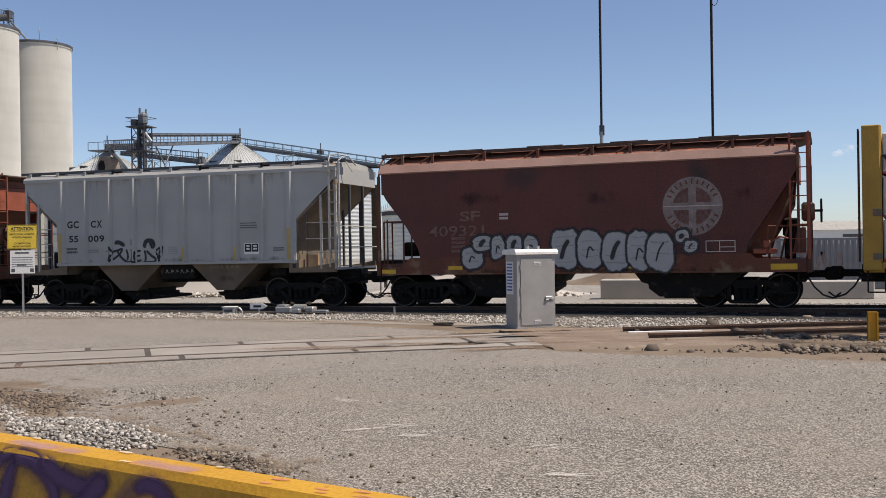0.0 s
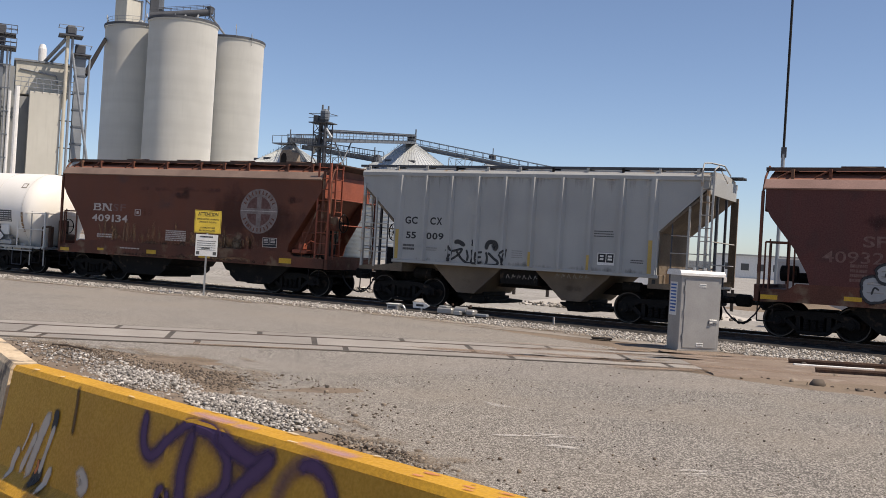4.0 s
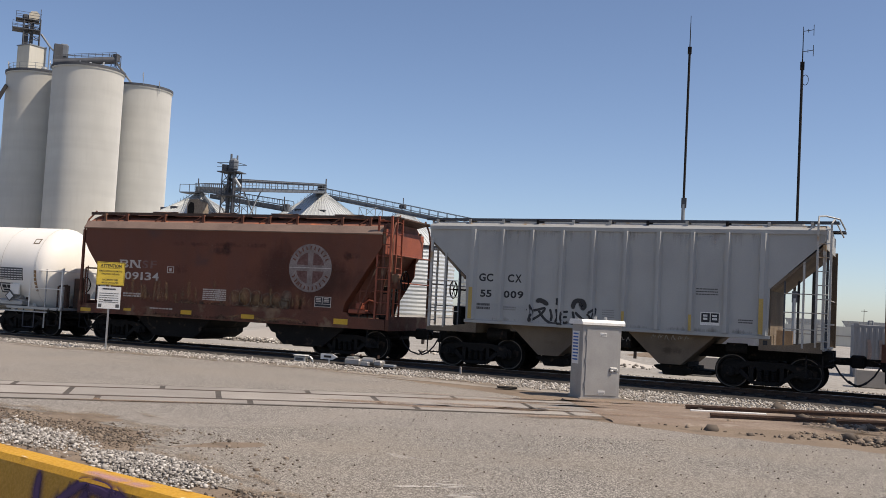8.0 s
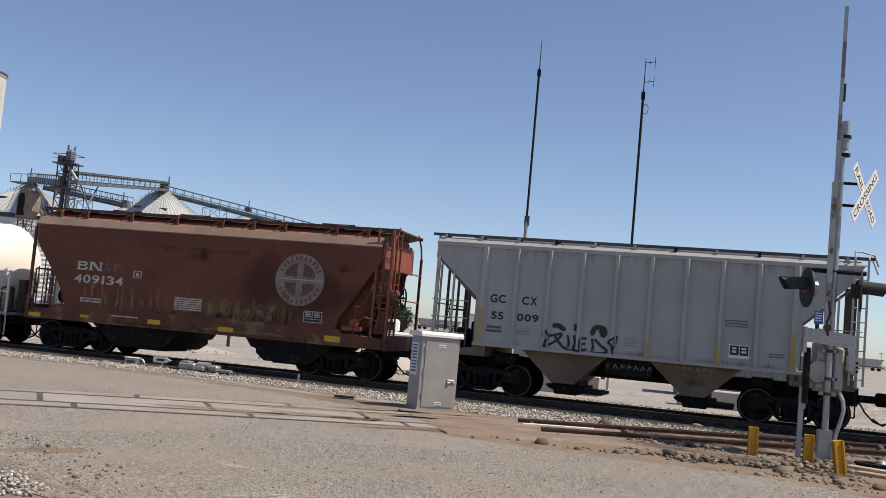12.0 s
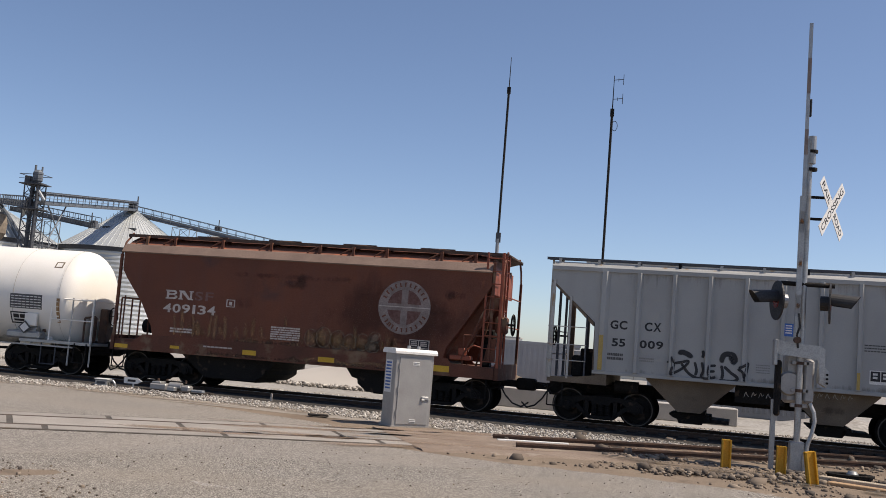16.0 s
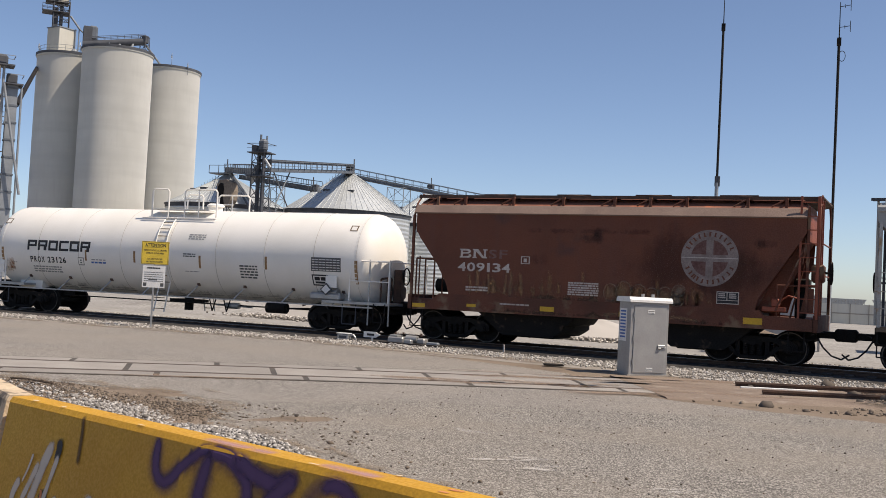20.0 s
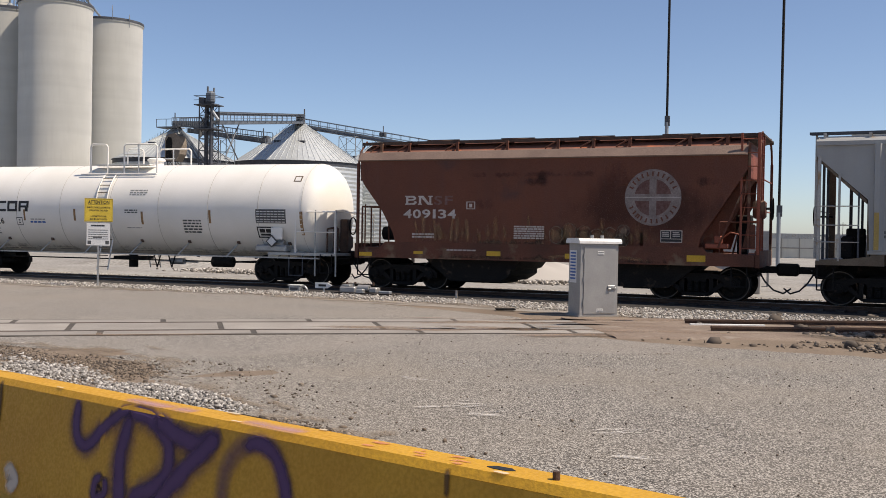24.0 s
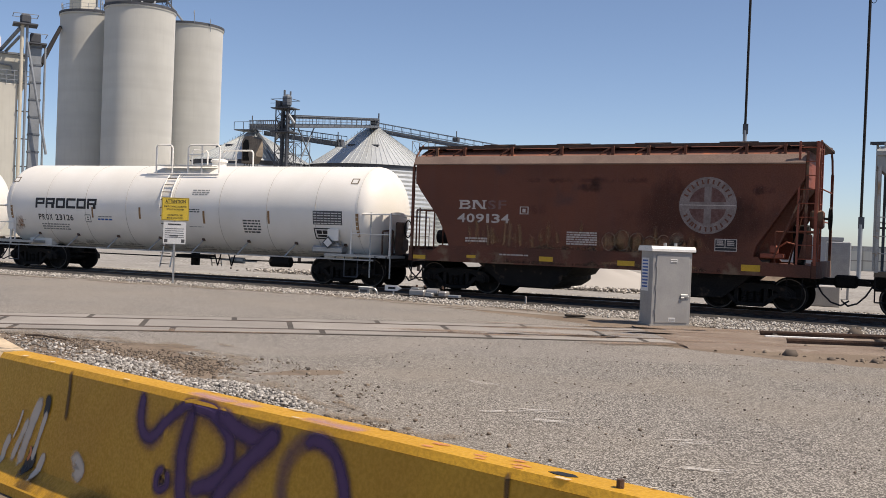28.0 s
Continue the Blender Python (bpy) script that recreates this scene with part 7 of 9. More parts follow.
def lumber_car():
    """Yellow bulkhead flat car stacked with wrapped lumber."""
    t = thing("lumber_flat_car", pose(0, 0, 0), "yellow bulkhead flat car with white wrapped lumber stacks", "rail car", "cars of the train")
    part("deck", Geo().box(-10.5, 10.5, -1.45, 1.45, 0.85, 1.1, None, 0.02), CAR_YELLOW, t)
    part("bulkhead", Geo().box(-10.5, -10.1, -1.5, 1.5, 1.1, 4.25, None, 0.02), CAR_YELLOW, t)
    part("bulkhead", Geo().box(10.1, 10.5, -1.5, 1.5, 1.1, 4.25, None, 0.02), CAR_YELLOW, t)
    for s in (-1, 1):
        part("bulkhead_post", Geo().box(-10.52, -10.13, s * 1.5 - 0.04, s * 1.5 + 0.04, 0.9, 4.25, None, 0.02), CAR_YELLOW, t, "broad yellow side post")
    part("post_slot", Geo().box(-10.3, -10.1, -1.546, -1.54, 2.15, 2.32).box(-10.3, -10.1, -1.546, -1.54, 1.15, 1.3), GREY_RUST, t)
    g = Geo()
    for i in range(9):
        g.tube((-10.6, -1.3, 1.3 + 0.33 * i), (-10.6, -0.9, 1.3 + 0.33 * i), 0.012, 5)
    part("ladder", g.box(-10.62, -10.58, -1.32, -1.28, 1.1, 4.2).box(-10.62, -10.58, -0.92, -0.88, 1.1, 4.2), RAIL_STEEL, t)
    for row in range(3):
        for col in range(3):
            x0, z0 = -10.08 + 6.5 * col, 1.12 + 1.0 * row
            w = part("lumber_pack", Geo().box(x0, x0 + 6.4, -1.42, 1.42, z0, z0 + 0.95, None, 0.03), WRAP, t, "white plastic wrapped lumber pack")
            part("print_band", Geo().box(x0, x0 + 6.4, -1.425, -1.42, z0, z0 + 0.05), WRAP_RED, w)
            for k in range(4):
                part("print_mark", disc(Geo(), x0 + 0.45 + 1.6 * k, z0 + 0.52, 0.28, -1.426, 20, 0.17), WRAP_RED, w)
    part("torn_wrap", Geo().prism([(-10.1, 3.55), (-9.5, 3.6), (-9.0, 3.2), (-9.9, 3.3)], "y", -1.5, -1.46), BLACK, t, "torn black plastic flap")
    wheels = truck(t, -8.0) + truck(t, 8.0)
    part("centre_sill", Geo().box(-10.6, 10.6, -0.3, 0.3, 0.6, 0.86), BLACK_IRON, t)
    coupler(t, -10.5, -1)
    return t, wheels


lc, lc_wheels = lumber_car()


# ---- beside the track ----
def relay_cabinet():
    t = thing("relay_cabinet", pose(-3.89, 21.83, 0, 0, 0, 39.5), "grey aluminium signal cabinet with a locked door on the ground", "cabinet")
    part("body", Geo().box(-0.47, 0.47, -0.25, 0.25, 0.0, 1.58, None, 0.012), CABINET_MAT, t)
    # The lid is bare aluminium; white puts the sun's glare into its colour.
    lid = part("lid", Geo().prism([(-0.31, 1.57), (-0.31, 1.62), (-0.26, 1.68), (0.26, 1.68), (0.31, 1.62), (0.31, 1.57)], "x", -0.52, 0.52), WHITE, t, "sloped aluminium lid coloured white for sun glare")
    for x in (-0.05, 0.2):
        part("lifting_eye", Geo().tube((x, 0, 1.67), (x, 0, 1.75), 0.035, 10), GALV, lid)
    d = part("door", Geo().box(-0.38, 0.4, -0.268, -0.25, 0.06, 1.5, None, 0.006), CABINET_MAT, t, "flat metal door")
    part("handle", Geo().box(0.2, 0.38, -0.3, -0.268, 0.6, 0.67, None, 0.012).box(0.2, 0.28, -0.31, -0.268, 0.575, 0.61, None, 0.008).box(0.33, 0.41, -0.29, -0.268, 0.58, 0.63, None, 0.008), GALV, d, "steel latch and padlock hasp")
    for z in (1.36, 0.12):
        v = part("vent", Geo().box(-0.06, 0.1, -0.274, -0.268, z - 0.03, z + 0.05), WHITE, d, "pale louvred vent")
        part("louvre", Geo().box(-0.05, 0.09, -0.279, -0.274, z - 0.015, z - 0.005).box(-0.05, 0.09, -0.279, -0.274, z + 0.02, z + 0.03), DARK_GREY, v)
    for z in (0.3, 0.8, 1.3):
        part("hinge", Geo().tube((-0.385, -0.268, z - 0.06), (-0.385, -0.268, z + 0.06), 0.012, 6), GALV, d)
    g = Geo()
    m = pose(-0.471, 0, 0, 0, 0, -90)
    n = part("notice", Geo().box(-0.2, 0.1, -0.004, 0.0, 0.72, 1.42, m), WHITE, t, "white notice with blue lines of writing")
    w = bars(Geo(), -0.17, 0.07, 0.76, 1.38, -0.005, 9, 31, 0.5)
    w.v = [m @ Vector(p) for p in w.v]
    part("notice_lines", w, BLUE, n, kind="stuff")
    part("plinth", Geo().box(-0.5, 0.5, -0.28, 0.28, -0.05, 0.02), CONCRETE, t)


def warning_sign():
    t = thing("warning_sign", pose(-18.84, 24.6, 0, 0, 0, 25), "yellow attention sign over white notice on a steel post", "sign")
    part("post", Geo().box(-0.025, 0.025, 0.0, 0.04, -0.1, 2.5), GALV, t, "galvanised steel post")
    p = part("yellow_panel", Geo().box(-0.4, 0.4, -0.006, 0.0, 1.87, 2.55), SIGN_YELLOW, t, "yellow panel with black words")
    part("border", Geo().box(-0.385, 0.385, -0.008, -0.0065, 1.885, 1.893).box(-0.385, 0.385, -0.008, -0.0065, 2.527, 2.535).box(-0.385, -0.377, -0.008, -0.0065, 1.885, 2.535).box(0.377, 0.385, -0.008, -0.0065, 1.885, 2.535), BLACK, p)
    part("words", lettering("ATTENTION", -0.3, 0.3, 2.39, 2.49, -0.008, bold=0.02), BLACK, p)
    part("underline", Geo().box(-0.3, 0.3, -0.008, -0.0065, 2.37, 2.376), BLACK, p)
    for k, (s, w) in enumerate((("REMOTE CONTROL LOCOMOTIVES", 0.33), ("OPERATE IN THIS AREA", 0.26), ("", 0), ("LOCOMOTIVE CABS", 0.22), ("MAY BE UNOCCUPIED", 0.24))):
        if s:
            part("words", lettering(s, -w, w, 2.26 - 0.085 * k, 2.31 - 0.085 * k, -0.008, bold=0.012), BLACK, p)
    n = part("white_panel", Geo().box(-0.33, 0.33, -0.006, 0.0, 1.18, 1.83), WHITE, t, "white notice with small lines of writing")
    part("words", bars(Geo(), -0.2, 0.2, 1.72, 1.78, -0.008, 1, 41), BLACK, n, kind="stuff")
    part("words", bars(Geo(), -0.28, 0.28, 1.32, 1.64, -0.008, 5, 42, 0.75), DARK_GREY, n, kind="stuff")
    part("words", Geo().box(-0.3, -0.2, -0.008, -0.0065, 1.22, 1.32).box(0.2, 0.3, -0.008, -0.0065, 1.22, 1.32).box(-0.15, 0.1, -0.008, -0.0065, 1.4, 1.43), DARK_GREY, n)


def switch_machine():
    t = thing("switch_machine", pose(-11.1, 25.75, 0.03, 0, 0, -3), "silver switch machine with rods beside the rail", "switch machine")
    part("casing", Geo().box(-0.5, -0.02, -0.2, 0.2, 0.0, 0.17, None, 0.03), CABINET_MAT, t)
    part("casing_lid", Geo().box(-0.46, -0.2, -0.16, 0.16, 0.17, 0.22, None, 0.015), GALV, t)
    part("motor", Geo().tube((0.0, 0.0, 0.13), (0.34, 0.0, 0.13), 0.1, 16), CABINET_MAT, t, "", True)
    part("terminal_box", Geo().box(0.05, 0.28, -0.3, -0.14, 0.0, 0.12, None, 0.02), GALV, t)
    part("gear_cover", Geo().box(0.36, 0.62, -0.14, 0.14, 0.0, 0.17, None, 0.04), CABINET_MAT, t)
    part("rod_cover", Geo().box(0.66, 1.0, -0.12, 0.06, 0.0, 0.08, None, 0.02), STEEL_LIGHT, t)
    for x, y, z0, z1 in ((-0.3, -0.1, 0.24, 0.3), (-0.15, 0.1, 0.24, 0.29), (0.45, 0.0, 0.22, 0.3)):
        part("lid_bolt", Geo().tube((x, y, z0), (x, y, z1), 0.032, 8), RAIL_STEEL, t)
    part("base_plank", Geo().box(-0.7, 1.15, -0.3, -0.05, -0.05, 0.02).box(-0.7, 1.15, 0.05, 0.3, -0.05, 0.02), TIE, t)
    part("throw_rod", Geo().tube((0.2, 0.1, 0.08), (0.2, 1.4, 0.08), 0.03, 8).tube((-0.2, 0.1, 0.08), (-0.2, 1.4, 0.08), 0.02, 8), RAIL_STEEL, t)
    t2 = thing("switch_target", pose(-12.15, 25.75, 0.0, 0, 0, 5), "low white switch target on a rod", "switch target")
    part("rod", Geo().tube((0, 0, 0), (0, 0, 0.12), 0.03, 8), GALV, t2)
    part("blade", Geo().prism([(-0.26, 0.12), (0.1, 0.12), (0.24, 0.2), (0.1, 0.28), (-0.26, 0.28)], "y", -0.02, 0.02), WHITE, t2)
    part("slot", Geo().box(-0.16, 0.06, -0.024, -0.02, 0.17, 0.23), BLACK, t2)
    t3 = thing("junction_box", pose(-13.0, 25.7, 0.0, 0, 0, 4), "small white junction box on the ballast", "junction box")
    part("box", Geo().box(-0.18, 0.16, -0.12, 0.12, 0.0, 0.17, None, 0.02), GALV, t3)
    part("box_lid", Geo().box(-0.2, 0.18, -0.14, 0.14, 0.17, 0.195, None, 0.008), WHITE, t3)
    part("cover_slot", Geo().box(-0.13, 0.1, -0.124, -0.12, 0.05, 0.12), DARK_GREY, t3)
    part("conduit", Geo().path([(0.18, 0, 0.12), (0.26, 0, 0.16), (0.33, 0, 0.08), (0.36, 0, 0.0)], 0.03, 8), GALV, t3)
    t4 = thing("steel_stake", pose(-8.2, 25.6, 0, 4, 0, 0), "small pale stake by the rail", "stake")
    part("stake", Geo().box(-0.02, 0.02, -0.02, 0.02, -0.1, 0.2), OFF_WHITE, t4)


def crossing_signal():
    t = thing("crossing_signal", pose(3.97, 19.97, 0), "grey railroad crossing signal with raised gate arm", "signal")
    part("mast", Geo().tube((0, 0, 0.3), (0, 0, 6.35), 0.062, 16), GALV, t, "", True)
    part("base", Geo().box(-0.13, 0.13, -0.13, 0.13, 0, 0.55, None, 0.02), GALV, t, "steel junction base")
    for z in (6.1, 5.75):
        part("clamp", Geo().tube((0.06, -0.02, z - 0.03), (0.06, -0.02, z + 0.03), 0.09, 12), BLACK_IRON, t)
    part("bell", Geo().tube((0.04, -0.02, 5.86), (0.04, -0.02, 6.4), 0.075, 12), GALV, t)
    cb = pose(0.42, -0.15, 4.98, 0, 0, 55)
    c = part("crossbuck", Geo().box(-0.69, 0.69, -0.012, 0.0, -0.115, 0.115, cb @ Matrix.Rotation(radians(-45), 4, "Y")).box(-0.69, 0.69, -0.004, 0.008, -0.115, 0.115, cb @ Matrix.Rotation(radians(45), 4, "Y")), WHITE, t, "white crossbuck boards with black words")
    for s, a, y in (("CROSSING", -45, -0.0135), ("RAIL", 45, -0.0055), ("ROAD", 45, -0.0055)):
        span = {"CROSSING": (-0.63, 0.63), "RAIL": (-0.63, -0.14), "ROAD": (0.14, 0.63)}[s]
        w = lettering(s, span[0], span[1], -0.065, 0.065, y, bold=0.012)
        mm = cb @ Matrix.Rotation(radians(a), 4, "Y")
        w.v = [mm @ Vector(p) for p in w.v]
        part("words", w, BLACK, c)
    for z in (4.78, 5.2):
        part("sign_bracket", Geo().box(0.05, 0.42, -0.1, -0.06, z - 0.025, z + 0.025), BLACK_IRON, t)
    part("cross_arm", Geo().tube((-0.42, -0.02, 3.52), (0.56, -0.02, 3.52), 0.045, 10), BLACK_IRON, t, "", True)
    for s, a in ((-1, 10), (1, -14)):
        f = part("flasher", Geo().ring([(-0.02, 0.0), (-0.02, 0.38), (0.01, 0.38), (0.01, 0.0)], True, 28, (0, 0, 0)), BLACK, t, "black flasher disc with hood and red lens")
        f.matrix_basis = pose(s * 0.48, -0.05, 3.18, 0, 0, a if s < 0 else 180 + a)
        hood = Geo()
        n = 14
        vs = []
        for u, e in ((-0.02, 0.0), (-0.42, 0.12)):
            for i in range(n + 1):
                q = radians(-20 + 220 * i / n)
                vs.append((u - (0.0 if u > -0.1 else 0.12 * math.sin(q)), 0.17 * math.cos(q), 0.03 + 0.17 * math.sin(q) - e * 0.3))
        hood.put(vs, [(i, i + 1, n + 2 + i, n + 1 + i) for i in range(n)])
        h = part("hood", hood, BLACK, f)
        part("lens", Geo().ring([(-0.03, 0.0), (-0.03, 0.14), (-0.01, 0.15)], True, 20), RED_LENS, f)
        part("lamp_housing", Geo().tube((0.01, 0, 0), (0.17, 0, 0), 0.14, 16), GALV if s < 0 else BLACK, f)
    part("gate_arm", Geo().prism([(-0.17, -0.2), (-0.07, -0.2), (-0.07, -0.15), (-0.17, -0.15)], "z", 2.5, 5.2), GALV, t, "raised pale gate arm")
    part("gate_arm_tip", Geo().box(-0.14, -0.075, -0.2, -0.16, 5.2, 8.6), GALV, t, "thin upper gate arm")
    for z0, z1 in ((2.9, 3.3), (3.7, 4.1), (4.5, 4.9), (7.2, 7.9), (6.0, 6.5)):
        part("arm_tape", Geo().box(-0.172 if z1 < 5.2 else -0.142, -0.068 if z1 < 5.2 else -0.073, -0.203, -0.2, z0, z1), RUST_WASH if z1 < 5 else LOGO_GREY, t, "worn reflective tape")
    part("arm_lamp", Geo().box(-0.07, -0.03, -0.2, -0.12, 6.75, 7.1, None, 0.02), BLACK, t)
    # gate mechanism: casing behind the mast with side plates, bolts and a weight arm
    part("mechanism", Geo().box(-0.26, 0.24, 0.08, 0.42, 1.25, 2.2, None, 0.06), CABINET_MAT, t, "grey gate mechanism housing")
    part("mechanism_cover", Geo().ring([(-0.06, 0.0), (-0.06, 0.2), (0.0, 0.23), (0.03, 0.23)], True, 20), CABINET_MAT, t, "round cast cover").matrix_basis = pose(-0.17, 0.06, 1.62, 0, 0, 90)
    part("mechanism_cover", Geo().box(0.08, 0.27, -0.02, 0.1, 1.28, 2.1, None, 0.05), CABINET_MAT, t)
    part("crank_plate", Geo().prism([(-0.44, 2.16), (-0.44, 2.42), (0.34, 2.36), (0.42, 2.3), (0.42, 1.75), (0.34, 1.72), (0.3, 2.1)], "y", -0.14, -0.09), GALV, t, "grey steel gate arm plate")
    part("crank_plate", Geo().box(-0.5, -0.44, -0.16, 0.1, 1.95, 2.44, None, 0.01), GALV, t)
    part("counterweight", Geo().box(-0.45, -0.34, -0.08, 0.1, 1.0, 2.05, None, 0.03), BLACK_IRON, t, "dark counterweight arm")
    part("weight_stack", Geo().prism([(0.33, 1.68), (0.46, 1.6), (0.5, 1.66), (0.5, 1.9), (0.42, 1.98), (0.33, 1.95)], "y", -0.12, 0.12), GALV, t)
    for z in (1.68, 1.76, 1.84):
        part("bolt", Geo().tube((0.47, -0.15, z), (0.47, -0.11, z), 0.022, 8), BLACK_IRON, t)
    for z in (1.22, 1.5, 2.02):
        part("u_bolt", Geo().ring([(z - 0.03, 0.075), (z + 0.03, 0.075)], False, 16), RAIL_STEEL, t)
        part("clamp_bar", Geo().box(-0.15, 0.17, -0.02, 0.05, z - 0.035, z + 0.035, None, 0.01), CABINET_MAT, t)
    part("arm_pivot", Geo().tube((-0.1, -0.24, 2.45), (-0.1, -0.06, 2.45), 0.06, 12), RAIL_STEEL, t)
    part("cable_loop", Geo().path([(-0.1, -0.2, 2.95), (-0.07, -0.22, 2.7), (-0.12, -0.2, 2.55), (-0.08, -0.15, 2.3)], 0.02, 6), BLACK, t)
    part("conduit", Geo().path([(0.2, -0.04, 1.28), (0.27, -0.08, 1.12), (0.29, -0.1, 0.95), (0.24, -0.12, 0.72), (0.17, -0.13, 0.5), (0.15, -0.13, 0.3)], 0.038, 8), GALV, t, "bent grey conduit", True)
    part("conduit_box", Geo().box(0.08, 0.22, -0.19, -0.07, 0.0, 0.34, None, 0.02), GALV, t)
    part("prop_post", Geo().box(-0.49, -0.4, 0.0, 0.08, 0.0, 1.3), GALV, t)
    part("prop_post", Geo().box(-0.42, -0.36, 0.05, 0.11, 0.9, 2.0), GALV, t)
    b = part("blue_notice", Geo().box(-0.36, -0.2, -0.27, -0.262, 2.5, 2.74), BLUE, t, "small blue notice")
    part("notice_lines", bars(Geo(), -0.34, -0.22, 2.53, 2.71, -0.271, 4, 51, 0.5), WHITE, b, kind="stuff")


def guard_post(x, y, h, lean, turn):
    t = thing("guard_post", pose(x, y, 0, 0, lean, turn), "short yellow painted steel guard post", "post", "guard posts")
    part("post", Geo().box(-0.085, 0.085, -0.03, 0.03, -0.15, h, None, 0.008).box(-0.085, -0.06, -0.08, 0.03, -0.15, h).box(0.06, 0.085, -0.08, 0.03, -0.15, h), YELLOW, t)
    part("cap_wear", Geo().box(-0.08, 0.08, -0.032, 0.032, h - 0.02, h + 0.004), YELLOW, t)


relay_cabinet()
warning_sign()
switch_machine()
crossing_signal()
guard_post(2.63, 19.45, 0.5, 0, 5)
guard_post(3.48, 18.7, 0.52, 0, 0)
guard_post(3.82, 17.7, 0.55, -9, 20)
t = thing("plank_pile", pose(4.75, 18.1, 0, 0, 0, -32), "weathered planks lying on the dirt", "planks")
part("plank", Geo().box(-0.75, 0.75, -0.1, 0.1, 0.02, 0.1, None, 0.01), PLANK, t)
part("plank", Geo().box(-0.5, 1.1, -0.38, -0.14, -0.01, 0.05, None, 0.01), WOOD, t)
t = thing("cable_heap", pose(4.65, 18.7, 0), "heap of dark cable and pale junction pot", "cable heap")
g = Geo()
for k in range(4):
    g.path([(0.3 * math.cos(a * 0.5 + k) * (1 + 0.1 * k), 0.22 * math.sin(a * 0.5 + k), 0.03 + 0.035 * k) for a in range(13)], 0.025, 6)
part("cable", g, BLACK_IRON, t)
part("pot", Geo().ring([(0.0, 0.09), (0.1, 0.1), (0.15, 0.07), (0.16, 0.0)], False, 16, (0.05, 0.05, 0.05)), GALV, t, "", True)
# White strip paints in the bright reflection along the spur rail.
t = thing("white_marker_rail", pose(-1.0, 20.55, 0, 0, 0, 21), "thin white strip for a reflecting edge along the spur rail", "timber")
part("timber", Geo().box(-0.75, 0.75, -0.03, 0.03, 0.01, 0.05, None, 0.008), WHITE, t)
# Added black plate that stands in for the tip of the cabinet's shadow.
t = thing("railway_plate_scrap", pose(-5.9, 22.1, 0.02, 0, 0, 20), "dark flat plate in place of the cabinet's shadow tip", "scrap")
part("plate", Geo().box(-0.25, 0.2, -0.12, 0.12, 0.0, 0.04, None, 0.01), BLACK_IRON, t)
t = thing("dead_branch", pose(-10.9, 11.3, 0.02, 0, 0, -8), "thin dark dead branch on the dirt", "branch")
part("branch", Geo().path([(-0.4, 0, 0.02), (-0.1, 0.03, 0.035), (0.2, 0.0, 0.03), (0.45, 0.04, 0.02)], 0.014, 5), BARK, t)


# ---- behind the train ----
def antenna(x, y, low, joint, h, label, yagi):
    t = thing("radio_mast", pose(x, y, 0), label, "antenna mast", "radio masts")
    part("base_plate", Geo().box(-0.3, 0.3, -0.25, 0.25, 0, 0.04), GALV, t)
    part("lower_pole", Geo().tube((0, 0, 0.04), (0, 0, low), 0.13, 12), STEEL_LIGHT, t, "", True)
    part("pole", Geo().tube((0, 0, low), (0, 0, joint), 0.085, 10), BLACK_IRON, t, "dark thin pole", True)
    part("whip", Geo().tube((0, 0, joint), (0, 0, h), 0.04, 8, 0.02), BLACK_IRON, t)
    part("clamp", Geo().box(-0.15, 0.2, -0.1, 0.1, low - 0.25, low + 0.45), STEEL_DARK, t)
    part("clamp", Geo().box(-0.13, 0.13, -0.09, 0.09, joint - 0.25, joint + 0.25), BLACK_IRON, t)
    if yagi:
        for z in (h - 0.3, h - 1.6):
            part("dipole", Geo().tube((0, 0, z), (0.62, 0, z + 0.08), 0.02, 6).tube((0.62, 0, z - 0.3), (0.62, 0, z + 0.4), 0.02, 6).tube((0.3, 0, z - 0.08), (0.3, 0, z + 0.14), 0.018, 6), BLACK_IRON, t)
        g = Geo()
        for i in range(12):
            a, b = 2 * math.pi * i / 12, 2 * math.pi * (i + 1) / 12
            g.tube((0.2 + 0.19 * math.cos(a), 0, joint - 0.9 + 0.33 * math.sin(a)), (0.2 + 0.19 * math.cos(b), 0, joint - 0.9 + 0.33 * math.sin(b)), 0.02, 5)
        part("loop", g, BLACK_IRON, t)
    return t


antenna(-7.6, 72.0, 9.8, 20.8, 23.3, "tall thin radio mast with a whip top", False)
antenna(0.0, 66.0, 3.4, 18.0, 20.5, "tall thin radio mast with dipoles and loop", True)
t = thing("storage_container", pose(4.6, 40.0, 0), "long grey container with faded white tag in the yard", "container")
part("body", Geo().box(-2.4, 3.6, 0, 2.4, 0.0, 1.93, None, 0.02), CONTAINER, t)
for k in range(29):
    part("corrugation", Geo().prism([(-2.3 + 0.2 * k, 0.0), (-2.26 + 0.2 * k, -0.03), (-2.2 + 0.2 * k, -0.03), (-2.16 + 0.2 * k, 0.0)], "z", 0.2, 1.82), CONTAINER, t)
for x in (-2.42, 3.44):
    part("corner_casting", Geo().box(x, x + 0.18, -0.04, 0.14, 1.82, 1.97), CONTAINER, t)
part("lifting_eye", Geo().path([(-1.9, 0.4, 1.92), (-1.9, 0.4, 2.08), (-1.75, 0.4, 2.08), (-1.75, 0.4, 1.92)], 0.03, 6), CONTAINER, t)
for x0, z0, x1, z1 in ((-1.9, 0.5, -1.9, 1.4), (-1.5, 0.5, -1.5, 1.4), (-1.1, 0.5, -0.8, 1.4), (-0.8, 1.4, -0.5, 0.5), (-0.2, 0.5, -0.2, 1.4)):
    part("spray_tag", stroke(Geo(), [(x0, z0), ((x0 + x1) / 2 + 0.05, (z0 + z1) / 2), (x1, z1)], 0.14, lambda s, z: (s, -0.034, z)), LOGO_GREY, t, "faded pale tag")
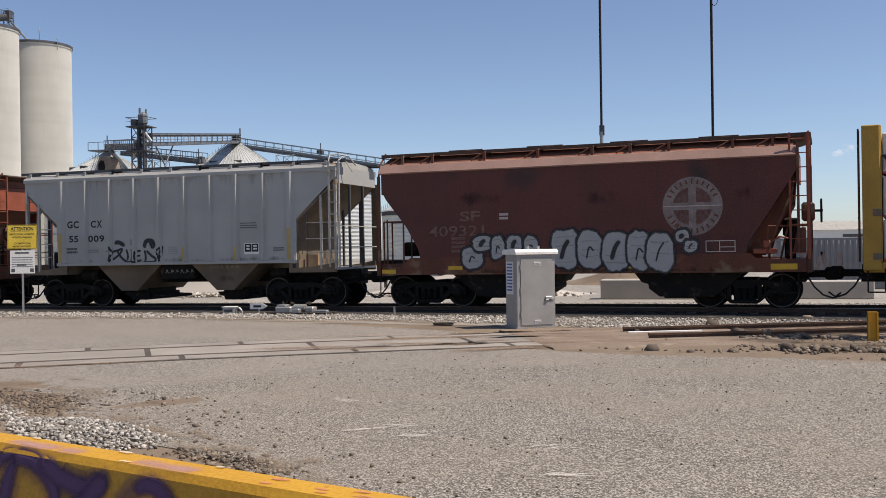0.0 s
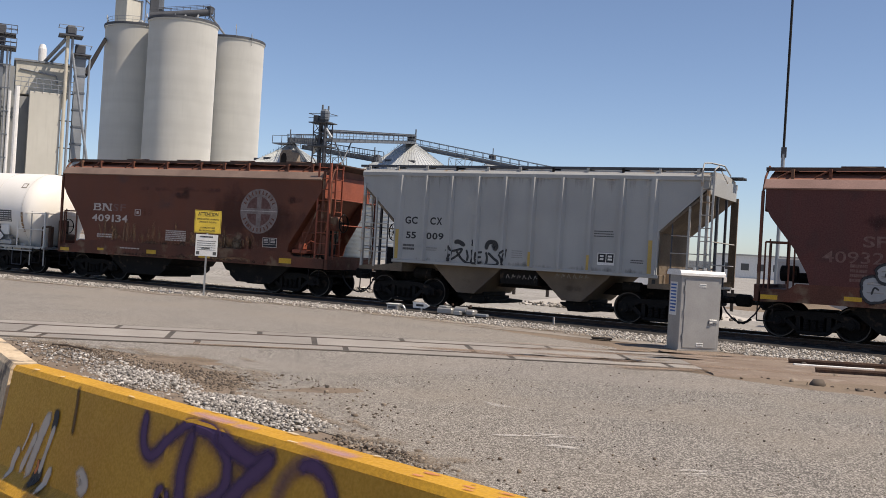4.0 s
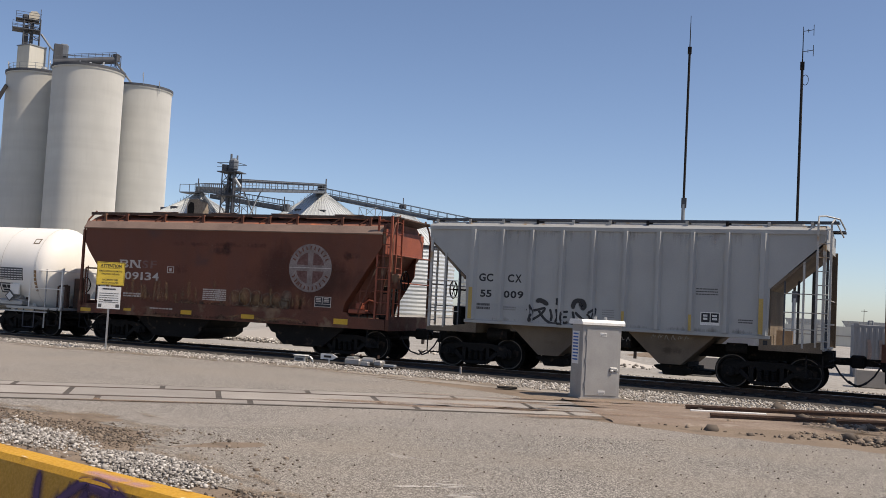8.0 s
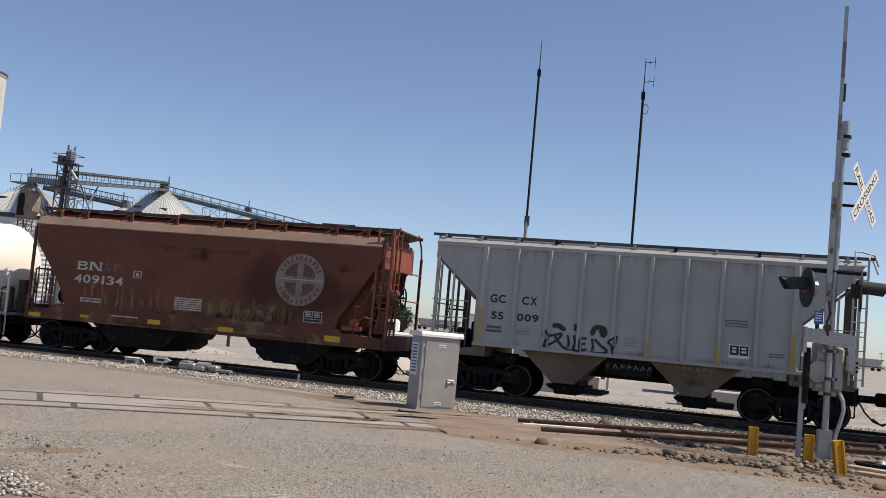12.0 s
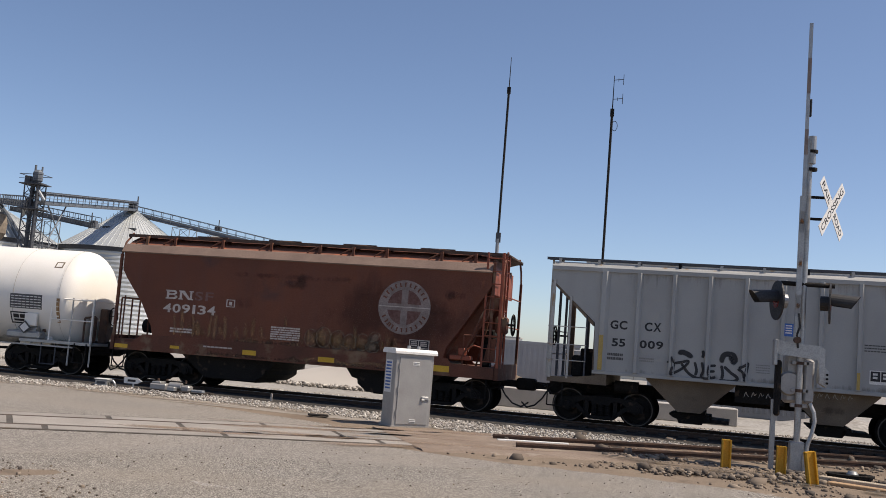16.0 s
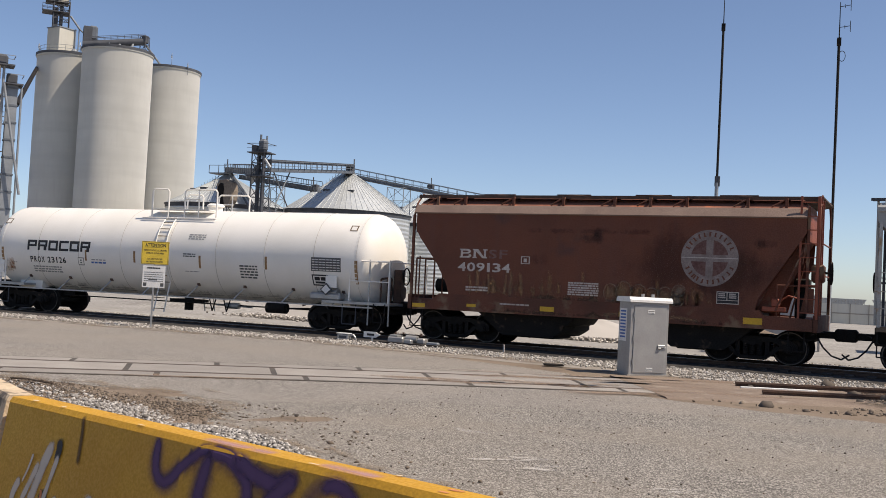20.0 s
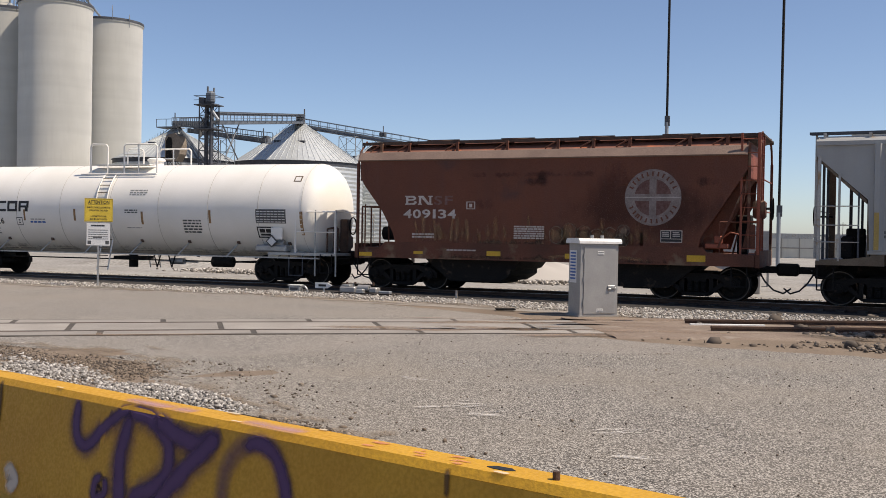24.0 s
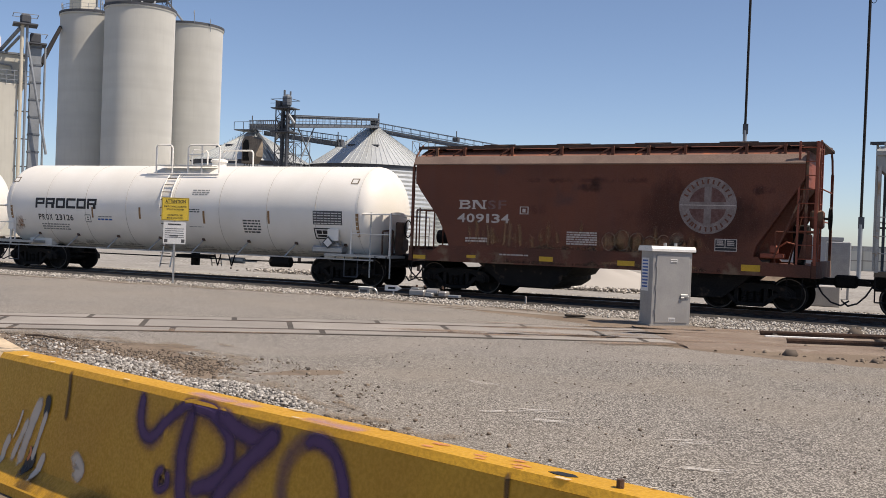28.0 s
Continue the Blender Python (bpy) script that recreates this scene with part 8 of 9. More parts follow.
t = thing("yard_wall", pose(0, 100.0, 0), "long low pale panel wall with posts across the yard", "wall")
for k in range(16):
    part("wall_panel", Geo().box(-6 + 1.6 * k, -4.46 + 1.6 * k, -0.05, 0.05, 0, 1.82), MILL_CREAM, t)
    part("wall_post", Geo().box(-4.46 + 1.6 * k, -4.4 + 1.6 * k, -0.12, 0.12, 0, 1.88), CONCRETE, t)
part("wall_rail", Geo().box(-6, 19.6, -0.1, -0.05, 0.9, 1.0), CONCRETE, t)
# a small fair-weather cloud low over the horizon
cv = Vector((0.1154, 0.9901, 0.084)) * 3000
tagged(new("cloud_backdrop", Geo().put([(cv.x - 75, cv.y, cv.z - 55), (cv.x + 95, cv.y, cv.z - 55), (cv.x + 95, cv.y, cv.z + 45), (cv.x - 75, cv.y, cv.z + 45)], [(0, 1, 2, 3)]).mesh("cloud_backdrop", CLOUD)), "faint white cloud low in the blue sky", kind="structure")
t = thing("concrete_block", pose(3.3, 33.6, 0), "long pale concrete block on the yard gravel", "concrete block")
part("block", Geo().box(-1.35, 1.35, -0.4, 0.4, 0, 0.56, None, 0.03), PALE_BLOCK, t)
t = thing("concrete_block", pose(-1.7, 33.4, 0), "long pale concrete block on the yard gravel", "concrete block")
part("block", Geo().box(-1.9, 1.15, -0.4, 0.4, 0, 0.64, None, 0.03), PALE_BLOCK, t)
t = thing("equipment_case", pose(-0.75, 38.6, 0), "silver equipment case beside the radio mast", "equipment case")
part("case", Geo().box(-0.42, 0.42, -0.3, 0.3, 0.7, 2.05, None, 0.03), GALV, t)
part("stand", Geo().box(-0.4, -0.32, -0.25, 0.25, 0, 0.7).box(0.32, 0.4, -0.25, 0.25, 0, 0.7), GALV, t)


def heap(x, y, rx, ry, h, seed, mat, label):
    g = Geo()
    n, k = 28, 7
    vs = []
    for j in range(k + 1):
        f = j / k
        for i in range(n):
            a = 2 * math.pi * i / n
            w = 1 + 0.22 * noise.noise((math.cos(a) * 1.5 + seed, math.sin(a) * 1.5, f * 2))
            vs.append((x + rx * f * w * math.cos(a), y + ry * f * w * math.sin(a), h * (1 - f) ** 1.2 * (1 + 0.2 * noise.noise((a, f * 4, seed))) - 0.01))
    g.put(vs, [(j * n + i, j * n + (i + 1) % n, (j + 1) * n + (i + 1) % n, (j + 1) * n + i) for j in range(k) for i in range(n)])
    ob = new("gravel_mound", g.mesh("gravel_mound", mat, True))
    tagged(ob, label, "gravel heap", "yard heaps")


heap(-8.6, 36.4, 4.6, 1.8, 0.95, 1, STONES, "low heap of pale grey gravel in the yard")
heap(-19.3, 37.0, 4.5, 1.8, 0.8, 2, STONES, "low heap of pale gravel in the yard")
heap(-27.0, 40.0, 6.5, 2.0, 0.65, 3, YARD, "low heap of pale gravel in the yard")
heap(8.5, 37.0, 3.0, 1.5, 0.5, 4, YARD, "low heap of pale gravel in the yard")
heap(-3.9, 46.0, 3.0, 1.5, 0.9, 5, DIRT, "low heap of tan dirt in the yard")
pl = [(cx + 2.9 * rs.normal(0, 0.5), 35.2 + 0.9 * rs.normal(0, 0.5), 0.02 + 0.1 * rs.rand()) for cx in (-8.6, -19.3) for _ in range(1500)]
stones("heap_stones", pl, 0.06, STONES, "loose pale stones round the gravel heap", 12)
t = thing("yard_fence", pose(-27, 43, 0), "low dark post fence in the yard", "fence")
for k in range(14):
    part("post", Geo().box(1.6 * k - 0.06, 1.6 * k + 0.06, -0.06, 0.06, 0, 0.9), TIE, t)
part("rail_beam", Geo().box(-0.2, 21.2, -0.03, 0.03, 0.6, 0.75), TIE, t)


def far_car(x, y, label):
    t = thing("far_hopper_car", pose(x, y, 0), label, "rail car", "far standing cars")
    part("body", Geo().prism([(-7.5, 3.6), (-6.0, 1.3), (6.0, 1.3), (7.5, 3.6)], "y", -1.4, 1.4), GREY_ROOF, t)
    for k in range(16):
        part("side_post", Geo().box(-6.9 + 0.92 * k - 0.08, -6.9 + 0.92 * k + 0.08, -1.5, -1.4, 1.5, 3.55), GREY_CAR, t)
    part("under_frame", Geo().box(-7.6, 7.6, -1.3, 1.3, 0.95, 1.3), DARK_GREY, t)
    for s in (-5.5, 5.5):
        part("wheels", Geo().tube((s - 0.9, -0.9, 0.45), (s - 0.9, 0.9, 0.45), 0.45, 12).tube((s + 0.9, -0.9, 0.45), (s + 0.9, 0.9, 0.45), 0.45, 12), BLACK_IRON, t)
    return t


fc = far_car(-62, 330, "silver covered hopper car standing far across the yard")
for k in range(1, 11):
    copy_thing(fc, pose(-62 + 16.5 * k, 330, 0))


def tree(x, y, h, crown, seed, label, slim=False):
    t = thing("tree", pose(x, y, 0), label, "tree", "far trees")
    q = random.Random(seed)
    g = Geo().tube((0, 0, -0.1), (0.1, 0, h * 0.55), 0.05 * h ** 0.8, 8, 0.025 * h ** 0.8)
    for k in range(5):
        a = q.uniform(0, 6.28)
        g.tube((0.05, 0, h * (0.25 + 0.07 * k)), (crown * 0.6 * math.cos(a), crown * 0.6 * math.sin(a), h * (0.5 + 0.09 * k)), 0.03 * h ** 0.7, 6, 0.01)
    part("trunk", g, BARK, t)
    pts = []
    for k in range(420 if not slim else 260):
        a, zz = q.uniform(0, 6.28), q.random()
        rr = crown * math.sqrt(q.random()) * (math.sin(math.pi * min(max(zz, 0.06), 0.98)) ** 0.6) * (0.75 + 0.4 * math.sin(3 * a + seed))
        pts.append((rr * math.cos(a), rr * math.sin(a), h * (0.22 + 0.78 * zz)))
    g = Geo()
    s = 0.11 * crown ** 0.5 if not slim else 0.12
    for p in pts:
        for _ in range(5):
            o = Vector((q.gauss(0, 1), q.gauss(0, 1), q.gauss(0, 1))) * s * 1.6
            d1, d2 = Vector((q.gauss(0, 1), q.gauss(0, 1), q.gauss(0, 1))).normalized() * s * 1.7, Vector((q.gauss(0, 1), q.gauss(0, 1), q.gauss(0, 1))).normalized() * s
            c = Vector(p) + o
            g.put([c - d1, c + d2, c + d1, c - d2], [(0, 1, 2, 3)])
    part("crown", g, LEAF, t)


t = thing("storage_container", pose(-5.02, 48.0, 0, 0, 0, 2), "long plain grey storage container standing in the yard", "container")
part("body", Geo().box(0.0, 4.3, 0.0, 2.4, 0.12, 2.3, None, 0.02), CONTAINER_GREY, t)
for k in range(17):
    part("side_rib", Geo().box(0.12 + 0.25 * k, 0.24 + 0.25 * k, -0.03, 0.0, 0.3, 2.15), CONTAINER_GREY, t)
part("top_rail", Geo().box(-0.03, 4.33, -0.05, 0.08, 2.2, 2.34), CONTAINER_GREY, t)
part("base_rail", Geo().box(-0.03, 4.33, -0.05, 0.08, 0.0, 0.16), STEEL_DARK, t)
tree(-28.2, 124, 3.6, 1.9, 3, "dusty green broad tree far behind the yard")
t = thing("far_building", pose(-26, 215, 0), "low pale flat building far across the yard", "building")
part("wall", Geo().box(-9, 9, 0, 8, 0, 4.6), WHITE, t)
part("roof", Geo().box(-9.3, 9.3, -0.3, 8.3, 4.6, 4.9), GREY_ROOF, t)
for k in range(5):
    part("window", Geo().box(-7 + 3.2 * k, -5.4 + 3.2 * k, -0.05, 0.0, 1.6, 3.0), DARK_GREY, t)
t = thing("far_building", pose(24, 190, 0), "low pale shed far across the yard", "building")
part("wall", Geo().box(-8, 10, 0, 8, 0, 4.0), WHITE, t)
part("roof", Geo().prism([(-0.4, 4.0), (4, 5.6), (8.4, 4.0)], "x", -8.3, 10.3), GREY_ROOF, t)
part("door", Geo().box(-2, 2, -0.05, 0, 0, 3.2), DARK_GREY, t)
t = thing("white_van", pose(-15.2, 62, 0, 0, 0, 8), "small white van parked in the yard", "van")
part("body", Geo().box(-2.3, 2.3, -0.9, 0.9, 0.35, 1.15, None, 0.12).box(-2.25, 1.2, -0.85, 0.85, 1.1, 1.95, None, 0.15), WHITE, t)
part("window", Geo().box(-1.9, 1.0, -0.87, -0.84, 1.25, 1.75), BLACK, t)
for x in (-1.5, 1.5):
    for y in (-0.85, 0.85):
        part("wheel", Geo().tube((x, y - 0.1, 0.33), (x, y + 0.1, 0.33), 0.33, 16), BLACK, t)
for k in range(7):
    t = thing("utility_pole", pose(25 + 22 * k, 430 + 30 * k, 0), "far wooden utility pole with cross arm", "utility pole", "far poles")
    part("pole", Geo().tube((0, 0, 0), (0, 0, 9), 0.14, 8, 0.1), BARK, t)
    part("cross_arm", Geo().box(-1.2, 1.2, -0.06, 0.06, 8.2, 8.4), BARK, t)


# ---- silos ----
def railing(g, x, y, r, z, n=24, h=1.0, a0=0, a1=360):
    for i in range(n + 1):
        a = radians(a0 + (a1 - a0) * i / n)
        g.tube((x + r * math.cos(a), y + r * math.sin(a), z), (x + r * math.cos(a), y + r * math.sin(a), z + h), 0.03, 4)
    for zz in (z + h, z + h * 0.5):
        g.path([(x + r * math.cos(radians(a0 + (a1 - a0) * i / n)), y + r * math.sin(radians(a0 + (a1 - a0) * i / n)), zz) for i in range(n + 1)], 0.03, 4)
    return g


def silo(x, y, r, h, label, rail=False):
    t = thing("grain_silo", pose(x, y, 0), label, "silo", "concrete silos")
    part("shell", Geo().ring([(0, 0), (0, r), (h - 0.5, r), (h - 0.5, r + 0.12), (h, r + 0.12), (h, 0)], False, 72), SILO, t, "", True)
    part("roof_edge", Geo().ring([(h - 0.28, r + 0.125), (h - 0.28, r + 0.2), (h + 0.06, r + 0.2), (h + 0.06, r - 0.2)], False, 72), STEEL_DARK, t, "dark roof edge")
    for k in range(1, 9):
        part("pour_line", Geo().ring([(h * k / 9 - 0.05, r - 0.002), (h * k / 9, r + 0.004), (h * k / 9 + 0.05, r - 0.002)], False, 72), SILO, t)
    if rail:
        part("railing", railing(Geo(), 0, 0, r - 0.2, h), STEEL_LIGHT, t)
    return t


SH = 33.6
silo(-110.4, 123.0, 5.0, SH, "tall pale concrete grain silo with a head house", True)
silo(-100.1, 121.1, 5.05, SH + 0.1, "tall pale concrete grain silo")
silo(-100.8, 134.4, 5.0, SH + 0.2, "tall pale concrete grain silo")
silo(-111.5, 136.3, 5.0, SH, "tall pale concrete grain silo")


def lattice(g, x, y, w, z0, z1, panels, r=0.06):
    cs = [(x - w / 2, y - w / 2), (x + w / 2, y - w / 2), (x + w / 2, y + w / 2), (x - w / 2, y + w / 2)]
    for cx, cy in cs:
        g.tube((cx, cy, z0), (cx, cy, z1), r, 5)
    for i in range(panels):
        a, b = z0 + (z1 - z0) * i / panels, z0 + (z1 - z0) * (i + 1) / panels
        for k in range(4):
            p, q = cs[k], cs[(k + 1) % 4]
            g.tube((*p, a), (*q, b), r * 0.6, 4)
            g.tube((*p, b), (*q, b), r * 0.6, 4)
    return g


def span(g, p, q, depth, width, panels, r=0.05, braced=True):
    """A conveyor gallery's open rails from p to q: chords and posts, braced or not."""
    p, q = Vector(p), Vector(q)
    d = (q - p).normalized()
    side = d.cross(Vector((0, 0, 1))).normalized() * width / 2
    up = Vector((0, 0, depth))
    for s in (-1, 1):
        g.tube(p + side * s + up, q + side * s + up, r, 4)
        g.tube(p + side * s + up * 0.5, q + side * s + up * 0.5, r * 0.7, 4)
        for i in range(panels + 1):
            a, b = p.lerp(q, i / panels) + side * s, p.lerp(q, min(i + 1, panels) / panels) + side * s
            g.tube(a, a + up, r * 0.7, 4)
            if braced and i < panels:
                g.tube(a + (up if i % 2 else up * 0), b + (up * 0 if i % 2 else up), r * 0.6, 4)
    return g


def beam(g, p, q, width, low, high):
    """A solid trough or chord from p to q, between two heights over that line."""
    p, q = Vector(p), Vector(q)
    side = (q - p).normalized().cross(Vector((0, 0, 1))).normalized() * width / 2
    return g.loft([[e - side + Vector((0, 0, low)), e + side + Vector((0, 0, low)), e + side + Vector((0, 0, high)), e - side + Vector((0, 0, high))] for e in (p, q)])


t = thing("head_house", pose(-112.3, 121.4, SH, 0, 0, 44), "white head house with dark machinery tower on the silo", "head house")
part("house", Geo().box(-1.45, 1.45, -1.45, 1.45, 0, 4.2, pose(0.75, 0, 0, 0, 0, -55), 0.05), MILL_CREAM, t)
part("house_roof", Geo().box(-1.55, 1.55, -1.55, 1.55, 4.2, 4.34, pose(0.75, 0, 0, 0, 0, -55)), STEEL_LIGHT, t)
part("tower", lattice(Geo(), 0.55, 0, 2.3, 4.3, 8.4, 3, 0.1), STEEL_DARK, t)
part("machinery", Geo().box(-0.6, 0.1, -0.6, 0.6, 4.4, 7.4).box(0.3, 0.8, -0.5, 0.5, 4.4, 8.4).box(-0.9, 0.0, -0.7, 0.7, 8.3, 9.1, None, 0.2), STEEL_DARK, t)
part("leg_head", Geo().prism([(0.0, 8.3), (1.5, 8.3), (1.5, 9.2), (1.1, 9.7), (0.3, 9.6), (0.0, 9.2)], "y", -0.7, 0.7), MANILA, t, "pale cream leg head")
part("mast", Geo().tube((1.7, 0.5, 6.7), (1.7, 0.5, 10.4), 0.05, 5), STEEL_DARK, t)
part("platform", Geo().box(-2.2, 1.7, -1.4, 1.4, 6.6, 6.75).box(-1.8, 1.5, -1.3, 1.3, 8.15, 8.25), STEEL_DARK, t)
g = Geo()
for z in (7.2, 7.7, 8.8, 9.2):
    w = 2.2 if z < 8 else 1.8
    g.path([(-w, -1.4, z), (1.7, -1.4, z), (1.7, 1.4, z), (-w, 1.4, z), (-w, -1.4, z)], 0.04, 4)
for x in (-2.2, -1.5, -0.8, 0, 0.8, 1.7):
    g.tube((x, -1.4, 6.7), (x, -1.4, 7.7), 0.03, 4)
part("railing", g, STEEL_DARK, t)
part("leg_casing", Geo().box(3.9, 5.2, -0.8, 0.8, 0.0, 5.2, None, 0.04).box(5.3, 6.1, -0.6, 0.6, 0.0, 3.2), STEEL_DARK, t, "dark elevator leg casing")
part("leg_head", Geo().box(4.7, 6.0, -0.7, 0.7, 3.2, 5.4, None, 0.25), GALLERY_STEEL, t)
part("leg_platform", Geo().box(4.9, 7.1, -1.0, 1.0, 2.5, 2.62).path([(7.1, -1.0, 2.6), (7.1, -1.0, 3.7), (5.6, -1.0, 3.7)], 0.04, 4).path([(7.1, -1.0, 3.15), (5.6, -1.0, 3.15)], 0.03, 4), STEEL_DARK, t)
for x in (2.75, 3.25):
    part("down_pipe", Geo().tube((x, -0.6, 0.0), (x, -0.6, 4.4), 0.09, 6), STEEL_LIGHT, t)
part("roof_fan", Geo().ring([(0, 0.5), (0.8, 0.5), (1.1, 0.3), (1.15, 0.0)], False, 16, (2.7, -1.6, 0)).box(1.7, 2.3, -2.2, -1.4, 0, 0.7, None, 0.1), STEEL_LIGHT, t)
part("spout", Geo().tube((1.9, -0.8, 6.3), (3.3, -0.8, 4.5), 0.16, 8).tube((3.3, -0.8, 4.5), (4.1, -0.4, 3.9), 0.12, 8), STEEL_LIGHT, t)
t = thing("roof_conveyor", pose(0, 0, 0), "dark inclined conveyor on the silo roofs", "conveyor")
part("trough", Geo().tube((-107.6, 122.0, SH + 1.75), (-100.2, 127.2, SH + 3.2), 0.56, 12), STEEL_DARK, t, "dark tubular conveyor trough", True)
part("walk_rail", span(Geo(), (-107.6, 122.0, SH + 2.35), (-100.2, 127.2, SH + 3.8), 0.5, 0.9, 9, 0.035, False), STEEL_DARK, t)
part("drive_unit", Geo().box(-100.5, -99.7, 126.7, 127.6, SH + 2.9, SH + 4.1, None, 0.1), STEEL_DARK, t)
for x, y, w in ((-103.6, 124.0, 0.9), (-102.6, 124.8, 1.1), (-101.7, 124.6, 0.7)):
    part("gate_box", Geo().prism([(x - w / 2, SH + 0.4), (x + w / 2, SH + 0.4), (x + w / 2, SH + 1.3), (x, SH + 1.9), (x - w / 2, SH + 1.3)], "y", y - 0.4, y + 0.4), STEEL_LIGHT, t, "pale gate box under the conveyor")
part("end_frame", lattice(Geo(), -100.2, 127.2, 1.0, SH, SH + 3.9, 3), STEEL_DARK, t)
part("supports", lattice(Geo(), -104.5, 124.2, 0.9, SH, SH + 2.4, 2), STEEL_LIGHT, t)
part("spouts", Geo().tube((-101.5, 126.2, SH + 2.8), (-100.6, 124.0, SH + 0.3), 0.16, 8).tube((-100.4, 127.3, SH + 3.0), (-99.8, 131.0, SH + 0.3), 0.16, 8).tube((-103.0, 125.0, SH + 2.4), (-102.4, 122.5, SH + 0.3), 0.2, 8), STEEL_LIGHT, t)
for x, y, z in ((-104.2, 117.6, SH + 0.5), (-97.4, 130.4, SH + 1.6), (-95.9, 132.6, SH + 0.6), (-114.0, 119.8, SH + 1.2)):
    t = thing("dish_antenna", pose(x, y, z, 0, 0, 35), "small white dish antenna on the silo roof", "dish antenna", "roof dishes")
    part("dish", Geo().ring([(-0.1, 0.02), (-0.05, 0.3), (0.05, 0.45), (0.02, 0.42), (-0.02, 0.05)], True, 20), WHITE, t)
    part("post", Geo().tube((0.05, 0, -1.6), (0.05, 0, 0), 0.05, 6), STEEL_LIGHT, t)

# ---- feed mill ----
MP = pose(-92.1, 77.0, 0, 0, 0, 48.5)
t = thing("feed_mill", MP, "large grey concrete feed mill with ducts and towers", "building")
part("main_wall", Geo().box(-26, 3.4, 0, 24, 0, 15.3, None, 0.05), MILL_GREY, t, "grey stained mill wall")
for k in range(13):
    part("wall_rib", Geo().box(-25 + 2.2 * k, -24.8 + 2.2 * k, -0.12, 0, 0, 15.2), MILL_GREY, t)
part("parapet", Geo().box(-26, 3.4, -0.15, 0.1, 15.2, 15.5), STEEL_LIGHT, t)
part("dark_bay", Geo().box(3.4, 6.1, 0.5, 14, 0, 16.0), MILL_GREY, t)
part("tower_block", Geo().box(6.1, 9.4, -1.0, 14, 0, 16.5, None, 0.05), MILL_CREAM, t, "pale cream tower block")
part("upper_block", Geo().box(4.6, 10.2, 2.0, 14, 16.4, 20.1, None, 0.05), MILL_CREAM, t, "cream upper storey")
part("upper_roof", Geo().box(4.4, 10.4, 1.8, 14.2, 20.1, 20.3), STEEL_LIGHT, t)
part("penthouse", Geo().box(1.3, 4.5, 1.2, 9, 15.3, 19.3), MILL_GREY, t)
g = Geo()
for z in (16.9, 17.4, 17.9):
    g.path([(4.4, -1.1, z), (10.6, -1.1, z)], 0.05, 4)
for k in range(9):
    g.tube((4.4 + 0.77 * k, -1.1, 16.5), (4.4 + 0.77 * k, -1.1, 17.9), 0.04, 4)
g.path([(5.0, 1.9, 19.2), (8.8, 1.9, 18.8), (9.0, 1.9, 18.0)], 0.09, 6)
part("railing", g, STEEL_LIGHT, t)
leg = part("elevator_leg", Geo().box(2.3, 2.75, -1.5, -0.8, 0, 21.3, None, 0.02), GALLERY_STEEL, t, "grey elevator leg casing")
part("leg_casing", Geo().box(2.95, 3.3, -1.5, -0.8, 0, 21.3, None, 0.02), GALLERY_STEEL, leg)
for x, y, r, m in ((1.85, -1.3, 0.12, STEEL_LIGHT), (3.65, -1.5, 0.11, GALV), (3.95, -1.2, 0.1, STEEL_LIGHT)):
    part("stand_pipe", Geo().tube((x, y, 0), (x, y, 20.6), r, 8), m, leg, "pale grey stand pipe", True)
for k in range(8):
    part("leg_tie", Geo().box(1.7, 4.1, -1.62, -1.5, 1.4 + 2.5 * k, 1.52 + 2.5 * k), GALLERY_STEEL, leg)
part("leg_platform", Geo().box(1.0, 4.5, -2.4, 0.4, 20.7, 20.85).box(1.2, 4.4, -2.3, 0.3, 22.1, 22.25).box(1.9, 3.4, -1.7, -0.5, 21.2, 23.2, None, 0.1), STEEL_DARK, leg)
g = Geo()
for z in (21.3, 21.7, 22.7, 23.1):
    g.path([(1.0, -2.4, z), (4.5, -2.4, z), (4.5, 0.4, z), (1.0, 0.4, z), (1.0, -2.4, z)], 0.045, 4)
for k in range(7):
    g.tube((1.0 + 0.58 * k, -2.4, 20.8), (1.0 + 0.58 * k, -2.4, 21.7), 0.035, 4).tube((1.0 + 0.58 * k, -2.4, 22.2), (1.0 + 0.58 * k, -2.4, 23.1), 0.035, 4)
part("leg_railing", g, STEEL_DARK, leg)
leg = part("elevator_leg", Geo().box(10.6, 11.7, -0.8, 0.6, 0, 21.2, None, 0.03), STEEL_LIGHT, t, "light grey banded elevator casing")
for k in range(11):
    part("casing_band", Geo().box(10.54, 11.76, -0.86, 0.66, 1.6 + 1.9 * k, 1.78 + 1.9 * k), GALLERY_STEEL, leg)
for x, y, r in ((9.65, -1.2, 0.2), (10.15, -1.2, 0.14), (12.1, -0.4, 0.12)):
    part("stand_pipe", Geo().tube((x, y, 0), (x, y, 22.9 if x < 12 else 20.8), r, 10), MANILA if x < 10 else STEEL_LIGHT, leg, "pale stand pipe", True)
for k in range(7):
    part("leg_tie", Geo().box(9.3, 10.6, -1.25, -1.1, 3.0 * k + 1.5, 3.0 * k + 1.62), STEEL_DARK, leg)
part("leg_platform", Geo().box(8.7, 11.2, -2.0, 0.2, 22.9, 23.05).box(10.3, 12.2, -1.4, 1.2, 21.0, 21.15).box(9.4, 10.5, -1.6, -0.5, 23.0, 24.1, None, 0.2).box(10.5, 11.6, -0.8, 0.4, 21.2, 22.2, None, 0.1), STEEL_DARK, leg)
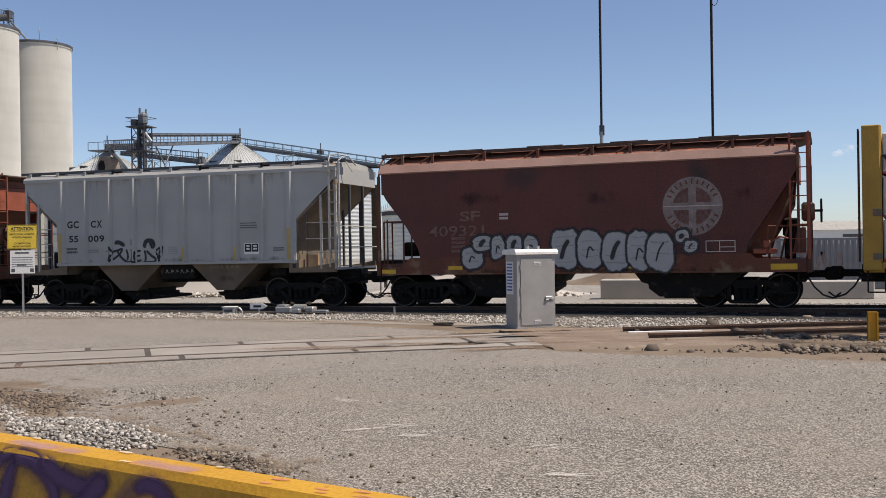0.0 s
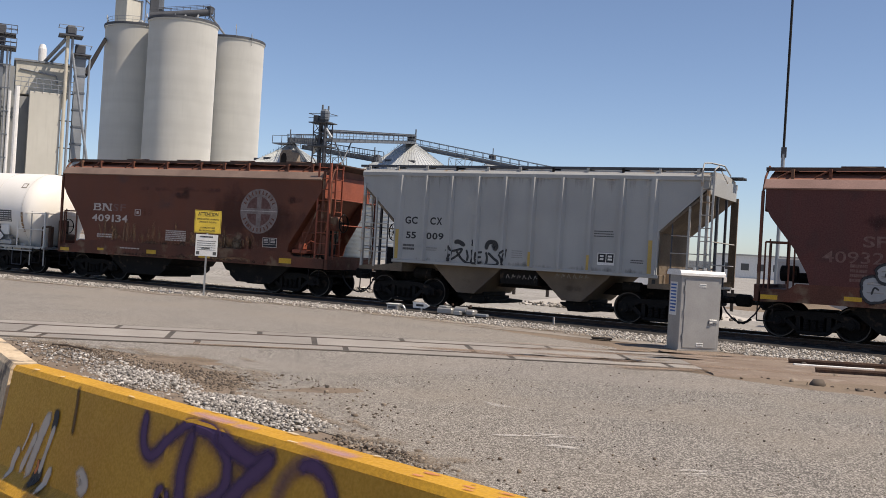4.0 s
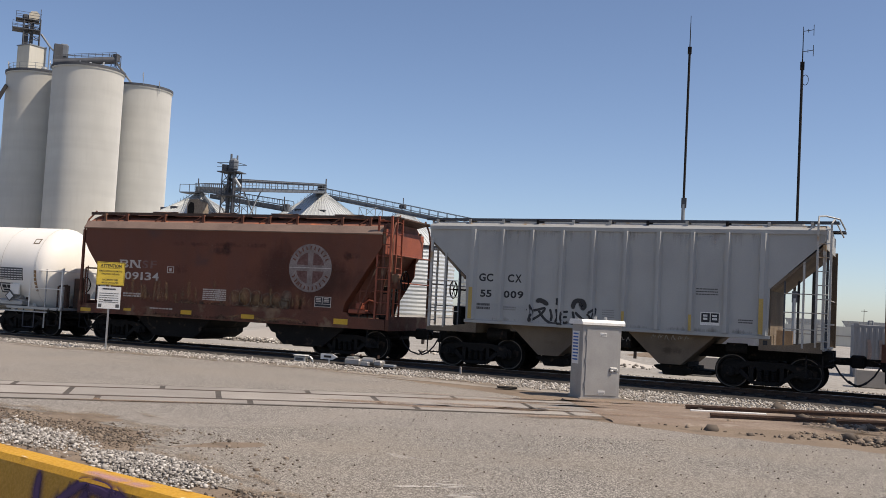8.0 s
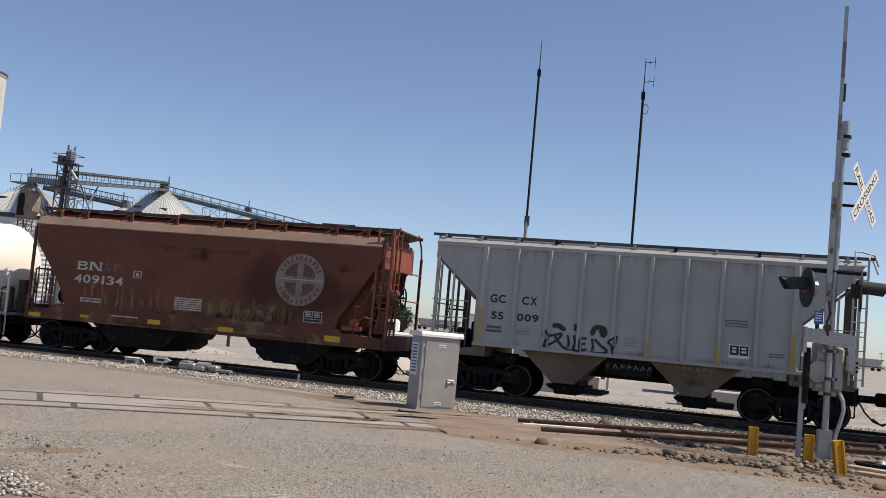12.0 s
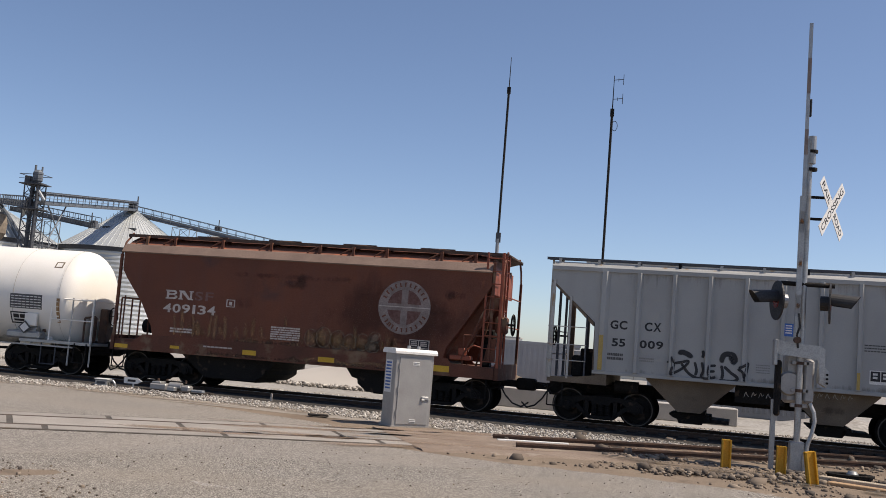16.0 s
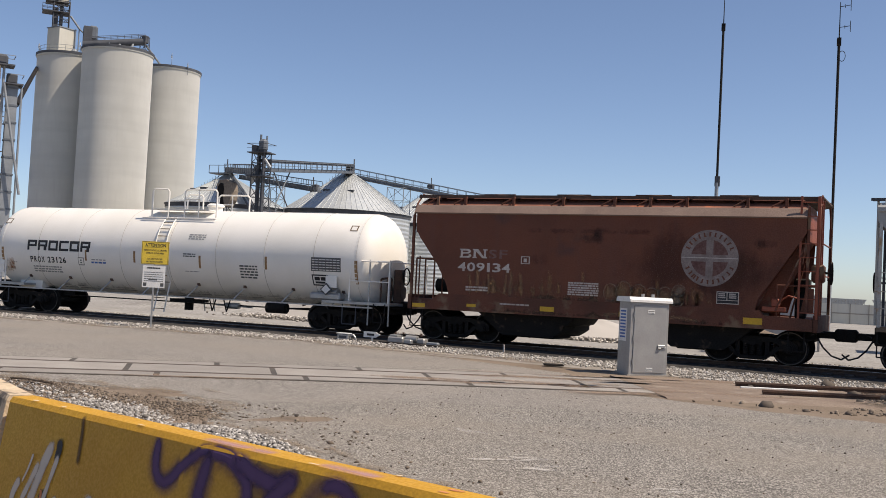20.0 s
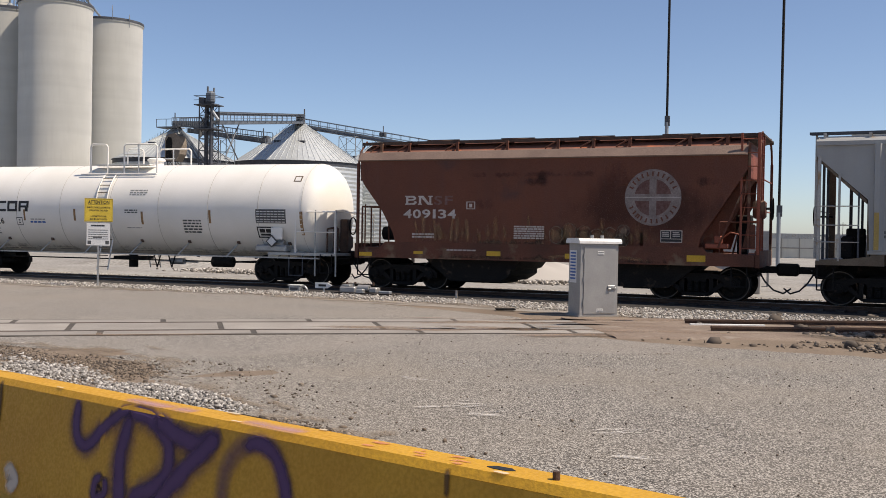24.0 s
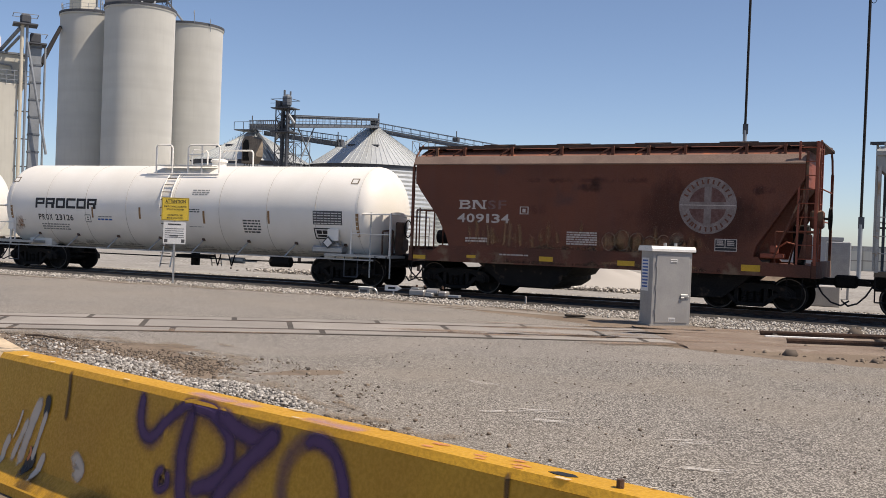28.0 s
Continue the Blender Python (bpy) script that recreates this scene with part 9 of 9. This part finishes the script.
part("leg_railing", Geo().path([(8.7, -2.0, 24.0), (11.2, -2.0, 24.0), (11.2, 0.2, 24.0), (8.7, 0.2, 24.0), (8.7, -2.0, 24.0)], 0.045, 4).path([(10.3, -1.4, 22.1), (12.2, -1.4, 22.1), (12.2, 1.2, 22.1)], 0.045, 4), STEEL_LIGHT, leg)
part("spout", Geo().tube((10.2, -1.6, 21.0), (12.4, -1.8, 9.0), 0.14, 8).tube((9.4, -1.2, 22.5), (7.4, 3.0, 20.2), 0.2, 8).tube((9.4, -1.2, 21.6), (8.0, 3.0, 20.2), 0.16, 8), STEEL_LIGHT, leg)
part("cyclone", Geo().ring([(20.2, 0.45), (22.0, 0.45), (22.5, 0.3), (22.6, 0.0)], False, 16, (7.3, 4.0, 0)), WHITE, t, "white cyclone")
part("duct", Geo().tube((4.1, -1.4, 0), (4.1, -1.4, 16.2), 0.18, 8).tube((4.85, -1.4, 0), (4.85, -1.4, 16.8), 0.28, 10).tube((-1.0, -0.5, 14.0), (3.0, -0.5, 14.4), 0.22, 8).tube((0.3, -0.5, 15.6), (0.3, -0.5, 14.0), 0.3, 8), WHITE, t, "pale pipes on the wall")
part("duct", Geo().tube((-9.0, -0.6, 10.0), (-2.2, -0.6, 10.3), 0.22, 8).tube((1.6, -0.6, 13.2), (1.8, -0.6, 10.5), 0.26, 8).tube((-1.8, -0.6, 10.2), (-1.8, -0.6, 0), 0.25, 8), STEEL_LIGHT, t)
part("blue_duct", Geo().box(1.5, 2.1, -0.9, -0.2, 0, 10.8).box(-2.1, -1.6, -0.75, -0.2, 0, 9.8), PIPE_BLUE, t, "faded blue duct")
part("roof_fan", Geo().box(-1.2, 0.4, 1.0, 3.0, 15.4, 17.8, None, 0.1).tube((0.6, 3.0, 16.0), (0.6, 3.0, 18.9), 0.9, 16).tube((-2.0, 2.0, 15.4), (-2.0, 2.0, 18.4), 0.35, 10).tube((-4.2, 2.5, 15.4), (-4.2, 2.5, 17.4), 0.45, 12).tube((-5.6, 2.5, 15.4), (-5.6, 2.5, 18.0), 0.4, 12), GALV, t, "pale roof fans and vents")
part("roof_platform", Geo().box(-2.9, -0.5, 0.8, 2.6, 18.0, 18.12).path([(-2.9, 0.8, 19.0), (-0.5, 0.8, 19.0)], 0.05, 4).tube((-2.9, 0.8, 15.4), (-2.9, 0.8, 19.0), 0.06, 4).tube((-0.5, 0.8, 15.4), (-0.5, 0.8, 19.0), 0.06, 4).path([(-14, 0.2, 16.4), (-3.0, 0.2, 16.4)], 0.05, 4).path([(-14, 0.2, 17.2), (-6.0, 2.2, 17.6)], 0.25, 6), STEEL_LIGHT, t)
t = thing("long_spout", pose(0, 0, 0), "long dark spout from mill tower to silo", "spout")
part("tube", Geo().tube((-113.9, 119.6, 31.4), (-84.4, 85.8, 19.0), 0.3, 8), BLACK_IRON, t)


# ---- bins and conveyors ----
def grain_bin(x, y, r, eave, top, label):
    t = thing("grain_bin", pose(x, y, 0), label, "grain bin", "steel grain bins")
    prof = [(0, r)]
    k = 0
    z = 0.0
    while z < eave:
        z += 0.3
        k += 1
        prof.append((z, r + (0.07 if k % 2 else 0.0)))
    part("wall", Geo().ring(prof, False, 72), BIN_METAL, t, "corrugated steel wall")
    n = 72
    cap = 0.9
    cone = Geo().put([((r + 0.25) * math.cos(math.tau * i / n), (r + 0.25) * math.sin(math.tau * i / n), eave) for i in range(n)] + [(cap * math.cos(math.tau * i / n), cap * math.sin(math.tau * i / n), top) for i in range(n)],
                     [(i, (i + 1) % n, n + (i + 1) % n, n + i) for i in range(n)])
    part("roof", cone, BIN_METAL, t, "ribbed conical steel roof")
    # Dark colour of this ring paints the shade below the eave.
    part("eave_ring", Geo().ring([(eave - 0.55, r + 0.09), (eave - 0.02, r + 0.1), (eave, r + 0.27), (eave + 0.03, r + 0.27)], False, 72), STEEL_DARK, t, "eave ring coloured dark for the shade under the roof")
    for i in range(n):
        a = math.tau * i / n
        part("roof_rib", Geo().tube((cap * math.cos(a), cap * math.sin(a), top + 0.02), ((r + 0.25) * math.cos(a), (r + 0.25) * math.sin(a), eave + 0.02), 0.045, 4), BIN_METAL, t)
    part("peak_cap", Geo().ring([(top - 0.3, 0.9), (top + 0.3, 0.8), (top + 0.4, 0.0)], False, 16), STEEL_LIGHT, t)
    for a in (-100, -60, -140):
        part("roof_vent", Geo().box(-0.5, 0.5, -0.3, 0.3, 0, 0.6, pose(r * 0.55 * math.cos(radians(a)), r * 0.55 * math.sin(radians(a)), eave + (top - eave) * 0.42)), STEEL_DARK, t)
    lad = Geo()
    for s in (-0.3, 0.3):
        lad.tube((-r - 0.3, s, eave), (-0.6, s, top + 0.6), 0.05, 4)
    for i in range(18):
        f = i / 18
        lad.tube((-r - 0.3 + (r - 0.3) * f, -0.3, eave + (top - eave) * f + 0.1), (-r - 0.3 + (r - 0.3) * f, -0.3, eave + (top - eave) * f + 0.9), 0.03, 4)
    part("roof_stair", lad, STEEL_LIGHT, t)
    return t


grain_bin(-66.5, 132.8, 9.3, 11.3, 17.2, "large corrugated steel grain bin with conical roof")
grain_bin(-82.2, 125.0, 8.6, 11.2, 15.6, "corrugated steel grain bin with conical roof")
grain_bin(-60.0, 150.0, 8.5, 10.8, 16.2, "corrugated steel grain bin with conical roof")
grain_bin(-40.5, 140.0, 6.0, 7.0, 10.0, "corrugated steel grain bin with conical roof")
t = thing("elevator_tower", pose(-58.7, 95.4, 0), "grey steel grain elevator tower with head platform", "elevator tower")
part("frame", lattice(Geo(), 0, 0, 1.5, 0, 15.2, 12, 0.07), STEEL_DARK, t)
for x in (-0.4, 0.2):
    part("leg_casing", Geo().box(x, x + 0.24, -0.25, 0.25, 0, 15.6), STEEL_DARK, t, "dark leg casing")
for z in (12.4, 15.0):
    part("platform", Geo().box(-1.3, 1.2, -1.0, 1.0, z, z + 0.1), STEEL_DARK, t)
part("head", Geo().box(-0.35, 0.65, -0.4, 0.4, 15.2, 16.6, None, 0.25).tube((-0.2, 0, 16.5), (-0.2, 0, 17.1), 0.12, 8).tube((0.5, 0.1, 16.5), (0.5, 0.1, 16.95), 0.1, 8), GALLERY_STEEL, t)
part("drive_motor", Geo().box(-1.1, -0.5, -0.4, 0.4, 15.1, 15.9, None, 0.05), STEEL_DARK, t)
part("railing", Geo().path([(-1.3, -1.0, 16.0), (1.2, -1.0, 16.0), (1.2, 1.0, 16.0), (-1.3, 1.0, 16.0), (-1.3, -1.0, 16.0)], 0.04, 4).path([(-1.3, -1.0, 15.55), (1.2, -1.0, 15.55)], 0.03, 4), STEEL_DARK, t)
part("down_spout", Geo().tube((0.5, -0.5, 14.6), (1.4, -0.4, 13.4), 0.18, 8).tube((-0.6, 0, 13.6), (-3.6, 4.0, 12.2), 0.2, 8), STEEL_LIGHT, t)
def bridge(label, p, q, depth, width, panels, solid):
    """A conveyor bridge: a solid trough, a walkway with rails over it, and posts."""
    t = thing("bin_conveyor", pose(0, 0, 0), label, "conveyor", "conveyor bridges")
    part("trough", beam(Geo(), p, q, width * 0.7, -0.1, solid), GALLERY_STEEL, t, "blue-grey solid conveyor trough")
    part("walkway", beam(Geo(), p, q, width, -0.18, -0.1), STEEL_DARK, t)
    part("hand_rail", span(Geo(), p, q, depth, width, panels, 0.055, False), GALLERY_STEEL, t)
    return t


t = bridge("long covered conveyor bridge from elevator tower to the bin peak", (-58.4, 95.9, 13.2), (-66.3, 132.6, 17.4), 1.1, 1.3, 15, 0.28)
part("cover", beam(Geo(), (-58.4, 95.9, 13.2), (-66.3, 132.6, 17.4), 1.2, 0.85, 1.25), STEEL_DARK, t, "dark covered top of the conveyor")
part("end_head", Geo().box(-66.9, -65.9, 132.3, 133.3, 17.2, 18.3, None, 0.1).tube((-65.8, 132.8, 18.3), (-65.8, 132.8, 19.4), 0.1, 6), STEEL_DARK, t)
for p, q in (((-60.3, 104.6, 14.1), (-58.8, 99.0, 9.6)), ((-59.0, 98.6, 13.4), (-60.3, 104.4, 9.9))):
    part("brace", Geo().tube(p, q, 0.08, 5), GALLERY_STEEL, t)
t = bridge("long sloping conveyor bridge over the grain bins", (-66.3, 132.9, 16.8), (-38.0, 140.0, 12.2), 1.25, 1.2, 22, 0.42)
part("trestle", lattice(Geo(), -59.2, 134.7, 2.6, 0, 15.4, 8, 0.06), STEEL_LIGHT, t, "pale trestle under the conveyor")
part("end_head", Geo().box(-55.1, -54.2, 135.4, 136.2, 15.5, 16.1, None, 0.08).tube((-54.6, 135.8, 16.1), (-54.6, 135.8, 17.1), 0.07, 6), STEEL_DARK, t)
t = bridge("lower conveyor bridge between two grain bins", (-78.6, 122.9, 15.3), (-59.9, 111.0, 12.5), 1.2, 1.2, 16, 0.45)
part("trestle", lattice(Geo(), -70.0, 117.4, 2.2, 0, 13.6, 8, 0.06), STEEL_LIGHT, t, "pale trestle under the conveyor")
part("end_head", Geo().box(-60.6, -59.9, 110.7, 111.5, 12.5, 13.3, None, 0.08).tube((-60.9, 111.6, 13.0), (-60.9, 111.6, 14.3), 0.07, 6), STEEL_DARK, t)
t = bridge("dark conveyor bridge from the bin peak to the elevator tower", (-82.0, 124.6, 16.4), (-59.4, 96.2, 12.8), 1.05, 1.2, 16, 0.62)
part("end_platform", Geo().box(-84.6, -81.4, 123.6, 126.0, 16.0, 16.15).path([(-84.6, 123.6, 17.2), (-81.4, 123.6, 17.2)], 0.05, 4).path([(-84.6, 123.6, 16.1), (-84.6, 123.6, 17.2)], 0.05, 4).path([(-83.0, 123.6, 16.1), (-83.0, 123.6, 17.2)], 0.05, 4), STEEL_LIGHT, t)
part("end_head", Geo().box(-82.5, -81.7, 124.3, 125.2, 15.6, 17.0, None, 0.1).tube((-82.2, 124.6, 17.0), (-82.2, 124.6, 18.2), 0.08, 6), STEEL_DARK, t)
part("chute", Geo().tube((-80.2, 122.4, 16.0), (-66.0, 112.6, 6.0), 0.2, 6).tube((-80.6, 122.9, 15.8), (-69.0, 115.0, 6.4), 0.15, 6), GALLERY_STEEL, t, "sloping chutes beside the bin roof")
t = thing("vent_hood", pose(-73.9, 112.3, 0), "curved dark brown vent hood on a steel frame", "vent hood")
part("hood", Geo().prism([(-1.1, 10.3), (-1.1, 13.2), (-0.7, 13.75), (0.3, 13.85), (0.9, 13.5), (1.15, 12.4), (1.05, 11.2), (0.5, 10.3)], "y", -0.8, 0.8), HOOD_CANVAS, t, "worn grey-brown canvas hood")
part("hood_mouth", Geo().prism([(-0.95, 10.6), (-0.95, 12.9), (-0.6, 13.4), (-0.15, 13.3), (0.0, 12.6), (-0.1, 11.4), (0.1, 10.6)], "y", -0.83, -0.79), BLACK_IRON, t, "dark open mouth")
part("frame", lattice(Geo(), -0.2, 0, 1.2, 0, 11.2, 7, 0.07), STEEL_DARK, t)


# ---- the train's way ----
TRAIN_T = [0, 0.5, 1, 1.5, 2, 2.5, 3, 3.5, 4, 4.5, 5.5, 6.5, 7, 7.5, 8, 8.5, 9, 9.5, 10, 10.5, 11, 11.5, 12.5, 13.5, 14, 14.5, 15, 15.5, 16, 16.5, 17, 17.5, 18, 18.5, 19, 19.5, 20, 20.5, 21.5, 22.5, 23, 23.5, 24, 24.5, 25, 25.5, 26, 26.5, 27, 27.5, 28]
TRAIN_X = [-27.60, -26.87, -26.13, -25.385, -24.65, -23.945, -23.25, -22.52, -21.80, -21.11, -19.73, -18.385, -17.75, -17.12, -16.48, -15.845, -15.23, -14.62, -14.00, -13.40, -12.83, -12.265, -11.19, -10.195, -9.725, -9.255, -8.79, -8.345, -7.915, -7.525, -7.175, -6.845, -6.54, -6.28, -6.09, -5.98, -5.92, -5.91, -5.905, -5.925, -5.955, -5.998, -6.055, -6.118, -6.18, -6.245, -6.315, -6.38, -6.445, -6.515, -6.585]


def train_x(t):
    """Where the middle of the red hopper car stands at a time: a smooth line through the table."""
    i = min(max(int(np.searchsorted(TRAIN_T, t)), 1), len(TRAIN_T) - 1)
    slope = [(TRAIN_X[min(k + 1, len(TRAIN_T) - 1)] - TRAIN_X[max(k - 1, 0)]) / (TRAIN_T[min(k + 1, len(TRAIN_T) - 1)] - TRAIN_T[max(k - 1, 0)]) for k in (i - 1, i)]
    h = TRAIN_T[i] - TRAIN_T[i - 1]
    u = (t - TRAIN_T[i - 1]) / h
    return ((2 * u ** 3 - 3 * u ** 2 + 1) * TRAIN_X[i - 1] + (u ** 3 - 2 * u ** 2 + u) * h * slope[0]
            + (3 * u ** 2 - 2 * u ** 3) * TRAIN_X[i] + (u ** 3 - u ** 2) * h * slope[1])


def on_track(x, half):
    """A car's pose from its two trucks on the rails."""
    ya, yb = main_y(x - half), main_y(x + half)
    return pose(x, (ya + yb) / 2, rail_z(x), 0, -math.degrees(math.atan2(rail_z(x + half) - rail_z(x - half), 2 * half)), math.degrees(math.atan2(yb - ya, 2 * half)))


def motions():
    times = [0.4 * i for i in range(71)]
    offsets = ((bn, bn_wheels, 0.0, 4.15), (gc, gc_wheels, 12.25, 3.9), (sf, sf_wheels, 24.24, 4.15),
               (px, px_wheels, -14.35, 6.25), (t2, t2_wheels, -31.55, 6.25), (lc, lc_wheels, 41.5, 8.0))
    for car, wheels, ahead, half in offsets:
        xs_ = [float(train_x(t)) + ahead for t in times]
        walk(car, [(t, on_track(x, half)) for t, x in zip(times, xs_)])
        for w, wx in wheels:
            walk(w, [(t, pose(wx, 0, WHEEL_R, 0, math.degrees((x - xs_[0]) / WHEEL_R), 0)) for t, x in zip(times, xs_)])


motions()
